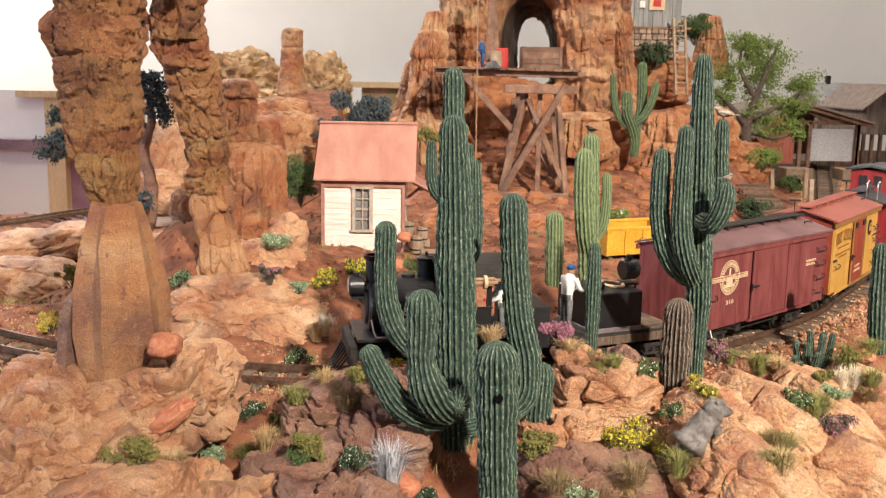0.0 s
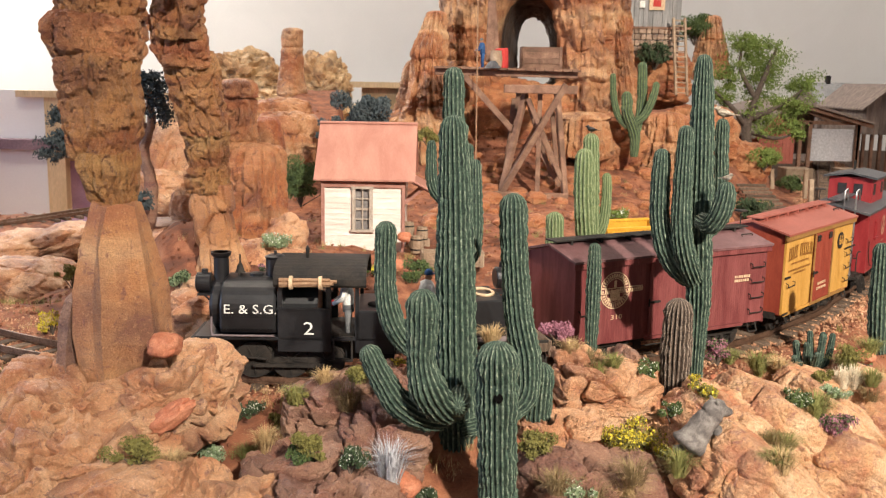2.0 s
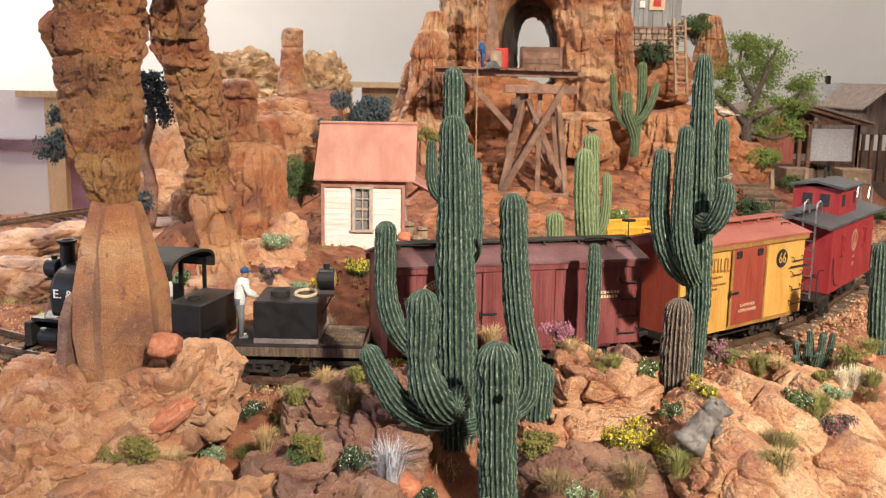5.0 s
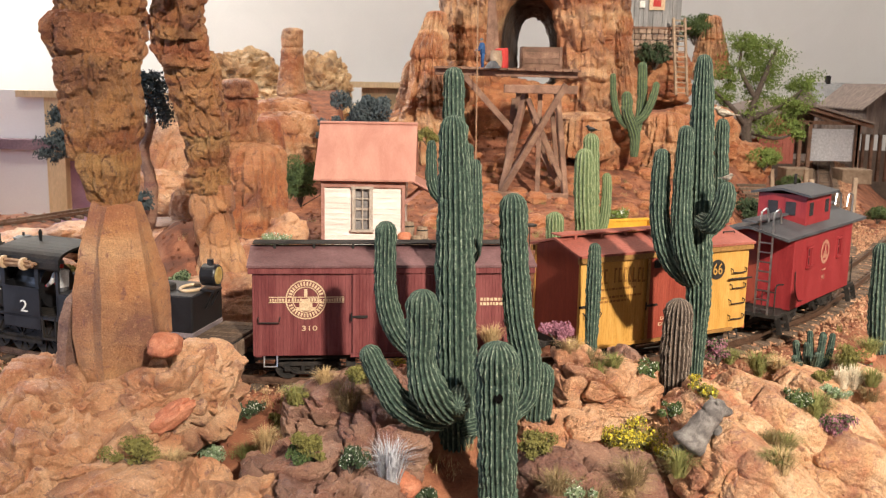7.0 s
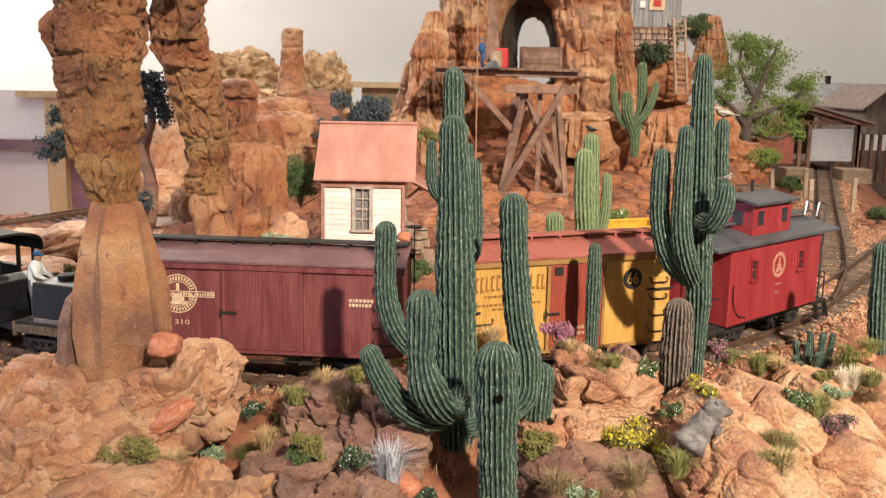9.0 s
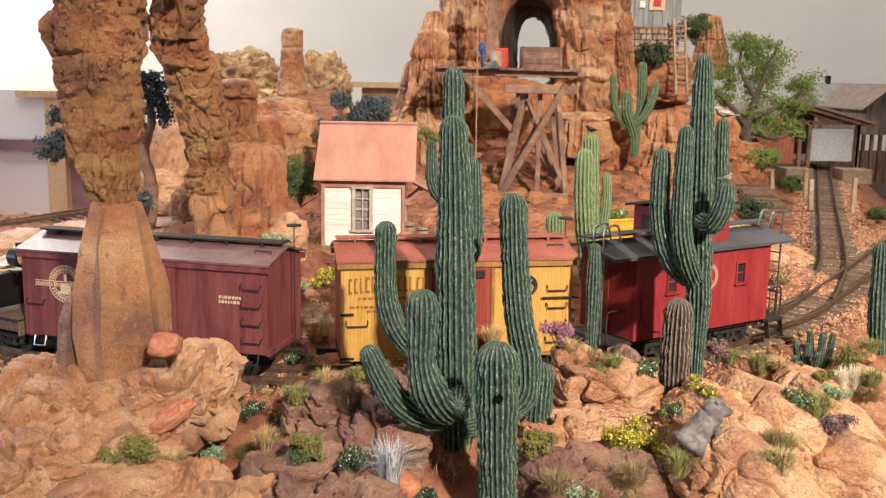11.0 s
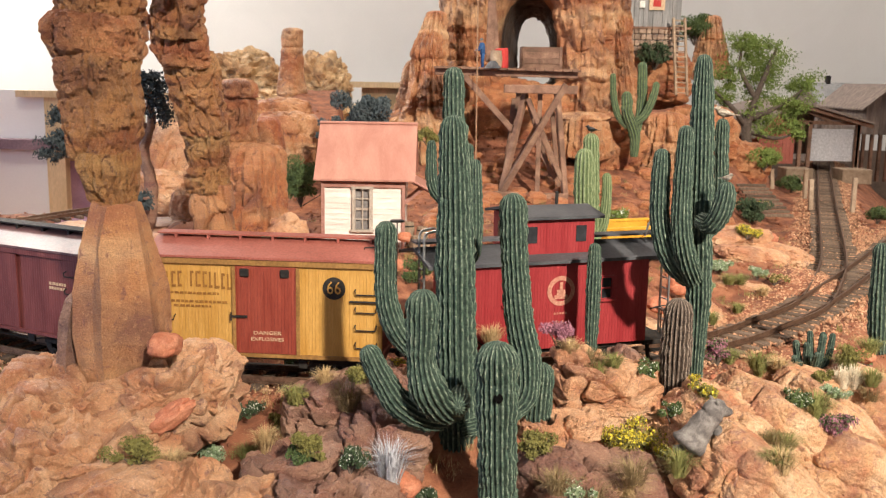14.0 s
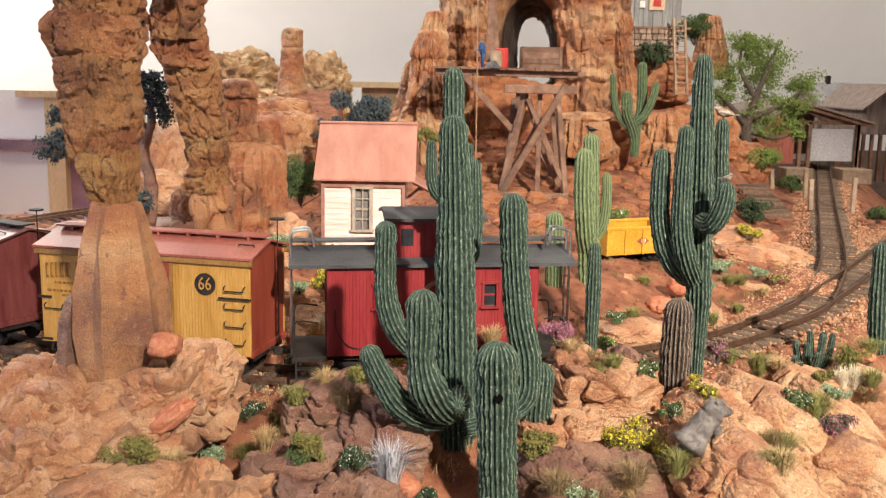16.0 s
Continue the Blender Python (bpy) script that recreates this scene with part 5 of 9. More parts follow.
    b = [[bm.verts.new((x, y * 0.95, z - 0.0012)) for y, z in sec] for x in (-0.0160, 0.0270)]
    for k in range(len(sec) - 1):
        bm.faces.new((a[0][k], a[1][k], a[1][k + 1], a[0][k + 1]))
        bm.faces.new((b[0][k + 1], b[1][k + 1], b[1][k], b[0][k]))
        bm.faces.new((a[0][k + 1], b[0][k + 1], b[0][k], a[0][k]))
        bm.faces.new((a[1][k], b[1][k], b[1][k + 1], a[1][k + 1]))
    for q in (0, -1):
        bm.faces.new((a[0][q], b[0][q], b[1][q], a[1][q]))
    bmesh.ops.recalc_face_normals(bm, faces=bm.faces)
    part("cab_roof", bm, BLACK_DUST, top, "curved dusty black cab roof")
    bm = tube(bmesh.new(), [(-0.0020, -0.004, 0.0565), (-0.0020, -0.004, 0.0620), (-0.0020, -0.004, 0.0635)], [0.0006, 0.0010, 0.0002], 8)
    part("whistle", bm, BLACK_DUST, top)
    for k in range(4):
        bm = tube(bmesh.new(), [(-0.0130, -hw - 0.0036 - 0.0008 * (k % 2), 0.0478 + k * 0.0009), (0.0105 + 0.0015 * (k % 3), -hw - 0.0036 - 0.0008 * (k % 2), 0.0480 + k * 0.0009)], [0.0009, 0.0008], 8, wobble=0.2)
        part("pole", bm, LOG, top, "peeled pole tied under the roof edge")
    for x in (-0.0075, 0.0060):
        bm = tube(bmesh.new(), [(x - 0.0008, -hw - 0.0040, 0.0492), (x + 0.0008, -hw - 0.0040, 0.0492)], [0.0032, 0.0032], 12)
        part("rope_lashing", bm, CREAM, top, "pale rope lashing")
    # coal bunker
    bm = box(bmesh.new(), 0.0215, 0.0400, -hw, hw, 0.0145, 0.0352, 0.0005)
    bunker = part("bunker", bm, BLACK, top, "plain black water bunker behind the cab")
    part("bunker_hatch", tube(bmesh.new(), [(0.0300, -0.006, 0.0350), (0.0300, -0.006, 0.0360), (0.0300, -0.006, 0.0364)], [0.0032, 0.0032, 0.0022], 16), BLACK_DUST, bunker)
    part("cab_floor", box(bmesh.new(), ca, 0.0220, -hw + 0.001, hw - 0.001, 0.0215, 0.0228), BLACK_DUST, top)
    bm = box(bmesh.new(), 0.0112, 0.0205, -hw - 0.0004, -hw + 0.003, 0.0105, 0.0115)
    box(bm, 0.0112, 0.0120, -hw - 0.0002, -hw + 0.001, 0.0105, 0.0222)
    box(bm, 0.0198, 0.0206, -hw - 0.0002, -hw + 0.001, 0.0105, 0.0222)
    part("cab_step", bm, BLACK_DUST, top)
    # cylinders, driving wheels, side rods
    for s in (-1, 1):
        part("cylinder", tube(bmesh.new(), [(-0.0500, s * 0.0155, 0.0120), (-0.0495, s * 0.0155, 0.0120), (-0.0385, s * 0.0155, 0.0120), (-0.0380, s * 0.0155, 0.0120)], [0.003, 0.0046, 0.0046, 0.003], 18), BLACK, top)
        bm = rod(bmesh.new(), (-0.0385, s * 0.0155, 0.0120), (-0.0200, s * 0.0155, 0.0105), 0.0006)
        part("piston_rod", bm, BLACK_DUST, top)
        bm = box(bmesh.new(), -0.0270, 0.0070, s * 0.0145 - 0.0006, s * 0.0145 + 0.0006, 0.0062, 0.0080)
        part("side_rod", bm, BLACK_DUST, top)
    for x in (-0.0270, -0.0100, 0.0070):
        bm = rod(bmesh.new(), (0, -0.0125, 0), (0, 0.0125, 0), 0.0012)
        for s in (-1, 1):
            y = s * GAUGE / 2
            tube(bm, [(0, y + s * 0.0016, 0), (0, y - s * 0.0004, 0)], [0.0088, 0.0088], 28)
            tube(bm, [(0, y - s * 0.0005, 0), (0, y - s * 0.0014, 0)], [0.0095, 0.0095], 28)
            for k in range(9):
                a = k * 2 * math.pi / 9
                beam(bm, (0, y + s * 0.0018, 0), (math.cos(a) * 0.0075, y + s * 0.0018, math.sin(a) * 0.0075), 0.0009, 0.0006)
        w = part("driving_wheelset", bm, BLACK_DUST, top, "spoked driving wheels on an axle")
        w.location = (x, 0, 0.0088)
        ROLLING.append((w, 0.0088, (x, 0, 0.0088)))
    coupler(top, 0.0400, 1)
    lettering("E. & S.G.", 0.0062, (-0.0272, -hw - 0.0003, 0.0352), WHITE, top, "tank_lettering", 1.15)
    lettering("2", 0.0088, (0.0, -hw - 0.0003, 0.0262), WHITE, top, "cab_number", 1.25)
    return top


def build_tender():
    top = empty("tender", pose(0, 0, 0), "low black tender with a square water tank and a rear lamp", "tender")
    part("deck", box(bmesh.new(), -0.0320, 0.0315, -0.0175, 0.0175, 0.0150, 0.0180, 0.0003), BLACK_DUST, top, "dusty plank deck")
    bm = box(bmesh.new(), -0.0315, 0.0310, -0.0178, -0.0160, 0.0120, 0.0165, 0.0003)
    box(bm, -0.0315, 0.0310, 0.0160, 0.0178, 0.0120, 0.0165, 0.0003)
    part("side_sill", bm, TIE, top)
    part("front_sill", box(bmesh.new(), -0.0335, -0.0318, -0.0180, 0.0180, 0.0100, 0.0175, 0.0004), TIE, top)
    part("rear_sill", box(bmesh.new(), 0.0312, 0.0330, -0.0180, 0.0180, 0.0100, 0.0175, 0.0004), TIE, top)
    part("tank_base", box(bmesh.new(), -0.0205, 0.0100, -0.0168, 0.0168, 0.0180, 0.0205, 0.0003), ROOF_GREY, top, "grey metal base strip")
    tank = part("water_tank", box(bmesh.new(), -0.0205, 0.0100, -0.0165, 0.0165, 0.0205, 0.0385, 0.0006), BLACK, top, "black riveted water tank")
    part("tank_hatch", tube(bmesh.new(), [(-0.0100, -0.003, 0.0385), (-0.0100, -0.003, 0.0410), (-0.0100, -0.003, 0.0416)], [0.0046, 0.0046, 0.0030], 18), BLACK_DUST, tank, "round hatch")
    bm = bmesh.new()
    tube(bm, [Vector((0.0020 + math.cos(a) * 0.005, math.sin(a) * 0.008, 0.0392)) for a in np.linspace(0, 6.0, 22)], [0.0008] * 22, 6)
    part("rope_coil", bm, CREAM, tank, "coil of pale rope")
    bm = tube(bmesh.new(), [(0.0080, 0, 0.0462), (0.0086, 0, 0.0462), (0.0154, 0, 0.0462), (0.0162, 0, 0.0462)], [0.0046, 0.0054, 0.0054, 0.0050], 22)
    rod(bm, (0.012, 0, 0.0512), (0.012, 0, 0.0540), 0.0017)
    box(bm, 0.0080, 0.0160, -0.0040, 0.0040, 0.0385, 0.0396)
    for s in (-1, 1):
        beam(bm, (0.0150, s * 0.0035, 0.0388), (0.0105, s * 0.0035, 0.0300), 0.0008)
    lamp_body = part("rear_lamp", bm, BLACK, top, "black rear lamp on a bracket")
    part("lens", tube(bmesh.new(), [(0.0162, 0, 0.0462), (0.0166, 0, 0.0462)], [0.0044, 0.0034], 18), BRASS_LENS, lamp_body, "pale glass lens")
    for k in range(5):
        y = -0.014 + k * 0.007
        part("deck_plank", box(bmesh.new(), 0.0105, 0.0310, y - 0.0032, y + 0.0032, 0.0180, 0.0187, 0.0002), TIE, top)
    truck(top, -0.0190, base=0.0165)
    truck(top, 0.0190, base=0.0165)
    coupler(top, 0.0315, 1)
    coupler(top, -0.0325, -1)
    return top


engine, tender = build_engine(), build_tender()
fireman = figurine("figurine", (-0.0290, -0.006, 0.0180), 20, 0.0345, [CLOTH_GREY, CLOTH_WHITE, FIGURE_TAN, CLOTH_BLUE], "plain model figure in grey trousers and white shirt on the tender", 0.10)
fireman.parent = None
driver = figurine("figurine", (0.0180, -0.010, 0.0185), 180, 0.0320, [CLOTH_GREY, CLOTH_WHITE, CLOTH_RED, CLOTH_GREY], "plain model figure in white shirt inside the engine cab", 0.06)


# ---- cacti ----
SPINE = varied("cactus_spines", (0.045, 0.080, 0.055), (0.26, 0.30, 0.22), (0.095, 0.14, 0.095), rough=0.75, scale=620, fine=2200, bump=1.0, depth=0.0006, grainy=0.4)
SPINE_PALE = varied("cactus_pale_spines", (0.17, 0.215, 0.10), (0.33, 0.37, 0.21), rough=0.75, scale=900, fine=2200, bump=1.0, depth=0.0006, grainy=0.4)
SPINE_BROWN = varied("cactus_brown_spines", (0.13, 0.095, 0.075), (0.30, 0.24, 0.19), rough=0.8, scale=900, fine=2200, bump=1.0, depth=0.0006, grainy=0.4)
GREENS = (CACTUS, SPINE)


def stem(bm, pts, radii, ribs, fat=5, blunt=1.0, seed=0, side=6):
    """One ribbed cactus stem with a rounded tip at its last point."""
    path = spline(pts, fat)
    rr = [v.x for v in spline([Vector((r, 0, 0)) for r in radii], fat)]
    length = sum((b - a).length for a, b in zip(path, path[1:]))
    gap = max(0.00075, length / 165)
    out_p, out_r = [], []
    d = 0.0
    for a, b, ra, rb in zip(path, path[1:], rr, rr[1:]):
        seg = (b - a).length
        while d < seg:
            out_p.append(a.lerp(b, d / seg)), out_r.append(ra + (rb - ra) * d / seg)
            d += gap
        d -= seg
    tip = (path[-1] - path[-2]).normalized()
    r = rr[-1]
    base = path[-1] - tip * r * blunt
    while out_p and (out_p[-1] - base).dot(tip) > 0:
        out_p.pop(), out_r.pop()
    for k in range(1, 10):
        a = k / 9.5 * math.pi / 2
        out_p.append(base + tip * (math.sin(a) * r * blunt)), out_r.append(r * math.cos(a))
    out_r = [q * (1 + 0.06 * noise.noise(Vector((i * 0.13, seed * 1.7, 0.5)))) for i, q in enumerate(out_r)]
    tube(bm, out_p, out_r, ribs * side, True, ribs, 0.26, True, 0.13, seed, 0.00016)


def cactus(name, trunk, arms, mats, label, ribs=18, category="cactus", group=""):
    """A columnar cactus: its trunk, and arms that grow from it. Each is (points, radii, ribs)."""
    foot = Vector(trunk[0][0])
    top = empty(name, Matrix.Translation(foot), label, category, group)
    for k, (pts, radii, count) in enumerate([trunk] + arms):
        bm = bmesh.new()
        stem(bm, [Vector(p) - foot for p in pts], radii, count or ribs, seed=k * 7 + len(arms))
        part("trunk" if k == 0 else "arm", bm, list(mats), top, smooth=True)
    return top


cactus("saguaro", ([(0.0102, 0.3650, -0.0462), (0.0080, 0.3650, -0.0067), (0.0062, 0.3650, 0.0315), (0.0051, 0.3660, 0.0682), (0.0043, 0.3670, 0.0972), (0.0030, 0.3680, 0.1292)], [0.0070, 0.0074, 0.0081, 0.0079, 0.0068, 0.0055], 20),
       [([(0.0034, 0.3720, 0.0293), (-0.0104, 0.3680, 0.0355), (-0.0177, 0.3660, 0.0436), (-0.0220, 0.3660, 0.0563), (-0.0226, 0.3660, 0.0722), (-0.0223, 0.3660, 0.0877)], [0.0033, 0.0044, 0.0048, 0.0046, 0.0041, 0.0044], 16),
        ([(0.0047, 0.3520, 0.0160), (-0.0039, 0.3380, 0.0180), (-0.0146, 0.3300, 0.0255), (-0.0214, 0.3280, 0.0363), (-0.0269, 0.3280, 0.0481)], [0.0050, 0.0055, 0.0051, 0.0045, 0.0041], 16),
        ([(0.0059, 0.3450, 0.0179), (0.0006, 0.3300, 0.0245), (-0.0045, 0.3220, 0.0344), (-0.0069, 0.3220, 0.0444), (-0.0068, 0.3220, 0.0547), (-0.0068, 0.3220, 0.0705)], [0.0041, 0.0059, 0.0069, 0.0052, 0.0058, 0.0056], 18),
        ([(0.0080, 0.3620, 0.0200), (0.0072, 0.3480, 0.0225), (0.0066, 0.3330, 0.0255), (0.0062, 0.3230, 0.0275)], [0.0034, 0.0040, 0.0044, 0.0038], 16),
        ([(0.0083, 0.3600, 0.0049), (0.0207, 0.3620, 0.0087), (0.0331, 0.3640, 0.0170), (0.0344, 0.3660, 0.0318), (0.0307, 0.3670, 0.0501), (0.0282, 0.3680, 0.0751), (0.0270, 0.3680, 0.0993)], [0.0039, 0.0048, 0.0056, 0.0059, 0.0059, 0.0055, 0.0053], 18)],
       GREENS, "large dark green model saguaro with ribbed trunk and many arms")
cactus("saguaro", ([(0.0223, 0.3180, -0.0216), (0.0207, 0.3180, 0.0086), (0.0201, 0.3180, 0.0296), (0.0194, 0.3180, 0.0534)], [0.0068, 0.0070, 0.0074, 0.0072], 22), [], GREENS, "stout dark green column cactus with a small knot hole")
# The hole is a raised disc; its inner shade is painted as black.
hole = tube(bmesh.new(), [(0.0200, 0.3120, 0.0346), (0.0199, 0.3105, 0.0351), (0.0199, 0.3102, 0.0352)], [0.0016, 0.0017, 0.0009], 14)
HOLE_SHADE = varied("hole_shade_black", (0.003, 0.003, 0.003), (0.006, 0.005, 0.005), rough=1.0, spec=0.0, bump=0)
tagged(part("knot_hole_disc", hole, HOLE_SHADE, label="raised black disc that paints the shade of a small nest hole"), category="hole")
cactus("saguaro", ([(0.0075, 0.4150, -0.0271), (0.0062, 0.4150, 0.0375), (0.0044, 0.4150, 0.0988), (0.0032, 0.4150, 0.1478)], [0.0054, 0.0059, 0.0052, 0.0045], 14),
       [([(0.0037, 0.4150, 0.0862), (-0.0019, 0.4140, 0.0913), (-0.0055, 0.4140, 0.0987), (-0.0058, 0.4140, 0.1164)], [0.0020, 0.0024, 0.0027, 0.0022], 12),
        ([(0.0067, 0.4150, 0.0583), (0.0130, 0.4100, 0.0658), (0.0142, 0.4100, 0.0771), (0.0138, 0.4100, 0.0945), (0.0132, 0.4100, 0.1088)], [0.0020, 0.0029, 0.0032, 0.0029, 0.0024], 12),
        ([(0.0053, 0.4200, 0.0830), (0.0097, 0.4240, 0.0928), (0.0110, 0.4240, 0.1030), (0.0107, 0.4240, 0.1146)], [0.0018, 0.0023, 0.0023, 0.0020], 12)],
       GREENS, "tall green saguaro with short arms behind a larger one")
cactus("barrel_cactus", ([(0.0399, 0.3720, -0.0052), (0.0402, 0.3720, 0.0120), (0.0414, 0.3720, 0.0296)], [0.0047, 0.0058, 0.0053], 18), [], GREENS, "short green column cactus beside the large saguaro")
cactus("saguaro", ([(0.1181, 0.4250, 0.0016), (0.1181, 0.4250, 0.0263), (0.1177, 0.4250, 0.0477), (0.1161, 0.4250, 0.0714), (0.1153, 0.4250, 0.0998), (0.1143, 0.4260, 0.1299), (0.1136, 0.4260, 0.1555)], [0.0038, 0.0046, 0.0058, 0.0061, 0.0058, 0.0053, 0.0033], 18),
       [([(0.1160, 0.4240, 0.0537), (0.1077, 0.4200, 0.0586), (0.1003, 0.4180, 0.0685), (0.0964, 0.4180, 0.0825), (0.0957, 0.4180, 0.1001), (0.0958, 0.4180, 0.1143)], [0.0038, 0.0048, 0.0050, 0.0045, 0.0043, 0.0035], 15),
        ([(0.1127, 0.4160, 0.0562), (0.1072, 0.4110, 0.0673), (0.1041, 0.4100, 0.0813), (0.1036, 0.4100, 0.1011), (0.1036, 0.4100, 0.1250)], [0.0044, 0.0049, 0.0046, 0.0042, 0.0032], 15),
        ([(0.1197, 0.4300, 0.0732), (0.1263, 0.4340, 0.0806), (0.1272, 0.4340, 0.0964), (0.1264, 0.4340, 0.1119), (0.1259, 0.4340, 0.1273)], [0.0031, 0.0036, 0.0033, 0.0033, 0.0028], 13),
        ([(0.1140, 0.4160, 0.0831), (0.1167, 0.4090, 0.0822), (0.1193, 0.4050, 0.0878), (0.1207, 0.4040, 0.0948), (0.1212, 0.4040, 0.1016)], [0.0037, 0.0044, 0.0046, 0.0043, 0.0034], 15)],
       GREENS, "tall green saguaro with four arms and two perched birds")
cactus("barrel_cactus", ([(0.1025, 0.3980, -0.0039), (0.1022, 0.3980, 0.0104), (0.1021, 0.3980, 0.0309), (0.1023, 0.3980, 0.0516)], [0.0043, 0.0059, 0.0069, 0.0059], 20), [], (CACTUS_BROWN, SPINE_BROWN), "dark brown withered column cactus with pale spines")
cactus("saguaro", ([(0.0706, 0.4320, 0.0165), (0.0706, 0.4320, 0.0344), (0.0705, 0.4320, 0.0533), (0.0703, 0.4320, 0.0693)], [0.0028, 0.0034, 0.0036, 0.0028], 13), [], GREENS, "thin straight green cactus close to the track")
cactus("saguaro", ([(0.0951, 0.6000, 0.0073), (0.0938, 0.6000, 0.0371), (0.0939, 0.6020, 0.0734), (0.0922, 0.6020, 0.1107)], [0.0068, 0.0072, 0.0054, 0.0050], 14),
       [([(0.0927, 0.5980, 0.0374), (0.0902, 0.5940, 0.0490), (0.0877, 0.5920, 0.0745), (0.0872, 0.5920, 0.1017)], [0.0061, 0.0064, 0.0064, 0.0057], 14),
        ([(0.0964, 0.6000, 0.0427), (0.1018, 0.6000, 0.0519), (0.1035, 0.6000, 0.0684), (0.1030, 0.6000, 0.0860)], [0.0032, 0.0036, 0.0032, 0.0029], 12)],
       (CACTUS_PALE, SPINE_PALE), "pale yellow-green saguaro behind the track with a bird on top")
cactus("barrel_cactus", ([(0.0707, 0.5850, 0.0066), (0.0699, 0.5850, 0.0357), (0.0693, 0.5850, 0.0626)], [0.0049, 0.0059, 0.0056], 15), [], (CACTUS_PALE, SPINE_PALE), "pale green column cactus behind the track")
cactus("saguaro", ([(0.2114, 1.0600, 0.0609), (0.2107, 1.0600, 0.0848), (0.2003, 1.0550, 0.1097), (0.1998, 1.0550, 0.1189), (0.1985, 1.0550, 0.1330)], [0.0044, 0.0063, 0.0063, 0.0063, 0.0057], 12),
       [([(0.2140, 1.0700, 0.0842), (0.2196, 1.0750, 0.1156), (0.2195, 1.0750, 0.1406), (0.2182, 1.0750, 0.1654)], [0.0045, 0.0057, 0.0057, 0.0051], 12),
        ([(0.2021, 1.0600, 0.0940), (0.1914, 1.0600, 0.1062), (0.1853, 1.0600, 0.1278), (0.1835, 1.0600, 0.1523)], [0.0038, 0.0038, 0.0038, 0.0032], 10),
        ([(0.2051, 1.0600, 0.0959), (0.2202, 1.0600, 0.1067), (0.2285, 1.0600, 0.1255), (0.2325, 1.0600, 0.1440)], [0.0038, 0.0044, 0.0044, 0.0038], 10)],
       (CACTUS_PALE, CACTUS), "green saguaro with four arms on the mine slope")
cactus("saguaro", ([(0.2265, 0.4750, 0.0068), (0.2245, 0.4750, 0.0323), (0.2233, 0.4750, 0.0648)], [0.0045, 0.0051, 0.0040], 14), [], GREENS, "straight green column cactus beside the switch")

# a clump of slim stems
clump_foot = (0.1771, 0.4320, 0.0043)
clump = empty("organ_pipe_cactus", Matrix.Translation(clump_foot), "dark green clump of slim cactus stems", "cactus")
for tip, rad in (((0.1661, 0.4300, 0.0252), 7), ((0.1636, 0.4240, 0.0193), 6), ((0.1698, 0.4260, 0.0253), 6), ((0.1749, 0.4360, 0.0284), 6), ((0.1728, 0.4200, 0.0220), 7), ((0.1789, 0.4300, 0.0293), 7), ((0.1852, 0.4340, 0.0278), 6), ((0.1870, 0.4400, 0.0192), 6), ((0.1651, 0.4200, 0.0178), 6)):
    a, b = Vector((0, 0, 0)), Vector(tip) - Vector(clump_foot)
    bm = bmesh.new()
    stem(bm, [a, a.lerp(b, 0.5) + Vector((b.x * 0.22, 0, -0.001)), b], [rad * 0.00018, rad * 0.00026, rad * 0.00023], 8, seed=rad, side=5)
    part("stem", bm, [CACTUS, SPINE], clump, smooth=True)

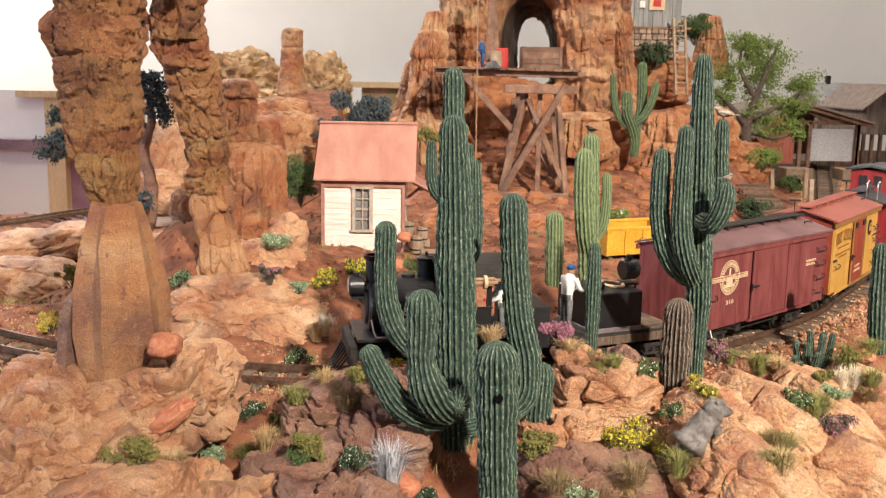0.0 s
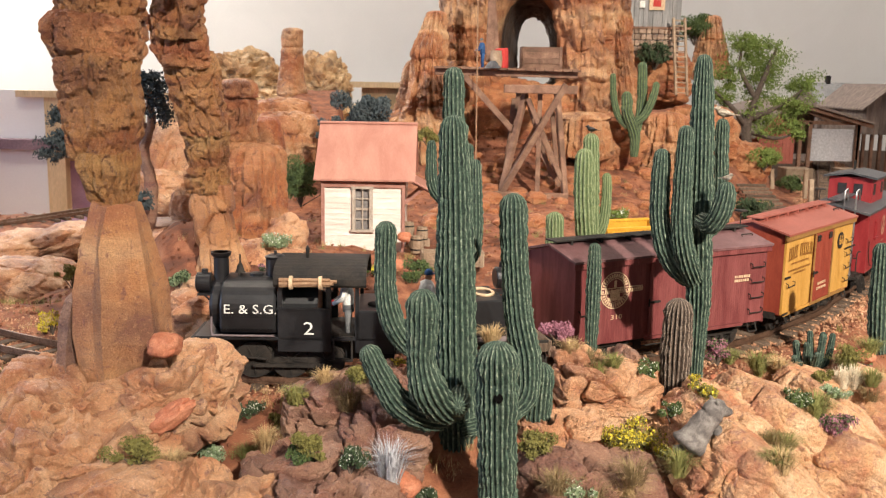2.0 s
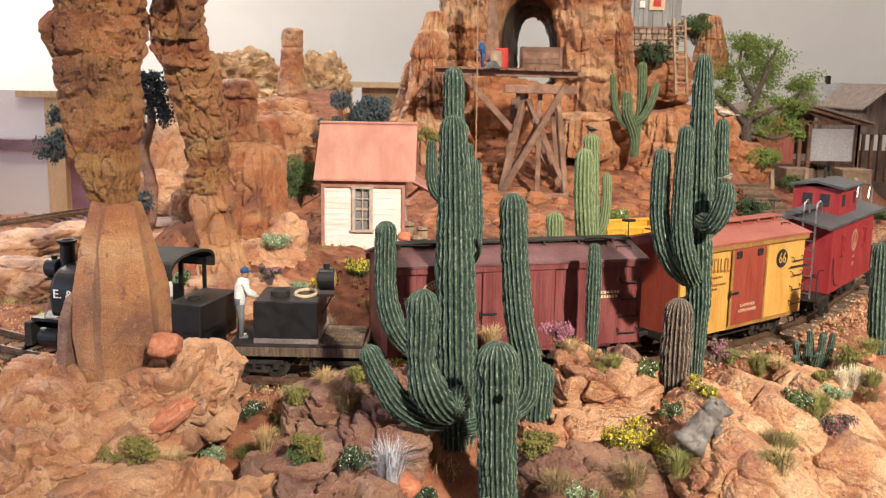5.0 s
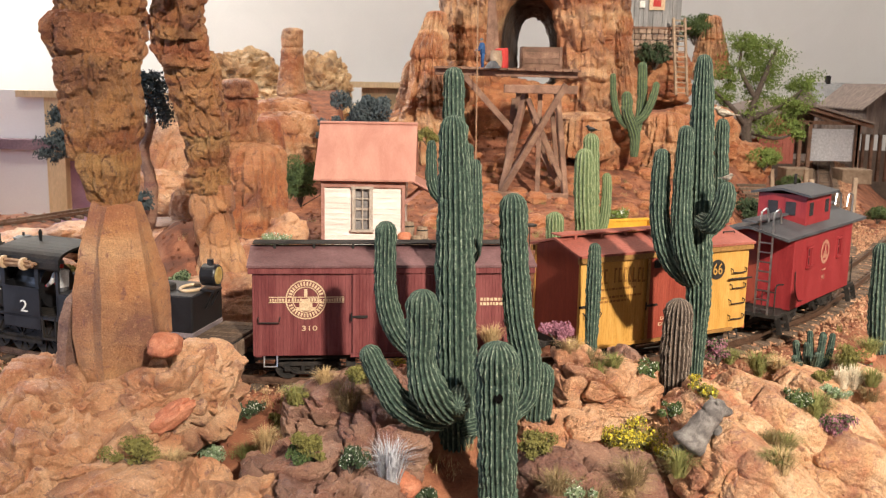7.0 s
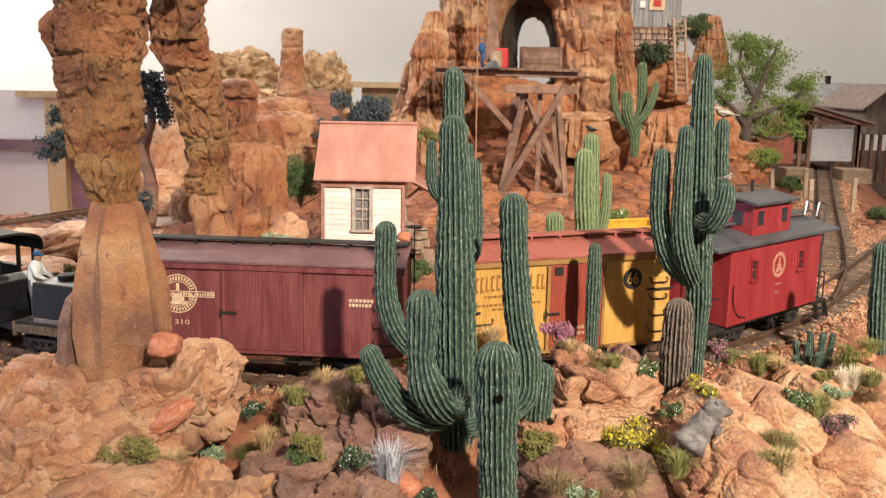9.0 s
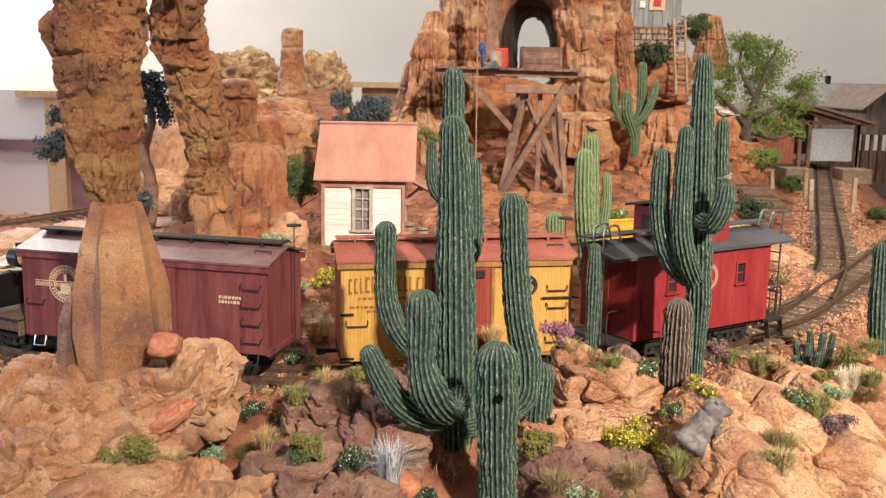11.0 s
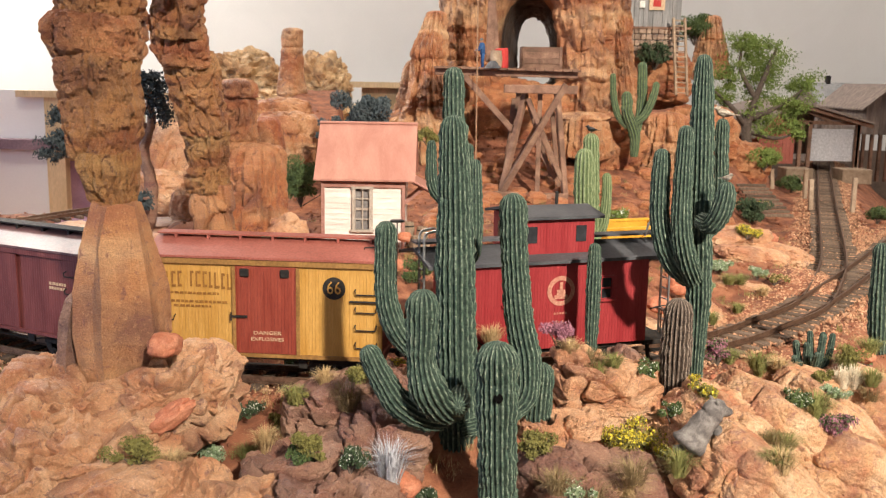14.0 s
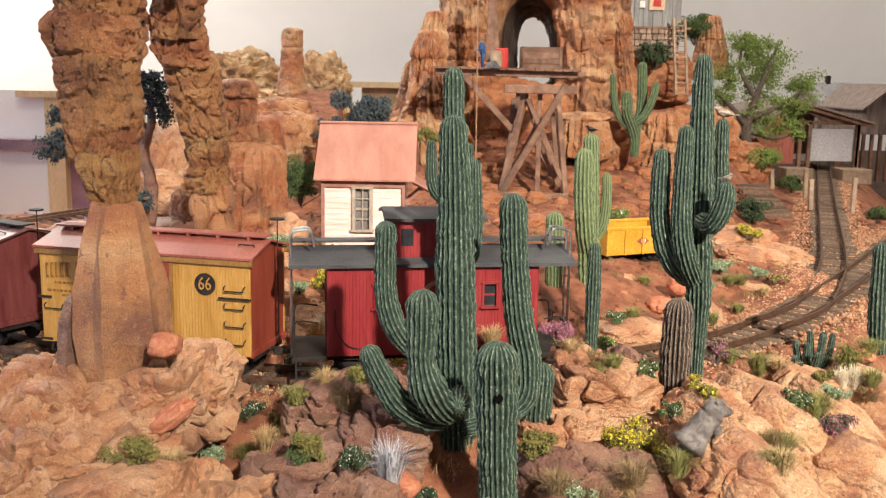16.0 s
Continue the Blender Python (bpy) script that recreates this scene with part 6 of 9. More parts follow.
# ---- boulders of the front hill ----
HILL = (("weathered tan sandstone boulder on the front hill", ROCK_TAN), ("rough red-brown rock on the front hill", ROCK_RED), ("grey-brown weathered boulder on the front hill", ROCK_GREY))
for i, (place, size, kind, turn) in enumerate((
        ((-0.1413, 0.3680, 0.0099), (0.036, 0.030, 0.0150), 0, (0, 6, 10)),
        ((-0.1113, 0.3660, 0.0148), (0.026, 0.028, 0.0190), 0, (0, -12, 0)),
        ((-0.0959, 0.3740, 0.0147), (0.0120, 0.020, 0.0150), 0, (0, 20, 0)),
        ((-0.1509, 0.3520, 0.0084), (0.018, 0.024, 0.0120), 0, (0, 25, 10)),
        ((-0.1435, 0.3300, -0.0019), (0.020, 0.026, 0.0200), 0, (8, 20, 20)),
        ((-0.1274, 0.3240, 0.0043), (0.016, 0.018, 0.0140), 0, (0, 25, -15)),
        ((-0.1231, 0.3480, 0.0070), (0.024, 0.020, 0.0110), 0, (0, -10, 12)),
        ((-0.1520, 0.3200, -0.0086), (0.018, 0.024, 0.0200), 0, (0, 35, 10)),
        ((-0.1108, 0.3100, -0.0042), (0.026, 0.020, 0.0110), 0, (0, -12, 8)),
        ((-0.0840, 0.3060, -0.0039), (0.028, 0.022, 0.0110), 0, (0, 5, 0)),
        ((-0.0381, 0.3720, 0.0068), (0.026, 0.020, 0.0150), 2, (0, -16, 10)),
        ((-0.0194, 0.3520, 0.0005), (0.017, 0.018, 0.0150), 2, (0, 10, 0)),
        ((-0.0528, 0.3380, -0.0047), (0.024, 0.022, 0.0120), 2, (0, -18, 10)),
        ((-0.0356, 0.3180, -0.0065), (0.026, 0.020, 0.0120), 2, (0, 0, 20)),
        ((-0.0082, 0.3850, 0.0052), (0.030, 0.016, 0.0140), 2, (0, 4, 0)),
        ((0.0709, 0.3980, 0.0060), (0.0270, 0.020, 0.0200), 0, (0, 8, 10)),
        ((0.0882, 0.4180, 0.0102), (0.0120, 0.012, 0.0100), 2, (0, 30, 10)),
        ((0.0496, 0.3720, -0.0025), (0.0180, 0.016, 0.0140), 0, (0, -5, 0)),
        ((0.0588, 0.3450, -0.0114), (0.030, 0.022, 0.0110), 2, (0, 6, 10)),
        ((0.1152, 0.3720, -0.0050), (0.020, 0.026, 0.0240), 0, (10, 30, 25)),
        ((0.1347, 0.3780, -0.0045), (0.024, 0.028, 0.0240), 0, (8, 32, 20)),
        ((0.1212, 0.3450, -0.0125), (0.030, 0.026, 0.0200), 0, (10, 35, 20)),
        ((0.1628, 0.3920, -0.0069), (0.026, 0.026, 0.0220), 0, (8, 34, 15)),
        ((0.1680, 0.3720, -0.0189), (0.034, 0.026, 0.0220), 0, (8, 36, 20)),
        ((0.2010, 0.4200, -0.0060), (0.026, 0.026, 0.0180), 0, (5, 25, 15)),
        ((0.1973, 0.4000, -0.0200), (0.026, 0.026, 0.0200), 0, (5, 32, 15)),
        ((0.1673, 0.4200, 0.0043), (0.024, 0.018, 0.0100), 1, (0, 14, 10)))):
    slope = place[0] > 0.10
    outcrop("boulder", place, size, ROCK_SLAB if slope else HILL[kind][1], HILL[kind][0], i + 30, turn, (0.060, 0.028, 0.018) if slope else (0.034, 0.030, 0.0125), 0.0022 if slope else 0.0052, 0.0017 if slope else 0.0052, 7 if i in (0, 1, 4, 15, 19, 20, 21, 22) else 6, (0, 38, 20) if slope else (6, -14, 10), "boulders of the front hill")
boulder("boulder", (-0.1063, 0.3520, 0.0399), (0.0066, 0.0066, 0.0050), ROCK_BLOCK, "rounded red stone lodged at the pillar's foot", seed=70, sub=4, facet=0.1, crack=0.0)
boulder("rock_slab", (-0.1009, 0.3380, 0.0164), (0.0100, 0.0055, 0.0042), ROCK_BLOCK, "fallen red stone slab leaning on the mound", seed=71, turn=(0, -32, 10), sub=4, facet=0.2, crack=0.0)
boulder("boulder", (-0.0121, 0.3220, -0.0018), (0.0060, 0.005, 0.0040), ROCK_BLOCK, "small red stone beside the grass tuft", seed=72, turn=(0, 30, 0), sub=4, crack=0.0)
faceted("rock_spur", [(-0.1502, 0.3660, 0.0150), (-0.1499, 0.3660, 0.0300), (-0.1490, 0.3670, 0.0450), (-0.1476, 0.3680, 0.0530), (-0.1462, 0.3690, 0.0562)], [(0.0046, 0.006), (0.0042, 0.006), (0.0040, 0.0055), (0.0032, 0.005), (0.0018, 0.003)], 6, ROCK_GREY, "slim grey spur at the foot of the arch pillar", 12, category="rock", grain=0.0004)
for i, (place, r) in enumerate((((0.1372, 0.4080, 0.0077), 0.0085), ((0.1466, 0.4120, 0.0079), 0.0062), ((0.1303, 0.4180, 0.0102), 0.0036), ((0.1255, 0.4140, 0.0103), 0.0034), ((0.1353, 0.4220, 0.0071), 0.0044), ((0.2139, 0.4620, 0.0089), 0.0060), ((-0.0665, 0.4280, -0.0029), 0.0040), ((0.1073, 0.4200, 0.0031), 0.0045))):
    boulder("stone", place, (r, r * 0.85, r * 0.62), ROCK_BLOCK, "loose red stone on the front hill", seed=80 + i, sub=4, facet=0.2, crack=0.0, group="loose red stones")


# ---- rocks behind the line ----
BACK = (("rough orange rock bank behind the track", ROCK_TAN), ("pale sunlit rock beside the far track", ROCK_TAN))
for i, (place, size, kind, turn, sub) in enumerate((
        ((-0.1157, 0.5350, -0.0004), (0.052, 0.032, 0.0290), 0, (0, 0, 10), 6),
        ((-0.0893, 0.5150, -0.0028), (0.024, 0.018, 0.0120), 0, (0, 20, 0), 6),
        ((-0.1443, 0.5300, -0.0080), (0.024, 0.020, 0.0160), 0, (0, -10, 0), 6),
        ((-0.1032, 0.6100, 0.0354), (0.0150, 0.016, 0.0200), 0, (0, 10, 0), 5),
        ((-0.1142, 0.5800, 0.0224), (0.030, 0.02, 0.0200), 0, (0, 10, 0), 6),
        ((-0.1858, 0.6400, 0.0287), (0.016, 0.02, 0.0110), 0, (0, 0, 0), 5),
        ((-0.1857, 0.6700, 0.0481), (0.0100, 0.012, 0.0150), 0, (0, 0, 0), 5),
        ((-0.3096, 0.7000, -0.0231), (0.045, 0.05, 0.026), 1, (0, 14, 0), 6),
        ((-0.3221, 0.8000, -0.0015), (0.040, 0.04, 0.018), 1, (0, -14, 0), 5),
        ((-0.3620, 0.7800, -0.0084), (0.040, 0.04, 0.020), 1, (0, 0, 0), 5),
        ((-0.2617, 0.9000, 0.0534), (0.030, 0.03, 0.050), 1, (0, 15, 0), 6),
        ((-0.2555, 0.8500, 0.0377), (0.030, 0.03, 0.020), 1, (0, 15, 0), 5),
        ((0.1136, 0.5450, -0.0038), (0.024, 0.020, 0.0090), 1, (0, 0, 20), 5),
        ((0.1539, 0.6000, -0.0067), (0.030, 0.030, 0.0110), 1, (0, -8, 20), 5),
        ((0.2150, 0.6800, -0.0108), (0.034, 0.030, 0.0140), 1, (0, 6, 30), 6),
        ((0.2523, 0.7600, -0.0026), (0.036, 0.030, 0.0170), 1, (0, 8, 30), 6),
        ((0.2451, 0.8000, 0.0041), (0.040, 0.030, 0.0200), 1, (0, -4, 20), 6),
        ((0.2868, 0.8000, -0.0025), (0.026, 0.030, 0.0120), 1, (0, 10, 40), 5),
        ((0.1081, 0.6400, 0.0064), (0.030, 0.020, 0.0110), 1, (0, 0, 0), 5),
        ((0.0556, 0.6200, 0.0097), (0.034, 0.020, 0.0090), 1, (0, 0, 0), 5))):
    boulder("boulder", place, size, BACK[kind][1], BACK[kind][0], seed=i + 120, turn=turn, sub=sub, group="rocks behind the track", grain=1.5)
for i, (place, r) in enumerate((((0.1570, 0.6100, 0.0119), 0.0100), ((0.1383, 0.5900, 0.0030), 0.0085), ((0.1130, 0.5700, 0.0002), 0.0080), ((0.1146, 0.6000, 0.0058), 0.0070), ((0.1316, 0.6200, 0.0034), 0.0060), ((0.2966, 0.8600, 0.0023), 0.0110), ((0.2603, 0.8000, -0.0054), 0.0100), ((0.2456, 0.8000, -0.0032), 0.0060), ((0.2567, 0.7600, -0.0120), 0.0060), ((-0.0277, 0.6600, 0.0322), 0.0050), ((-0.0816, 0.6000, 0.0227), 0.0060), ((-0.0761, 0.6000, 0.0153), 0.0045), ((-0.0305, 0.6000, 0.0236), 0.0060), ((0.3030, 0.8400, -0.0019), 0.0070))):
    boulder("stone", place, (r, r * 0.85, r * 0.72), ROCK_BLOCK, "loose pinkish red stone behind the track", seed=150 + i, sub=4, facet=0.2, crack=0.0, group="loose stones behind the track")
rock("rock_cliff", [(-0.1261, 0.6300, 0.0042), (-0.1254, 0.6300, 0.0431), (-0.1269, 0.6400, 0.0725), (-0.1285, 0.6500, 0.0967)], [(0.026, 0.03), (0.0215, 0.03), (0.0200, 0.028), (0.0175, 0.02)], ROCK_RED, "red fluted cliff block behind the arch", seed=41, n=110, strata=0.05, layers=0.03, flute=0.12, facet=0.10, grain=50, category="cliff")
rock("rock_cliff", [(-0.1414, 0.6600, 0.0781), (-0.1409, 0.6600, 0.1055), (-0.1421, 0.6600, 0.1210), (-0.1433, 0.6600, 0.1402)], [(0.0130, 0.02), (0.0115, 0.02), (0.0140, 0.02), (0.0120, 0.018)], ROCK_RED, "square-topped red rock tower behind the arch", seed=42, n=80, strata=0.16, layers=0.022, facet=0.15, grain=55, category="cliff")
rock("rock_cliff", [(-0.1303, 0.7000, 0.0745), (-0.1300, 0.7000, 0.0954), (-0.1318, 0.7000, 0.1127)], [(0.0130, 0.02), (0.0120, 0.02), (0.0100, 0.016)], ROCK_RED, "low orange rock block behind the arch", seed=43, n=70, strata=0.12, layers=0.02, facet=0.15, grain=50, category="cliff")
boulder("rock_slab", (-0.1972, 0.6600, 0.0392), (0.024, 0.02, 0.0030), ROCK_GREY, "flat grey stone slab over a dark hollow", seed=181, sub=4, crack=0.0)
rock("rock_spire", [(-0.2306, 1.4500, 0.0369), (-0.2317, 1.4500, 0.0966), (-0.2328, 1.4500, 0.1555), (-0.2314, 1.4500, 0.2135)], [(0.030, 0.03), (0.022, 0.03), (0.0165, 0.02), (0.0150, 0.018)], ROCK_CLIFF, "slender orange rock spire in the distance", seed=51, n=70, strata=0.14, layers=0.04, facet=0.1, grain=26, category="rock")
rock("rock_spire", [(-0.2101, 1.4000, 0.0407), (-0.2098, 1.4000, 0.0779), (-0.2113, 1.4000, 0.1025)], [(0.040, 0.03), (0.034, 0.03), (0.032, 0.03)], ROCK_CLIFF, "fluted rock base under a far spire", seed=52, n=90, flute=0.16, facet=0.06, grain=26, strata=0.05, layers=0.03, category="rock")
for i, (place, size) in enumerate((((-0.4119, 1.9500, 0.1356), (0.080, 0.05, 0.060)), ((-0.2515, 1.9500, 0.1272), (0.060, 0.05, 0.065)), ((-0.3480, 1.8500, 0.0884), (0.090, 0.05, 0.030)), ((-0.2344, 2.0000, 0.1504), (0.030, 0.04, 0.030)), ((-0.4134, 1.8000, 0.0727), (0.10, 0.05, 0.035)), ((-0.2053, 1.7500, 0.0679), (0.12, 0.06, 0.030)), ((-0.2066, 1.3000, 0.0555), (0.10, 0.05, 0.025)))):
    boulder("far_rock", place, size, ROCK_FAR_LIT, "pale layered canyon rock in the distance, with lamp light painted in", seed=190 + i, sub=5, facet=0.3, crack=0.2, grain=2.6, group="far canyon rocks")

outcrop("far_rock", (-0.1555, 0.95, 0.0789), (0.03, 0.03, 0.03), ROCK_CLIFF, "orange terrace rock beside the house", 512, (0, 0, 10), (0.040, 0.030, 0.016), 0.004, 0.005, 5, (0, 4, 0), "far canyon rocks")
outcrop("far_rock", (-0.1494, 1.05, 0.0726), (0.034, 0.03, 0.022), ROCK_CLIFF, "orange terrace rock beside the house", 548, (0, 0, 10), (0.040, 0.030, 0.016), 0.004, 0.005, 5, (0, 4, 0), "far canyon rocks")
outcrop("far_rock", (-0.2047, 1.2, 0.0867), (0.04, 0.03, 0.03), ROCK_CLIFF, "orange terrace rock beside the house", 500, (0, 0, 10), (0.040, 0.030, 0.016), 0.004, 0.005, 5, (0, 4, 0), "far canyon rocks")
# ---- the mine mountain ----
for i, (sp, rr, lay, fl) in enumerate((
        ([(-0.0579, 1.1200, 0.0364), (-0.0455, 1.1300, 0.0827), (-0.0360, 1.1400, 0.1058)], [(0.060, 0.05), (0.042, 0.05), (0.030, 0.04)], 0.03, 0.20),
        ([(-0.0106, 1.1000, 0.0194), (-0.0171, 1.1100, 0.0875), (-0.0191, 1.1200, 0.1230), (-0.0188, 1.1300, 0.1750), (-0.0130, 1.1400, 0.2207)], [(0.060, 0.05), (0.042, 0.05), (0.026, 0.05), (0.021, 0.04), (0.012, 0.02)], 0.05, 0.16),
        ([(0.0323, 1.2200, -0.0006), (0.0303, 1.2200, 0.0865), (0.0301, 1.2200, 0.1575), (0.0257, 1.2200, 0.2269), (0.0310, 1.2400, 0.3249)], [(0.065, 0.06), (0.052, 0.06), (0.042, 0.06), (0.036, 0.06), (0.035, 0.05)], 0.06, 0.10),
        ([(-0.0364, 1.1600, 0.0813), (-0.0323, 1.1600, 0.1356), (-0.0309, 1.1700, 0.1659)], [(0.034, 0.04), (0.024, 0.03), (0.017, 0.03)], 0.04, 0.18),
        ([(0.1896, 1.2000, 0.0119), (0.1860, 1.2000, 0.0903), (0.1772, 1.2000, 0.1599), (0.1741, 1.2100, 0.2289), (0.1643, 1.2200, 0.3243)], [(0.070, 0.06), (0.048, 0.06), (0.036, 0.06), (0.042, 0.06), (0.045, 0.05)], 0.06, 0.12),
        ([(0.2191, 1.2200, 0.0684), (0.2140, 1.2200, 0.1397), (0.2069, 1.2300, 0.2030), (0.2009, 1.2400, 0.2869)], [(0.040, 0.05), (0.030, 0.05), (0.026, 0.05), (0.026, 0.05)], 0.05, 0.12),
        ([(0.1563, 1.0800, 0.0570), (0.1559, 1.0800, 0.0953), (0.1568, 1.0900, 0.1077)], [(0.040, 0.03), (0.032, 0.03), (0.030, 0.03)], 0.03, 0.22),
        ([(0.2684, 1.1400, 0.0269), (0.2652, 1.1400, 0.0811), (0.2659, 1.1500, 0.1076)], [(0.050, 0.05), (0.032, 0.04), (0.028, 0.03)], 0.03, 0.22),
        ([(0.2275, 1.2000, 0.1121), (0.2190, 1.2000, 0.1676), (0.2134, 1.2000, 0.1949)], [(0.022, 0.02), (0.012, 0.02), (0.008, 0.015)], 0.03, 0.14),
        ([(0.3738, 1.3600, 0.1497), (0.3706, 1.3600, 0.1964), (0.3679, 1.3600, 0.2365)], [(0.030, 0.03), (0.022, 0.03), (0.013, 0.02)], 0.03, 0.12))):
    rock("rock_cliff", sp, rr, ROCK_CLIFF, "layered orange cliff of the mine mountain", seed=200 + i, n=110, per=8, strata=0.10, layers=lay, flute=fl, facet=0.10, grain=34, category="cliff", group="cliffs of the mine mountain")
# Tunnel lining in near-black browns, far darker than the cliff rock.
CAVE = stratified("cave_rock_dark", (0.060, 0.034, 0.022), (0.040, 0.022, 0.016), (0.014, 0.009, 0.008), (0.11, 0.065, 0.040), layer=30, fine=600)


def mine_mouth():
    """The rock face round an arched mine mouth, and the dark tunnel that narrows to its far end."""
    top = empty("mine_mouth", pose(0, 0, 0), "arched dark mine tunnel through the orange rock", "mine")
    n = 96

    def arched(a, half, rise, foot):
        x, z = math.cos(a), math.sin(a)
        return (half * math.copysign(abs(x) ** 0.72, x), rise * abs(z) ** 0.85 if z > 0 else -foot * abs(z) ** 0.6)
    for nm, mat, steps in (("rock_face", ROCK_CLIFF, [(1.262, 2.05, 0.1045), (1.236, 1.80, 0.1045), (1.222, 1.58, 0.1045), (1.216, 1.38, 0.1045), (1.216, 1.20, 0.1045), (1.222, 1.06, 0.1045), (1.236, 0.99, 0.1050)]),
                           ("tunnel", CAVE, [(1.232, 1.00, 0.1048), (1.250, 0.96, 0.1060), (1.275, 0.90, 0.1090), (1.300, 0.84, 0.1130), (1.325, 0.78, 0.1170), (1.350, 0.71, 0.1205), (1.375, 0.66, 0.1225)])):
        path = spline([Vector(q) for q in steps], 7)
        verts, faces = [], []
        for q in path:
            for k in range(n):
                dx, dz = arched(2 * math.pi * k / n, 0.0375 * q.y, 0.088 * (q.y if nm == "rock_face" else 0.45 + 0.55 * q.y), 0.034 * q.y)
                w = Vector((q.z + dx, q.x, 0.158 + dz))
                vd, cell = noise.voronoi(w * 42)
                g = 0.0050 * noise.noise(cell[0] * 6.1) + 0.0045 * fbm(w * 30, 4) - 0.003 * math.exp(-((vd[1] - vd[0]) / 0.06) ** 2)
                out = Vector((dx, 0, dz)).normalized()
                verts.append(tuple(w + (out * g * 0.6 + Vector((0, -g * 1.4 if nm == "rock_face" else 0, 0)))))
        for j in range(len(path) - 1):
            for k in range(n):
                a, b = j * n + k, j * n + (k + 1) % n
                faces.append((a, a + n, b + n, b))
        me = bpy.data.meshes.new(nm)
        me.from_pydata(verts, [], faces)
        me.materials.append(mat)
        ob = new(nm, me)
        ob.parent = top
        tagged(ob, "near-black brown rock lining" if nm == "tunnel" else "")
    return top


mine_mouth()
for i, (place, size) in enumerate((((0.0795, 1.2000, 0.0884), (0.060, 0.05, 0.060)), ((0.1402, 1.2000, 0.0824), (0.060, 0.05, 0.060)), ((0.1881, 1.1200, 0.0676), (0.05, 0.04, 0.04)), ((0.2649, 1.2000, 0.0776), (0.06, 0.05, 0.03)), ((0.2557, 1.2800, 0.1475), (0.07, 0.05, 0.04)), ((0.3844, 1.2800, 0.0295), (0.055, 0.06, 0.045)), ((0.3256, 1.2400, 0.0691), (0.06, 0.05, 0.05)))):
    boulder("rock_mass", place, size, ROCK_RED, "rough orange rock mass below the mine opening" if i < 2 else "red talus rock of the mine slope", seed=230 + i, sub=5, grain=2.0, group="rock masses of the mine mountain")
rnd = random.Random(77)
for i in range(120):
    x, y = rnd.uniform(-0.01, 0.30), rnd.uniform(0.80, 1.10)
    r = rnd.uniform(0.005, 0.013)
    boulder("talus_stone", (x, y, ground_z(x, y) + r * 0.2), (r, r, r * 0.7), ROCK_RED, "broken red talus stone below the mine", seed=260 + i, sub=3, facet=0.25, crack=0.0, group="talus stones")

# ---- section house ----
ROOF_TIN = varied("rusty_red_tin", (0.37, 0.16, 0.12), (0.47, 0.235, 0.178), rough=0.6, scale=18, fine=500, stretch=(3, 1, 1), grainy=0.05, bump=0.1)
CLAP = varied("weathered_white_boards", (0.66, 0.57, 0.51), (0.80, 0.73, 0.67), (0.72, 0.61, 0.55), rough=0.75, scale=60, fine=900, stretch=(1, 1, 5), by_piece=0.06, grainy=0.07, bump=0.2)
TRIM = varied("faded_red_trim", (0.28, 0.13, 0.10), (0.38, 0.20, 0.16), rough=0.75, scale=80, fine=900)
FRAME = varied("weathered_frame", (0.34, 0.28, 0.23), (0.46, 0.40, 0.34), rough=0.8, scale=120, fine=900)
PANE = varied("dusty_pane", (0.16, 0.15, 0.15), (0.24, 0.22, 0.21), rough=0.25, scale=100, fine=600, bump=0, spec=0.5)
TIMBER = varied("weathered_timber", (0.13, 0.075, 0.05), (0.27, 0.165, 0.11), (0.20, 0.11, 0.075), rough=0.85, scale=60, fine=900, stretch=(1, 1, 1), by_piece=0.25)
PLANKS = varied("dusty_planks", (0.22, 0.15, 0.10), (0.36, 0.27, 0.19), rough=0.85, scale=70, fine=900, by_piece=0.2)


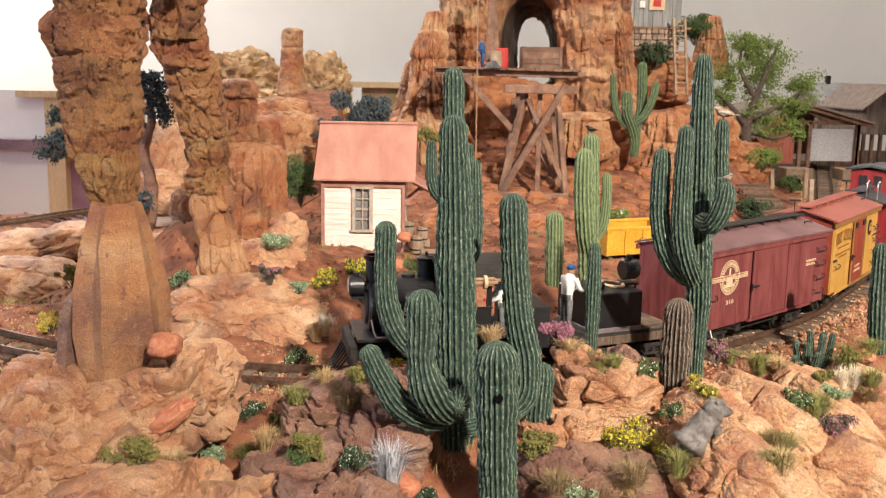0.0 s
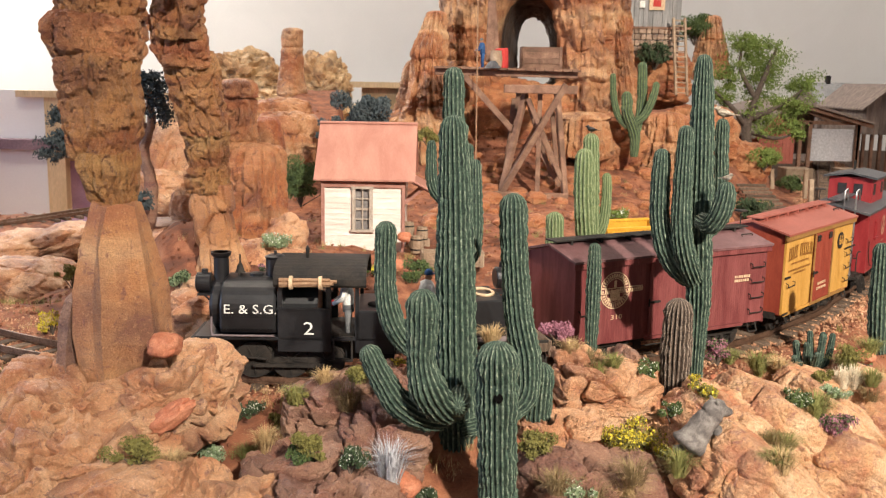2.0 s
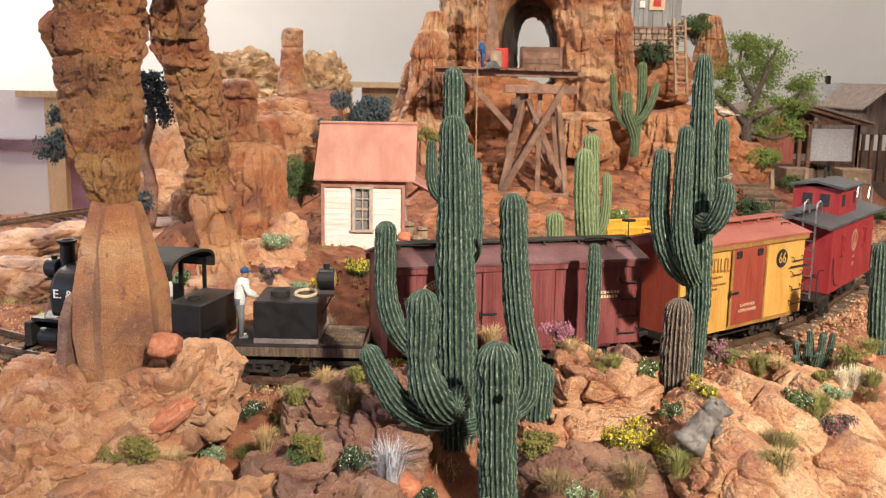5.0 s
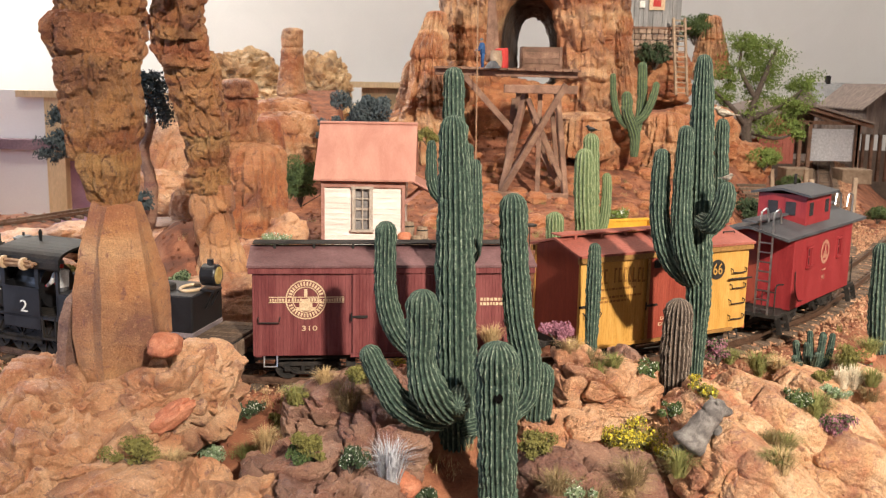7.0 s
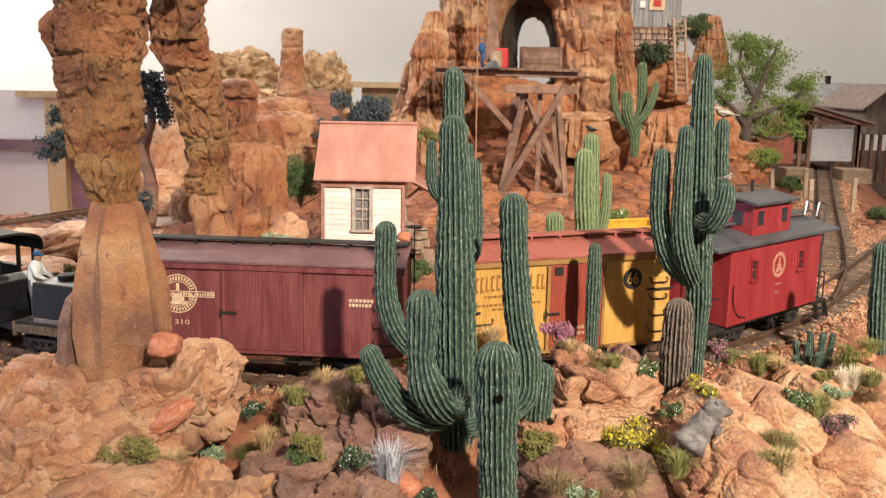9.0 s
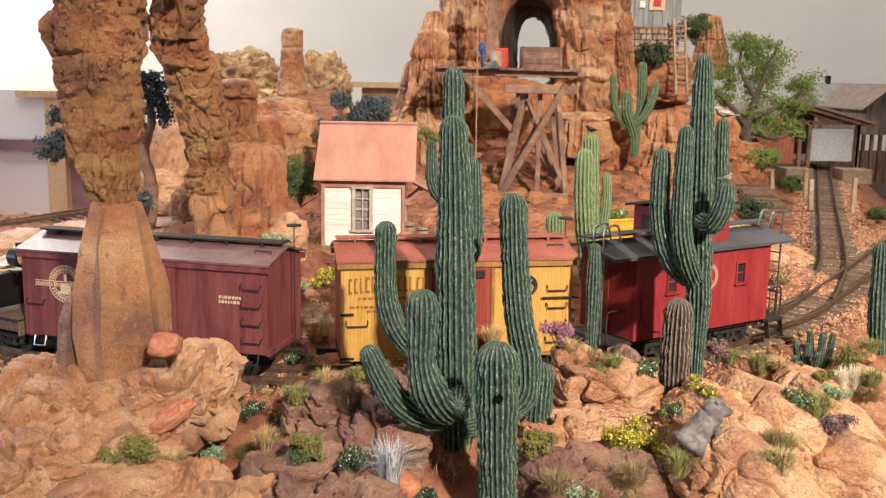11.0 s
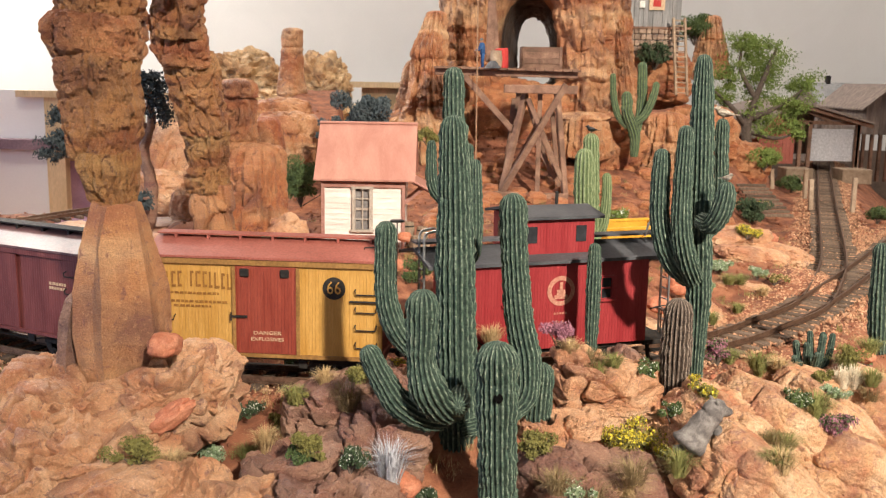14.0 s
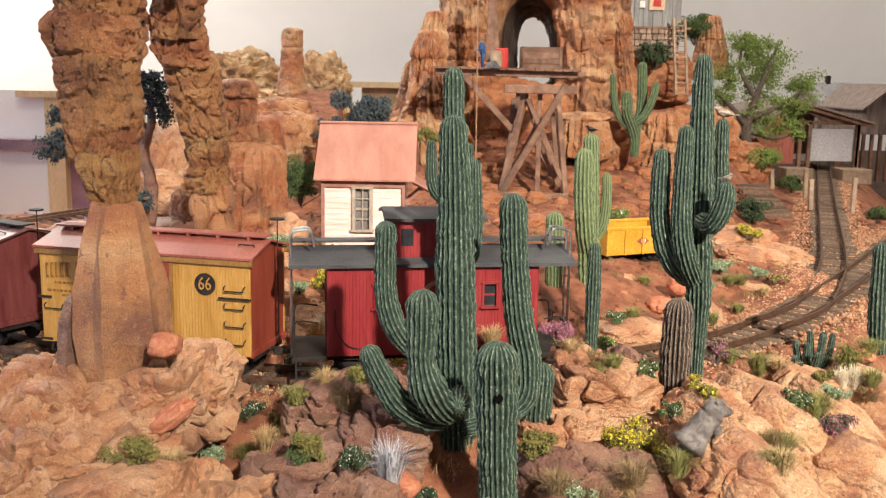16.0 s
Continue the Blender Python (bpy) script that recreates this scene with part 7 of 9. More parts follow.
def build_house():
    y0, y1 = 0.680, 0.745
    x0, x1 = -0.0878, -0.0289
    z0, z1 = 0.0174, 0.0691
    top = empty("section_house", pose(0, 0, 0), "small weathered white clapboard railway house with red tin roof", "house")
    wx0, wx1, wz0, wz1 = -0.0648, -0.0528, 0.0341, 0.0638
    front = part("front_wall", box(bmesh.new(), x0, wx0, y0 + 0.0008, y0 + 0.003, z0, z1), CLAP, top)
    part("front_wall", box(bmesh.new(), wx1, x1, y0 + 0.0008, y0 + 0.003, z0, z1), CLAP, top)
    part("front_wall", box(bmesh.new(), wx0, wx1, y0 + 0.0008, y0 + 0.003, z0, wz0), CLAP, top)
    part("front_wall", box(bmesh.new(), wx0, wx1, y0 + 0.0008, y0 + 0.003, wz1, z1), CLAP, top)
    n = 13
    for k in range(n):
        a, b = z0 + (z1 - z0) * k / n, z0 + (z1 - z0) * (k + 1) / n
        spans = [(x0 + 0.001, x1 - 0.001)] if b < wz0 or a > wz1 else [(x0 + 0.001, wx0), (wx1, x1 - 0.001)]
        for s0, s1 in spans:
            bm = bmesh.new()
            v = [bm.verts.new(q) for q in ((s0, y0 + 0.0008, a), (s1, y0 + 0.0008, a), (s1, y0 - 0.0006, a), (s0, y0 - 0.0006, a), (s0, y0 + 0.0008, b), (s1, y0 + 0.0008, b), (s1, y0 - 0.0001, b), (s0, y0 - 0.0001, b))]
            for q in ((0, 1, 2, 3), (4, 7, 6, 5), (3, 2, 6, 7), (0, 3, 7, 4), (1, 5, 6, 2), (0, 4, 5, 1)):
                bm.faces.new([v[i] for i in q])
            part("clapboard", bm, CLAP, top)
    ridge = 0.1079
    ym = (y0 + y1) / 2
    for xa, xb in ((x0, x0 + 0.002), (x1 - 0.002, x1)):
        bm = bmesh.new()
        a = [[bm.verts.new((x, y, z)) for y, z in ((y0 + 0.001, z0), (y1, z0), (y1, z1), (ym, ridge - 0.003), (y0 + 0.001, z1))] for x in (xa, xb)]
        bm.faces.new(a[0][::-1]), bm.faces.new(a[1])
        for k in range(5):
            bm.faces.new((a[0][k], a[0][(k + 1) % 5], a[1][(k + 1) % 5], a[1][k]))
        part("gable_wall", bm, CLAP, top)
    part("rear_wall", box(bmesh.new(), x0, x1, y1 - 0.002, y1, z0, z1), CLAP, top)
    for xa in (x0 - 0.0008, x1 - 0.0016):
        part("corner_board", box(bmesh.new(), xa, xa + 0.0024, y0 - 0.0018, y0 + 0.003, z0, z1), TRIM, top)
    part("frieze_board", box(bmesh.new(), x0 - 0.0008, x1 + 0.0008, y0 - 0.0022, y0 + 0.001, z1 - 0.0042, z1), TRIM, top)
    part("sill_board", box(bmesh.new(), x0 - 0.0010, x1 + 0.0010, y0 - 0.0024, y0 + 0.001, z0 - 0.002, z0 + 0.001), TRIM, top)
    # window of two sashes, each of four panes
    win = part("window_frame", box(bmesh.new(), wx0 - 0.0016, wx0 + 0.0010, y0 - 0.0024, y0 + 0.002, wz0 - 0.001, wz1 + 0.001), FRAME, top, "weathered wooden window frame")
    part("jamb", box(bmesh.new(), wx1 - 0.0010, wx1 + 0.0016, y0 - 0.0024, y0 + 0.002, wz0 - 0.001, wz1 + 0.001), FRAME, win)
    part("head", box(bmesh.new(), wx0 - 0.0022, wx1 + 0.0022, y0 - 0.0028, y0 + 0.002, wz1, wz1 + 0.0018), FRAME, win)
    part("window_sill", box(bmesh.new(), wx0 - 0.0024, wx1 + 0.0024, y0 - 0.0036, y0 + 0.002, wz0 - 0.0016, wz0), FRAME, win)
    part("mullion", box(bmesh.new(), (wx0 + wx1) / 2 - 0.0005, (wx0 + wx1) / 2 + 0.0005, y0 - 0.0006, y0 + 0.001, wz0, wz1), FRAME, win)
    for k in (1, 2, 3):
        z = wz0 + (wz1 - wz0) * k / 4
        part("glazing_bar", box(bmesh.new(), wx0 + 0.0010, wx1 - 0.0010, y0 - 0.0007, y0 + 0.001, z - (0.0008 if k == 2 else 0.0004), z + (0.0008 if k == 2 else 0.0004)), FRAME, win)
    for k in range(4):
        for s in (0, 1):
            a = wx0 + 0.0010 + s * (wx1 - wx0 - 0.002) / 2
            part("pane", box(bmesh.new(), a, a + (wx1 - wx0 - 0.002) / 2, y0 + 0.0012, y0 + 0.0016, wz0 + (wz1 - wz0) * k / 4, wz0 + (wz1 - wz0) * (k + 1) / 4), PANE, win)
    # roof sheets with standing edges
    rx0, rx1 = -0.0933, -0.0207
    m = 9
    for s in (0, 1):
        ya, za = (y0 - 0.007, 0.0698) if s == 0 else (y1 + 0.007, 0.0698)
        for k in range(m):
            a, b = rx0 + (rx1 - rx0) * k / m, rx0 + (rx1 - rx0) * (k + 1) / m
            bm = bmesh.new()
            lo = [bm.verts.new(q) for q in ((a, ya, za), (b, ya, za), (b, ym, ridge), (a, ym, ridge))]
            hi = [bm.verts.new((v.co.x, v.co.y, v.co.z + 0.0011 + 0.0002 * (k % 2))) for v in lo]
            bm.faces.new(lo), bm.faces.new(hi[::-1])
            for q in range(4):
                bm.faces.new((lo[q], hi[q], hi[(q + 1) % 4], lo[(q + 1) % 4]))
            part("roof_sheet", bm, ROOF_TIN, top)
    part("ridge_cap", box(bmesh.new(), rx0 - 0.0003, rx1 + 0.0003, ym - 0.0018, ym + 0.0018, ridge + 0.0006, ridge + 0.0024, 0.0004), ROOF_TIN, top)
    # lean-to canopy on the gable side
    xg = x1
    c0, c1, c2 = (-0.0294, 0.7000, 0.0714), (-0.0092, 0.7000, 0.0608), (-0.0292, 0.7000, 0.0520)
    for dy in (-0.012, 0.004, 0.020):
        bm = beam(bmesh.new(), (xg, 0.70 + dy, c0[2]), (c1[0], 0.70 + dy, c1[2]), 0.0024, 0.0018)
        part("canopy_board", bm, ROOF_TIN, top)
        bm = beam(bmesh.new(), (xg, 0.70 + dy, c2[2]), ((xg + c1[0]) / 2 + 0.004, 0.70 + dy, (c0[2] + c1[2]) / 2 - 0.002), 0.0018)
        part("canopy_bracket", bm, TRIM, top)
    part("canopy_roof", beam(bmesh.new(), (xg, 0.704, c0[2] + 0.0016), (c1[0], 0.704, c1[2] + 0.0016), 0.044, 0.0010), ROOF_TIN, top)
    return (x0, x1, z0)


hx0, hx1, hz0 = build_house()
tagged(part("house_platform", box(bmesh.new(), hx0 - 0.004, hx1 + 0.06, 0.665, 0.750, hz0 - 0.012, hz0 - 0.0022, 0.0004), PLANKS, label="low wooden platform under the railway house"), category="platform")
for k in range(8):
    x = hx0 + 0.002 + k * 0.0145
    tagged(part("retaining_post", box(bmesh.new(), x, x + 0.0030, 0.6620, 0.6648, hz0 - 0.020, hz0 - 0.003, 0.0003), TIE, label="dark post of the platform edge"), category="post", group="platform posts")
tagged(part("retaining_board", box(bmesh.new(), hx0 - 0.003, hx1 + 0.010, 0.6600, 0.6618, hz0 - 0.016, hz0 - 0.006, 0.0003), PLANKS, label="weathered horizontal board along the platform edge"), category="board")


def barrel(place, r, h, label="small weathered wooden barrel with dark hoops"):
    top = empty("barrel", Matrix.Translation(place), label, "barrel", "barrels by the house")
    n = 12
    for k in range(n):
        a0, a1 = 2 * math.pi * k / n, 2 * math.pi * (k + 0.94) / n
        bm = bmesh.new()
        rows = [[bm.verts.new((math.cos(a) * r * f, math.sin(a) * r * f, z * h)) for a in (a0, a1)] + [bm.verts.new((math.cos(a) * r * f * 0.85, math.sin(a) * r * f * 0.85, z * h)) for a in (a1, a0)] for z, f in ((0, 0.84), (0.3, 0.97), (0.6, 1.0), (1, 0.84))]
        for u, v in zip(rows, rows[1:]):
            for q in range(4):
                bm.faces.new((u[q], u[(q + 1) % 4], v[(q + 1) % 4], v[q]))
        bm.faces.new(rows[0][::-1]), bm.faces.new(rows[-1])
        part("stave", bm, PLANKS, top)
    for z, f in ((0.2, 0.94), (0.8, 0.95)):
        part("hoop", tube(bmesh.new(), [(0, 0, (z - 0.04) * h), (0, 0, (z + 0.04) * h)], [r * f * 1.03] * 2, 16), BLACK_DUST, top)
    part("lid", tube(bmesh.new(), [(0, 0, 0.90 * h), (0, 0, 0.94 * h)], [r * 0.76] * 2, 16), PLANKS, top)
    return top


barrel((-0.0264, 0.7000, 0.0230), 0.0048, 0.0140)
barrel((-0.0156, 0.6900, 0.0241), 0.0044, 0.0110)
barrel((-0.0185, 0.6650, 0.0205), 0.0050, 0.0120)


def crate(name, place, sx, sy, sz, label, turn=0, mat=None):
    top = empty(name, Matrix.Translation(place) @ pose(0, 0, 0, 0, 0, turn), label, "crate")
    n = 4
    for s in (-1, 1):
        for k in range(n):
            z = sz * (k + 0.5) / n
            part("board", box(bmesh.new(), -sx, sx, s * sy - 0.0008, s * sy + 0.0008, z - sz / n * 0.46, z + sz / n * 0.46), mat or PLANKS, top)
            part("board", box(bmesh.new(), s * sx - 0.0008, s * sx + 0.0008, -sy, sy, z - sz / n * 0.46, z + sz / n * 0.46), mat or PLANKS, top)
        for q in (-1, 1):
            part("corner_post", box(bmesh.new(), s * sx * 0.94 - 0.001, s * sx * 0.94 + 0.001, q * (sy + 0.0012) - 0.0008, q * (sy + 0.0012) + 0.0008, 0, sz), mat or PLANKS, top)
    part("bottom", box(bmesh.new(), -sx, sx, -sy, sy, 0, 0.001), mat or PLANKS, top)
    return top


crate("crate", (-0.0178, 0.7000, 0.0171), 0.0060, 0.005, 0.0080, "small wooden crate beside the house", 12)
crate("crate", (0.0062, 0.6200, 0.0204), 0.020, 0.006, 0.0100, "long weathered plank box beside the siding", 6)

# ---- ore car on the siding ----
ORE_YELLOW = varied("ore_car_yellow", (0.50, 0.25, 0.025), (0.62, 0.34, 0.04), rough=0.5, scale=50, fine=900)


def build_ore_car():
    s = 0.268
    run = [0.0]
    for a, b in zip(SIDING, SIDING[1:]):
        run.append(run[-1] + (b - a).length)
    p, d = on_line(s, SIDING, run, 0.0)
    top = empty("ore_car", Matrix.Translation(p) @ pose(0, 0, 0, 0, 0, math.degrees(math.atan2(d.y, d.x)) - 4), "yellow open ore car standing on the siding", "train car")
    L, h = 0.030, 0.0185
    for sg in (-1, 1):
        part("side_wall", box(bmesh.new(), -L, L, sg * h - 0.0008, sg * h + 0.0008, 0.0085, 0.0270, 0.0002), ORE_YELLOW, top)
        part("end_wall", box(bmesh.new(), sg * L - 0.0008, sg * L + 0.0008, -h, h, 0.0085, 0.0270, 0.0002), ORE_YELLOW, top)
        part("top_rail", box(bmesh.new(), -L - 0.001, L + 0.001, sg * h - 0.0014, sg * h + 0.0014, 0.0265, 0.0285, 0.0003), ORE_YELLOW, top)
        truck(top, sg * 0.018, 0.0046, 0.014)
        ROLLING.pop(), ROLLING.pop()
        for k in range(5):
            x = -L + 2 * L * k / 4
            part("rib", box(bmesh.new(), x - 0.0008, x + 0.0008, sg * (h + 0.0012) - 0.0006, sg * (h + 0.0012) + 0.0006, 0.0085, 0.0268), ORE_YELLOW, top)
    part("floor", box(bmesh.new(), -L, L, -h, h, 0.0085, 0.0100), BLACK_DUST, top)
    bm = bmesh.new()
    v = [bm.verts.new(q) for q in ((-0.0055, -h - 0.0011, 0.018), (0, -h - 0.0011, 0.0215), (0.0055, -h - 0.0011, 0.018), (0, -h - 0.0011, 0.0145))]
    bm.faces.new(v)
    badge = part("badge", bm, ROOF_RED, top, "red diamond badge")
    lettering("19", 0.0044, (0, -h - 0.0014, 0.018), WHITE, top, "car_number", 1.1)
    return top


build_ore_car()

# ---- mine trestle ----
tr = empty("mine_trestle", pose(0, 0, 0), "tall weathered timber trestle below the mine mouth", "trestle")
TY = 0.985
for nm, a, b, w in (("deck_beam", (-0.0114, 0.9850, 0.1500), (0.1343, 0.9850, 0.1487), 0.0060), ("deck_beam", (-0.0120, 1.0300, 0.1533), (0.1402, 1.0300, 0.1525), 0.0060), ("cap_beam", (0.0586, 0.9700, 0.1343), (0.1328, 0.9700, 0.1340), 0.0085),
                    ("post", (0.0817, 0.9850, 0.1300), (0.0577, 0.9600, 0.0276), 0.0058), ("post", (0.0968, 0.9850, 0.1303), (0.0947, 0.9600, 0.0254), 0.0048), ("post", (0.1142, 0.9850, 0.1306), (0.1235, 0.9600, 0.0260), 0.0056),
                    ("post", (0.0782, 1.0300, 0.1293), (0.0685, 1.0300, 0.0472), 0.0050), ("post", (0.1182, 1.0300, 0.1300), (0.1319, 1.0300, 0.0299), 0.0050), ("brace", (0.1206, 0.9650, 0.1394), (0.0585, 0.9550, 0.0311), 0.0058), ("brace", (0.0839, 0.9750, 0.1245), (0.1205, 0.9650, 0.0427), 0.0045),
                    ("brace", (0.0187, 0.9850, 0.1460), (0.0726, 0.9850, 0.0889), 0.0062), ("brace", (0.0903, 1.0000, 0.0861), (0.1221, 1.0000, 0.0330), 0.0040), ("sill_beam", (0.0494, 0.9550, 0.0281), (0.1251, 0.9550, 0.0266), 0.0075), ("post", (0.0726, 1.02, 0.1239), (0.0645, 1.02, 0.0282), 0.0046), ("post", (0.1139, 1.02, 0.1098), (0.1234, 1.02, 0.0278), 0.0046), ("brace", (0.0853, 1.01, 0.1243), (0.114, 1.01, 0.0425), 0.0042), ("brace", (0.0994, 0.99, 0.0896), (0.1185, 0.99, 0.0446), 0.0042), ("brace", (0.0974, 1.0, 0.0996), (0.0619, 1.0, 0.0304), 0.0042), ("foot_post", (0.0930, 0.9550, 0.0260), (0.0939, 0.9550, 0.0017), 0.0050),
                    ("foot_post", (0.1228, 0.9550, 0.0266), (0.1251, 0.9550, -0.0024), 0.0050), ("foot_post", (0.0574, 0.9550, 0.0282), (0.0569, 0.9550, 0.0080), 0.0050), ("headframe_leg", (0.0453, 1.0200, 0.1613), (0.0474, 1.0200, 0.2592), 0.0080), ("headframe_leg", (0.0558, 1.0600, 0.1622), (0.0456, 1.0600, 0.2637), 0.0060)):
    part(nm, beam(bmesh.new(), a, b, w, w, w * 0.08), TIMBER, tr)
for k in range(16):
    a = Vector((-0.0086, 0.9850, 0.1535)).lerp(Vector((0.1318, 0.9850, 0.1520)), k / 15)
    part("deck_plank", box(bmesh.new(), a.x - 0.0042, a.x + 0.0042, TY - 0.012, TY + 0.065, a.z, a.z + 0.0020), TIMBER, tr)
crate("ore_bin", (0.0974, 1.0000, 0.1538), 0.0200, 0.014, 0.0230, "weathered plank ore bin on the trestle deck", 0, TIMBER)
rope = rod(bmesh.new(), (0.0300, 0.9700, 0.2532), (0.0319, 0.9700, 0.0609), 0.0007, 6)
hoist = part("hoist_rope", rope, LOG, label="thin hoisting rope that hangs beside the trestle")
tagged(hoist, category="rope")
part("sheave_box", box(bmesh.new(), -0.0030, 0.0030, -0.003, 0.003, -0.022, 0.0), PLANKS, hoist).location = (0.0354, 0.9700, 0.0580)
tagged(part("oil_drum", tube(bmesh.new(), [(0.0569, 0.9900, 0.1547), (0.0569, 0.9900, 0.1564), (0.0564, 0.9900, 0.1734), (0.0563, 0.9900, 0.1746)], [0.0060, 0.0068, 0.0068, 0.0060], 18), CLOTH_RED, label="small red drum on the trestle deck"), category="drum")
tagged(part("keg", tube(bmesh.new(), [(0.0503, 0.9750, 0.1544), (0.0501, 0.9750, 0.1634), (0.0499, 0.9750, 0.1718)], [0.0055, 0.0065, 0.0055], 14), PLANKS, label="small wooden keg on the trestle deck"), category="keg")
tagged(part("funnel", tube(bmesh.new(), [(0.0464, 0.9650, 0.1542), (0.0462, 0.9650, 0.1614)], [0.0090, 0.0030], 18), ROOF_DARK, label="dark metal funnel on the trestle deck"), category="funnel")
figurine("figurine", (0.0370, 0.9850, 0.1543), 200, 0.030, [CLOTH_BLUE, CLOTH_BLUE, FIGURE_TAN, CLOTH_GREY], "plain model figure in blue on the trestle deck", 0.08)

# ---- plank cabin on a stone base, with a ladder ----
GREY_WOOD = varied("grey_barn_wood", (0.20, 0.20, 0.20), (0.36, 0.35, 0.34), rough=0.85, scale=50, fine=700, stretch=(4, 4, 0.5), by_piece=0.15)
STONE = varied("base_stone", (0.24, 0.16, 0.12), (0.46, 0.34, 0.25), rough=0.85, scale=80, fine=900, by_piece=0.3)
cabin = empty("plank_cabin", pose(0, 0, 0), "grey plank cabin on a stone base above the mine", "cabin")
cx0, cx1, cy, cz0, cz1, cz2 = 0.2319, 0.2982, 1.24, 0.1734, 0.2116, 0.3017
part("core", box(bmesh.new(), cx0 + 0.001, cx1 - 0.001, cy + 0.002, cy + 0.07, cz0, cz2), GREY_WOOD, cabin)
for k in range(11):
    a, b = cx0 + (cx1 - cx0) * k / 11, cx0 + (cx1 - cx0) * (k + 0.93) / 11
    part("plank", box(bmesh.new(), a, b, cy - 0.0008 * (k % 2), cy + 0.003, cz1, cz2), GREY_WOOD, cabin)
rnd = random.Random(31)
for r in range(5):
    x = cx0 - rnd.uniform(0, 0.004)
    while x < cx1 - 0.004:
        w = rnd.uniform(0.005, 0.009)
        zz = cz0 + (cz1 - cz0) * r / 5
        part("stone", box(bmesh.new(), max(x, cx0), min(x + w, cx1 - 0.002), cy - 0.002 - rnd.uniform(0, 0.0012), cy + 0.003, zz + 0.0004, zz + (cz1 - cz0) / 5 - 0.0004, 0.0008), STONE, cabin)
        x += w + 0.0007
part("poster", box(bmesh.new(), 0.2559, 0.2758, cy - 0.0030, cy - 0.0020, 0.2336, 0.2502), CREAM, cabin, "pale poster with red bars")
part("poster", box(bmesh.new(), 0.2437, 0.2509, cy - 0.0030, cy - 0.0020, 0.2364, 0.2447), WHITE, cabin, "small white notice")
part("poster_bars", box(bmesh.new(), 0.2609, 0.2708, cy - 0.0036, cy - 0.0031, 0.2378, 0.2461), CLOTH_RED, cabin)
part("floor_beam", box(bmesh.new(), cx0 - 0.002, cx1 + 0.012, cy - 0.004, cy + 0.004, cz1 - 0.0015, cz1 + 0.0015), TIMBER, cabin)
lad = empty("ladder", pose(0, 0, 0), "weathered wooden ladder up to the plank cabin", "ladder")
l0, l1 = ((0.2898, 1.2100, 0.1285), (0.2847, 1.2250, 0.2236)), ((0.3041, 1.2100, 0.1273), (0.2989, 1.2250, 0.2238))
for a, b in (l0, l1):
    part("rail", beam(bmesh.new(), a, b, 0.0026), PLANKS, lad)
for k in range(15):
    q = (k + 0.5) / 15
    part("rung", beam(bmesh.new(), Vector(l0[0]).lerp(Vector(l0[1]), q), Vector(l1[0]).lerp(Vector(l1[1]), q), 0.0016), PLANKS, lad)

# ---- the engine shed and the town at the yard's end ----
WOOD_DARK = varied("town_wood", (0.13, 0.10, 0.085), (0.24, 0.19, 0.16), rough=0.85, scale=40, fine=500, stretch=(3, 3, 0.5), by_piece=0.15)
BARN_RED = varied("barn_red", (0.26, 0.07, 0.05), (0.36, 0.12, 0.09), rough=0.8, scale=40, fine=500)
SHEET = varied("pale_door", (0.50, 0.50, 0.53), (0.60, 0.59, 0.61), rough=0.8, scale=20, fine=300)


def gable_shed(name, label, x0, x1, y0, y1, z0, z1, rise, wall, roof, boards=9, over=0.012):
    """A gabled wooden building whose end looks to the front; it has single boards on that end."""
    top = empty(name, pose(0, 0, 0), label, "building")
    xm = (x0 + x1) / 2
    for xa in (x0, x1 - 0.003):
        part("side_wall", box(bmesh.new(), xa, xa + 0.003, y0 + 0.003, y1, z0, z1), wall, top)
    part("rear_wall", box(bmesh.new(), x0, x1, y1, y1 + 0.003, z0, z1), wall, top)
    for k in range(boards):
        a, b = x0 + (x1 - x0) * k / boards, x0 + (x1 - x0) * (k + 0.94) / boards
        m = (a + b) / 2
        tz = z1 + rise * (1 - abs(m - xm) / ((x1 - x0) / 2))
        part("board", box(bmesh.new(), a, b, y0, y0 + 0.003, z0, tz - 0.002), wall, top)
    for s in (-1, 1):
        bm = bmesh.new()
        e = xm + s * ((x1 - x0) / 2 + over)
        ez = z1 - rise * over / ((x1 - x0) / 2)
        lo = [bm.verts.new(q) for q in ((e, y0 - over, ez), (e, y1 + over, ez), (xm, y1 + over, z1 + rise), (xm, y0 - over, z1 + rise))]
        hi = [bm.verts.new((v.co.x, v.co.y, v.co.z + 0.003)) for v in lo]
        bm.faces.new(lo), bm.faces.new(hi[::-1])
        for q in range(4):
            bm.faces.new((lo[q], hi[q], hi[(q + 1) % 4], lo[(q + 1) % 4]))
        part("roof", bm, roof, top)
    return top


SY = 1.64
shed = empty("engine_shed", pose(0, 0, 0), "open timber shed with a pale door over the yard track", "shed")
sx0, sx1, sz0, sz1, szr = 0.4939, 0.7099, 0.0129, 0.0775, 0.1158
for x in (sx0, 0.6119, 0.6279, 0.7115, sx1):
    part("post", box(bmesh.new(), x - 0.003, x + 0.003, SY, SY + 0.006, sz0 - 0.03, sz1 + 0.004), TIMBER, shed)
part("hanging_door", box(bmesh.new(), 0.6319, 0.7075, SY + 0.010, SY + 0.013, 0.0145, 0.0698), SHEET, shed, "pale grey hanging door")
part("tie_beam", box(bmesh.new(), sx0 - 0.006, sx1 + 0.006, SY, SY + 0.006, sz1, sz1 + 0.006), TIMBER, shed)
xm = (sx0 + sx1) / 2
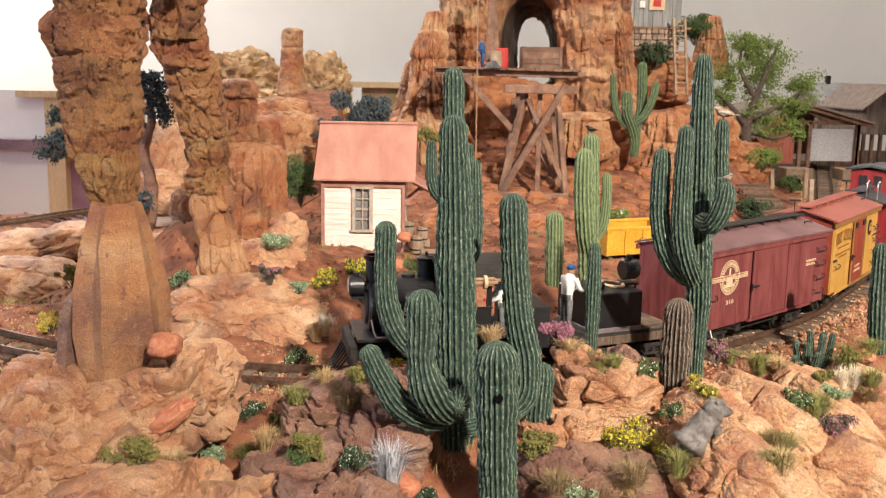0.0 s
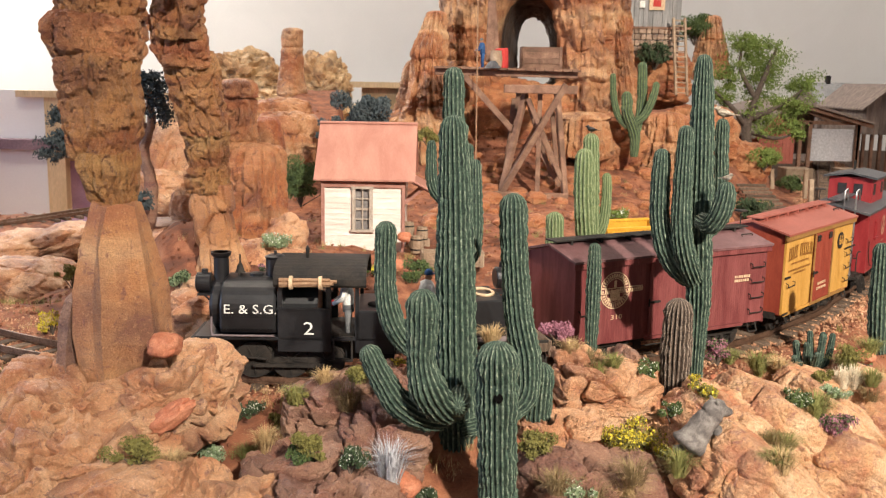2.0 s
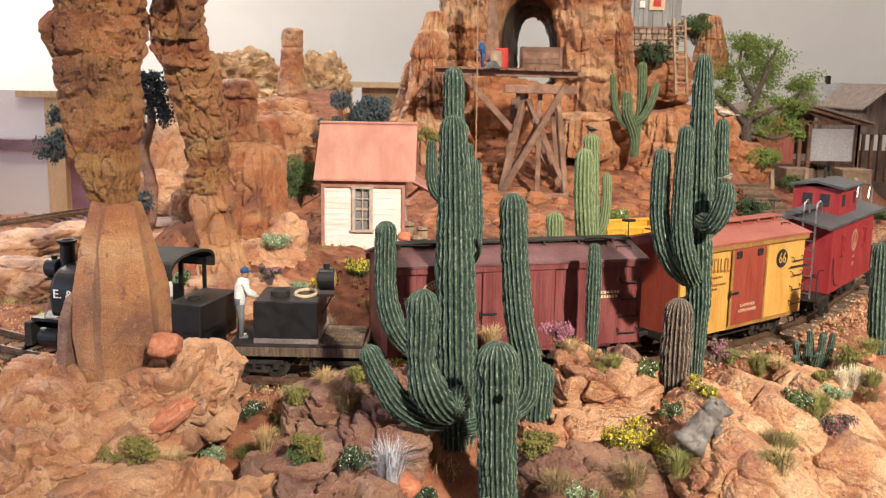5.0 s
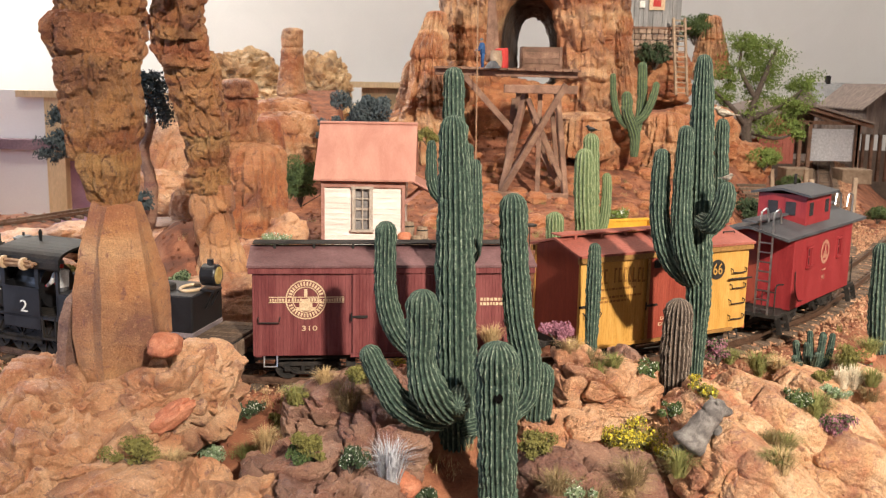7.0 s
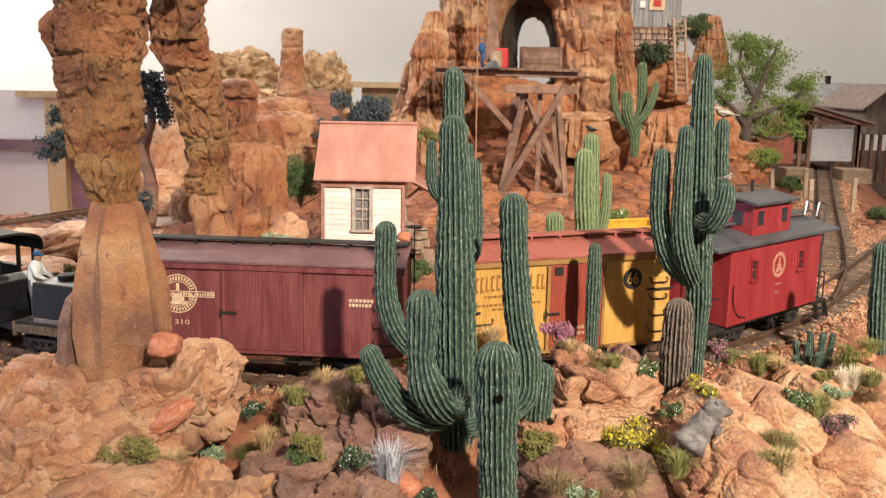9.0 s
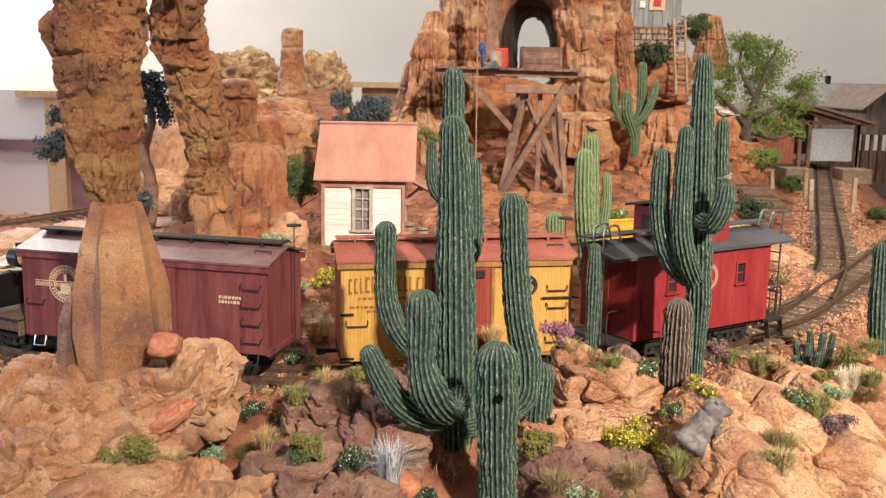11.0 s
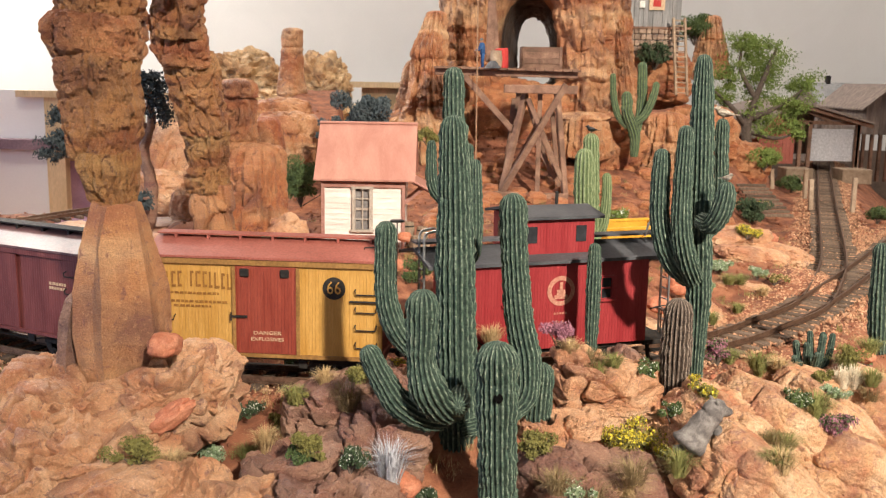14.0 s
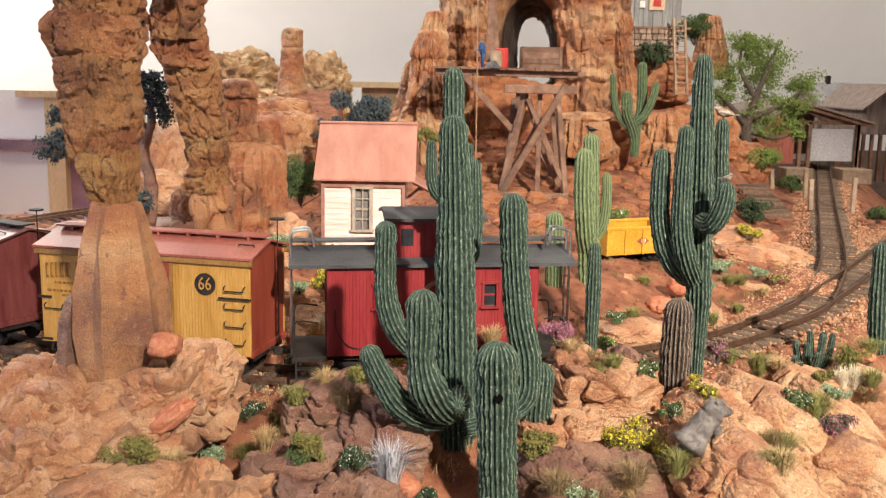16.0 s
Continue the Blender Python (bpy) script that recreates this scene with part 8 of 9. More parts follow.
for s, e in ((-1, sx0 - 0.020), (1, sx1 + 0.020)):
    part("roof", beam(bmesh.new(), (e, SY + 0.10, sz1 + 0.004), (xm, SY + 0.10, szr), 0.24, 0.004), WOOD_DARK, shed, "dark weathered shed roof")
    part("rafter", beam(bmesh.new(), (e, SY - 0.01, sz1 - 0.002), (xm, SY - 0.01, szr - 0.006), 0.006), TIMBER, shed)
    part("strut", beam(bmesh.new(), ((e + xm) / 2, SY, sz1 + 0.003), (xm, SY, sz1 + 0.030), 0.005), TIMBER, shed)
part("rear_wall", box(bmesh.new(), sx0, sx1, SY + 0.20, SY + 0.206, sz0, sz1 + 0.02), WOOD_DARK, shed)
for px0, px1, nm in ((0.5416, 0.5845, 0), (0.6309, 0.6782, 1)):
    tagged(part("loading_dock", box(bmesh.new(), px0, px1, 1.50, 1.54, -0.01, 0.0132, 0.001), PLANKS, label="pale loading dock beside the yard track"), category="dock", group="loading docks")
gable_shed("red_barn", "small red wooden barn near the tree", 0.5116, 0.5689, 1.55, 1.68, 0.0165, 0.0696, 0.030, BARN_RED, WOOD_DARK, 9)


def side_gabled(name, label, x0, x1, y0, y1, z0, z1, ridge, wall, roof):
    """A wooden building whose long side and roof slope look to the front."""
    top = empty(name, pose(0, 0, 0), label, "building")
    n = 12
    for k in range(n):
        a, b = x0 + (x1 - x0) * k / n, x0 + (x1 - x0) * (k + 0.95) / n
        part("board", box(bmesh.new(), a, b, y0, y0 + 0.003, z0, z1), wall, top)
    part("rear_wall", box(bmesh.new(), x0, x1, y1 - 0.003, y1, z0, z1), wall, top)
    ym = (y0 + y1) / 2
    for xa in (x0, x1 - 0.003):
        bm = bmesh.new()
        a = [[bm.verts.new((x, y, z)) for y, z in ((y0 + 0.0032, z0), (y1 - 0.0032, z0), (y1 - 0.0032, z1), (ym, ridge - 0.002), (y0 + 0.0032, z1))] for x in (xa, xa + 0.003)]
        bm.faces.new(a[0][::-1]), bm.faces.new(a[1])
        for q in range(5):
            bm.faces.new((a[0][q], a[0][(q + 1) % 5], a[1][(q + 1) % 5], a[1][q]))
        part("gable_wall", bm, wall, top)
    for ye in (y0 - 0.012, y1 + 0.012):
        m = 8
        for k in range(m):
            a, b = x0 - 0.006 + (x1 - x0 + 0.012) * k / m, x0 - 0.006 + (x1 - x0 + 0.012) * (k + 0.97) / m
            bm = bmesh.new()
            lo = [bm.verts.new(q) for q in ((a, ye, z1 - 0.002), (b, ye, z1 - 0.002), (b, ym, ridge), (a, ym, ridge))]
            hi = [bm.verts.new((v.co.x, v.co.y, v.co.z + 0.003)) for v in lo]
            bm.faces.new(lo), bm.faces.new(hi[::-1])
            for q in range(4):
                bm.faces.new((lo[q], hi[q], hi[(q + 1) % 4], lo[(q + 1) % 4]))
            part("roof_board", bm, roof, top)
    wx, wz = x0 + (x1 - x0) * 0.55, (z0 + z1) / 2
    part("window", box(bmesh.new(), wx - 0.012, wx + 0.012, y0 - 0.002, y0, z1 - 0.030, z1 - 0.008), PANE, top, "dusty pale window")
    part("chimney", box(bmesh.new(), x0 + (x1 - x0) * 0.42, x0 + (x1 - x0) * 0.52, ym - 0.006, ym + 0.006, ridge - 0.01, ridge + 0.018, 0.001), BLACK_DUST, top, "short black chimney")
    return top


side_gabled("town_house", "grey-brown two-storey wooden building with a plank roof", 0.7988, 0.8912, 2.05, 2.20, -0.0220, 0.104, 0.1473, WOOD_DARK, GREY_WOOD)
gable_shed("town_house", "weathered brown wooden building on stilts", 0.7695, 0.8546, 1.75, 1.95, 0.0564, 0.1102, 0.0352, WOOD_DARK, WOOD_DARK, 10)
for k in range(6):
    x = 0.7695 + k * 0.0155
    tagged(part("stilt_post", box(bmesh.new(), x, x + 0.005, 1.755, 1.762, -0.03, 0.0564), TIMBER, label="dark stilt under the brown building"), category="post", group="stilts")
for i, (a, b) in enumerate((((0.4366, 1.1200, -0.0030), (0.4348, 1.1200, 0.0334)), ((0.4866, 1.1200, -0.0048), (0.4867, 1.1200, 0.0364)), ((0.4593, 1.2000, 0.0010), (0.4583, 1.2000, 0.0384)), ((0.4340, 1.2500, 0.0071), (0.4320, 1.2500, 0.0332)))):
    tagged(part("fence_post", beam(bmesh.new(), a, b, 0.0050, 0.005, 0.0005), PLANKS, label="short weathered post beside the yard track"), category="post", group="yard posts")
for k in range(9):
    a = Vector((0.3664, 1.0200, 0.0014)) + Vector((0, 0.012 * k, 0.0028 * k))
    tagged(part("old_sleeper", box(bmesh.new(), a.x - 0.020, a.x + 0.014, a.y, a.y + 0.006, a.z, a.z + 0.003, 0.0003), TIE, label="old sleeper in a stack of steps"), category="sleeper", group="stacked sleepers")

# ---- far side of the room: other benchwork ----
PINE = varied("pine_post", (0.55, 0.40, 0.22), (0.66, 0.50, 0.30), rough=0.6, scale=10, fine=200, stretch=(3, 3, 0.3))
MAUVE = varied("mauve_board", (0.20, 0.13, 0.15), (0.28, 0.19, 0.21), rough=0.8, scale=10, fine=200)
BY = 2.35
bench = empty("benchwork", pose(0, 0, 0), "pine benchwork with white panels across the room", "benchwork")
part("upper_panel", box(bmesh.new(), -1.2689, -0.9832, BY + 0.02, BY + 0.04, -0.0215, 0.0972), WALL_WHITE, bench)
part("lower_panel", box(bmesh.new(), -1.2797, -0.9911, BY + 0.02, BY + 0.04, -0.2683, -0.0438), WALL_WHITE, bench)
part("shelf_edge", box(bmesh.new(), -1.2689, -0.6391, BY - 0.02, BY + 0.02, -0.0466, -0.0215), MAUVE, bench)
part("top_rail", box(bmesh.new(), -1.0516, -0.6356, BY - 0.01, BY + 0.03, 0.0807, 0.0972), PINE, bench)
for a, b in ((84, 116), (225, 250), (300, 330)):
    part("post", box(bmesh.new(), -0.9871 if a == 84 else (-0.7888 if a == 225 else -0.6834), -0.9421 if a == 84 else (-0.7537 if a == 225 else -0.6412), BY, BY + 0.05, -1.1, 0.0918), PINE, bench)
part("apron", box(bmesh.new(), -0.9421, -0.6412, BY + 0.03, BY + 0.04, -0.2667, -0.0423), FABRIC, bench)
far_b = empty("benchwork", pose(0, 0, 0), "ochre boards of far benchwork behind the house", "benchwork")
part("board", box(bmesh.new(), -0.2194, -0.0645, 2.5, 2.55, 0.0316, 0.1234), PINE, far_b)
part("board", box(bmesh.new(), -0.2615, -0.0645, 2.45, 2.5, 0.1178, 0.1322), PINE, far_b)
FAR_LINE = spline([(-0.5959, 1.0000, -0.0288), (-0.4740, 1.0000, -0.0155), (-0.4081, 1.0500, -0.0090), (-0.3539, 1.1200, -0.0061)], 10)
build_track(FAR_LINE, 0.0125, "far track along the back edge of the layout")
tagged(part("far_roadbed", strip(bmesh.new(), FAR_LINE, 0, 0.060, -0.020, -0.0070), FABRIC, label="mauve roadbed board under the far track"), category="roadbed")


# ---- plants ----
def leaf_stuff(c1, c2, name):
    return varied(name, c1, c2, rough=0.8, scale=500, fine=2500, bump=0, grainy=0.3)


LEAF_GREEN = leaf_stuff((0.045, 0.075, 0.03), (0.12, 0.16, 0.05), "foliage_green")
LEAF_OLIVE = leaf_stuff((0.13, 0.12, 0.035), (0.27, 0.24, 0.07), "foliage_olive")
LEAF_BRIGHT = leaf_stuff((0.10, 0.15, 0.03), (0.24, 0.31, 0.08), "foliage_bright")
LEAF_DARK = leaf_stuff((0.03, 0.05, 0.025), (0.07, 0.10, 0.045), "foliage_dark")
LEAF_BLUE = leaf_stuff((0.045, 0.06, 0.065), (0.10, 0.12, 0.125), "foliage_blue_grey")
LEAF_MINT = leaf_stuff((0.17, 0.23, 0.12), (0.32, 0.40, 0.24), "foliage_mint")
FLOWER_YELLOW = leaf_stuff((0.50, 0.36, 0.03), (0.66, 0.60, 0.06), "flower_yellow")
FLOWER_WHITE = leaf_stuff((0.65, 0.66, 0.55), (0.80, 0.80, 0.72), "flower_white")
FLOWER_MAUVE = leaf_stuff((0.26, 0.10, 0.14), (0.42, 0.19, 0.24), "flower_mauve")
GRASS_TAN = leaf_stuff((0.36, 0.24, 0.11), (0.58, 0.42, 0.22), "grass_tan")
GRASS_GREEN = leaf_stuff((0.14, 0.15, 0.04), (0.32, 0.30, 0.11), "grass_green")
GRASS_DRY = leaf_stuff((0.16, 0.11, 0.05), (0.33, 0.24, 0.12), "grass_dry")
GRASS_PALE = leaf_stuff((0.42, 0.42, 0.46), (0.62, 0.61, 0.62), "grass_pale_grey")
GRASS_CREAM = leaf_stuff((0.60, 0.50, 0.36), (0.76, 0.68, 0.52), "grass_cream")
TWIG = varied("twig", (0.06, 0.045, 0.035), (0.13, 0.10, 0.08), rough=0.9, scale=300, fine=1500)


def leaf_faces(centres, size, rnd, squash=1.0):
    """Small four-cornered leaves, bent along the middle, round the given centres (x, y, z, spread)."""
    verts, faces = [], []
    for x, y, z in centres:
        q = Euler((rnd.uniform(0, 6.3), rnd.uniform(0, 6.3), rnd.uniform(0, 6.3))).to_matrix()
        s = size * rnd.uniform(0.6, 1.35)
        b = len(verts)
        for v in ((-s, 0, 0), (0, -s * 0.55, s * 0.15), (s, 0, 0), (0, s * 0.55, s * 0.15)):
            w = q @ Vector(v)
            verts.append((x + w.x, y + w.y, z + w.z))
        faces += [(b, b + 1, b + 2), (b, b + 2, b + 3)]
    return verts, faces


def mesh_of(name, verts, faces, material, parent=None, label=""):
    me = bpy.data.meshes.new(name)
    me.from_pydata(verts, [], faces)
    me.materials.append(material)
    ob = new(name, me)
    ob.parent = parent
    return tagged(ob, label)


def lumps(rnd, n, r, h):
    return [(rnd.gauss(0, r * 0.42), rnd.gauss(0, r * 0.42), h * rnd.uniform(0.25, 0.85), r * rnd.uniform(0.25, 0.5)) for _ in range(n)]


def shrub(place, r, h, leaf, label, seed, flower=None, count=900, size=0.0007, share=0.30):
    """A low shrub of a few twigs, lumps of small leaves and, where it blooms, flowers on its outside."""
    rnd = random.Random(seed)
    top = empty("shrub", Matrix.Translation(place), label, "shrub", "shrubs")
    bm = bmesh.new()
    ls = lumps(rnd, 26 if r > 0.015 else 13, r, h)
    for x, y, z, q in ls:
        tube(bm, [(0, 0, -0.002), (x * 0.5, y * 0.5, z * 0.6), (x, y, z)], [0.0004, 0.0003, 0.00015], 5)
    part("branch", bm, TWIG, top)
    cs, fs = [], []
    for _ in range(int(count * 1.9)):
        x, y, z, q = rnd.choice(ls)
        d = Vector((rnd.gauss(0, 1), rnd.gauss(0, 1), rnd.gauss(0, 1))).normalized() * q * rnd.random() ** 0.4
        p = (x + d.x, y + d.y, max(0.0002, z + d.z * 0.8))
        (fs if flower and d.z > -0.2 * q and rnd.random() < (share * 0.6 if flower is FLOWER_WHITE else share * 1.4) else cs).append(p)
    mesh_of("foliage", *leaf_faces(cs, size * 0.8, rnd), leaf, top)
    if fs:
        mesh_of("blossom", *leaf_faces(fs, size * (0.62 if flower is FLOWER_WHITE else 0.95), rnd), flower, top)
    return top


def tuft(place, r, h, material, label, seed, blades=140, width=0.00016):
    """A tuft of separate grass blades that bend outwards."""
    rnd = random.Random(seed)
    verts, faces = [], []
    for _ in range(blades):
        a, lean = rnd.uniform(0, 6.3), rnd.random() ** 0.8
        d = Vector((math.cos(a), math.sin(a), 0))
        sd = Vector((-d.y, d.x, 0)) * width * rnd.uniform(0.7, 1.3)
        foot = d * r * 0.35 * rnd.random()
        hh = h * rnd.uniform(0.55, 1.1)
        p1, p2 = foot + d * r * lean * 0.4 + Vector((0, 0, hh * 0.6)), foot + d * r * lean + Vector((0, 0, hh * (1 - 0.35 * lean)))
        b = len(verts)
        for q in (foot - sd + Vector((0, 0, -0.001)), foot + sd + Vector((0, 0, -0.001)), p1 + sd * 0.8, p1 - sd * 0.8, p2):
            verts.append(tuple(q))
        faces += [(b, b + 1, b + 2, b + 3), (b + 3, b + 2, b + 4)]
    ob = mesh_of("grass_tuft", verts, faces, material, label=label)
    ob.location = place
    return tagged(ob, category="grass", group="grass tufts")


def rest(place):
    """The place moved up or down to the soil or rock below it, where that is near."""
    if place[1] > 0.48:
        return place
    x, y, z = place
    top = z + 0.02
    for _ in range(6):
        hit, at, _, _, ob, _ = scene.ray_cast(GRAPH, Vector((x, y, top)), Vector((0, 0, -1)))
        if not hit:
            return place
        if ob.name.split(".")[0] in ("boulder", "ground"):
            return (x, y, at.z - 0.0006) if abs(at.z - z) < 0.014 else place
        top = at.z - 0.0002
    return place


bpy.context.view_layer.update()
GRAPH = bpy.context.evaluated_depsgraph_get()
G_DRY, G_TAN, G_GREEN, G_PALE = "brown-green dry grass tuft between the rocks", "dry tan grass tuft on the hill", "short green grass tuft on the hill", "pale grey grass tuft among the rocks"
for i, (place, r, h, m, label) in enumerate((
        ((-0.0175, 0.3185, 0.0019), 0.0110, 0.0190, GRASS_PALE, G_PALE), ((-0.0957, 0.3175, 0.0072), 0.0090, 0.0045, GRASS_TAN, G_TAN), ((-0.0772, 0.3623, -0.0100), 0.0080, 0.0110, GRASS_GREEN, G_GREEN), ((-0.0676, 0.3487, 0.0005), 0.0080, 0.0110, GRASS_TAN, G_TAN),
        ((-0.0471, 0.3699, 0.0179), 0.0070, 0.0080, GRASS_TAN, G_TAN), ((-0.0589, 0.3637, 0.0114), 0.0070, 0.0080, GRASS_GREEN, G_GREEN), ((0.0561, 0.3948, 0.0230), 0.0090, 0.0070, GRASS_TAN, G_TAN), ((0.0675, 0.3903, 0.0246), 0.0090, 0.0080, GRASS_GREEN, G_GREEN), ((0.0737, 0.3901, 0.0222), 0.0070, 0.0070, GRASS_GREEN, G_GREEN),
        ((0.0965, 0.3599, -0.0153), 0.0080, 0.0090, GRASS_GREEN, G_GREEN), ((0.0701, 0.3310, -0.0063), 0.0110, 0.0080, GRASS_TAN, G_TAN), ((0.1461, 0.4170, 0.0126), 0.0080, 0.0080, GRASS_GREEN, G_GREEN), ((0.1529, 0.4111, 0.0146), 0.0090, 0.0070, GRASS_TAN, G_TAN), ((0.1857, 0.4088, 0.0080), 0.0080, 0.0110, GRASS_CREAM, "pale cream grass tuft on the hill"), ((0.1796, 0.4065, 0.0087), 0.0070, 0.0100, GRASS_CREAM, "pale cream grass tuft on the hill"),
        ((0.1236, 0.3225, -0.0026), 0.0090, 0.0100, GRASS_TAN, G_TAN), ((0.1212, 0.3234, 0.0057), 0.0080, 0.0070, GRASS_GREEN, G_GREEN), ((0.1502, 0.3622, 0.0064), 0.0080, 0.0080, GRASS_GREEN, G_GREEN), ((0.1912, 0.4034, 0.0060), 0.0080, 0.0080, GRASS_GREEN, G_GREEN), ((0.2162, 0.4615, 0.0116), 0.0110, 0.0080, GRASS_GREEN, G_GREEN), ((-0.0683, 0.5008, 0.0012), 0.0080, 0.0110, GRASS_TAN, G_TAN), ((-0.0643, 0.5058, 0.0031), 0.0070, 0.0140, GRASS_CREAM, "pale cream grass tuft behind the track"),
        ((0.0233, 0.4250, 0.0231), 0.0100, 0.0090, GRASS_TAN, G_TAN), ((0.0193, 0.4200, 0.0204), 0.0090, 0.0080, GRASS_CREAM, "pale cream grass tuft on the hill"), ((0.1144, 0.5516, 0.0045), 0.0090, 0.0070, GRASS_GREEN, G_GREEN), ((0.1357, 0.6236, 0.0101), 0.0090, 0.0060, GRASS_GREEN, G_GREEN), ((0.2248, 0.6488, -0.0018), 0.0090, 0.0070, GRASS_TAN, G_TAN), ((0.2044, 0.6614, 0.0032), 0.0110, 0.0080, GRASS_GREEN, G_GREEN), ((0.1930, 0.6023, -0.0031), 0.0080, 0.0070, GRASS_GREEN, G_GREEN), ((0.1682, 0.5728, -0.0035), 0.0080, 0.0080, GRASS_GREEN, G_GREEN),
        ((0.2139, 0.6661, 0.0024), 0.0110, 0.0080, GRASS_GREEN, G_GREEN), ((0.0513, 0.6166, 0.0177), 0.0090, 0.0090, GRASS_TAN, G_TAN), ((-0.0410, 0.5261, 0.0130), 0.0070, 0.0080, GRASS_TAN, G_TAN), ((0.1378, 0.4370, 0.0121), 0.0070, 0.0070, GRASS_GREEN, G_GREEN),
        ((-0.0299, 0.345, 0.0008), 0.0120, 0.0130, GRASS_DRY, G_DRY), ((-0.0364, 0.355, 0.0025), 0.0100, 0.0120, GRASS_DRY, G_DRY), ((0.0564, 0.325, -0.0013), 0.0120, 0.0090, GRASS_DRY, G_DRY), ((0.0707, 0.325, 0.0), 0.0120, 0.0090, GRASS_DRY, G_DRY), ((0.0418, 0.315, 0.0001), 0.0100, 0.0080, GRASS_DRY, G_DRY), ((0.0897, 0.335, -0.0013), 0.0090, 0.0110, GRASS_GREEN, G_GREEN), ((0.1318, 0.345, -0.0076), 0.0100, 0.0090, GRASS_GREEN, G_GREEN), ((0.1537, 0.37, 0.0015), 0.0100, 0.0100, GRASS_GREEN, G_GREEN), ((0.1283, 0.345, -0.0049), 0.0090, 0.0080, GRASS_DRY, G_DRY), ((-0.0414, 0.37, 0.0062), 0.0090, 0.0090, GRASS_DRY, G_DRY), ((0.0648, 0.395, 0.021), 0.0100, 0.0070, GRASS_DRY, G_DRY), ((0.1421, 0.41, 0.0178), 0.0090, 0.0080, GRASS_GREEN, G_GREEN), ((0.1869, 0.42, 0.0182), 0.0100, 0.0080, GRASS_GREEN, G_GREEN), ((0.1899, 0.4, 0.0036), 0.0100, 0.0080, GRASS_DRY, G_DRY))):
    tuft(rest(place), r, h, m, label, 300 + i, 240 if m is GRASS_PALE else 220)

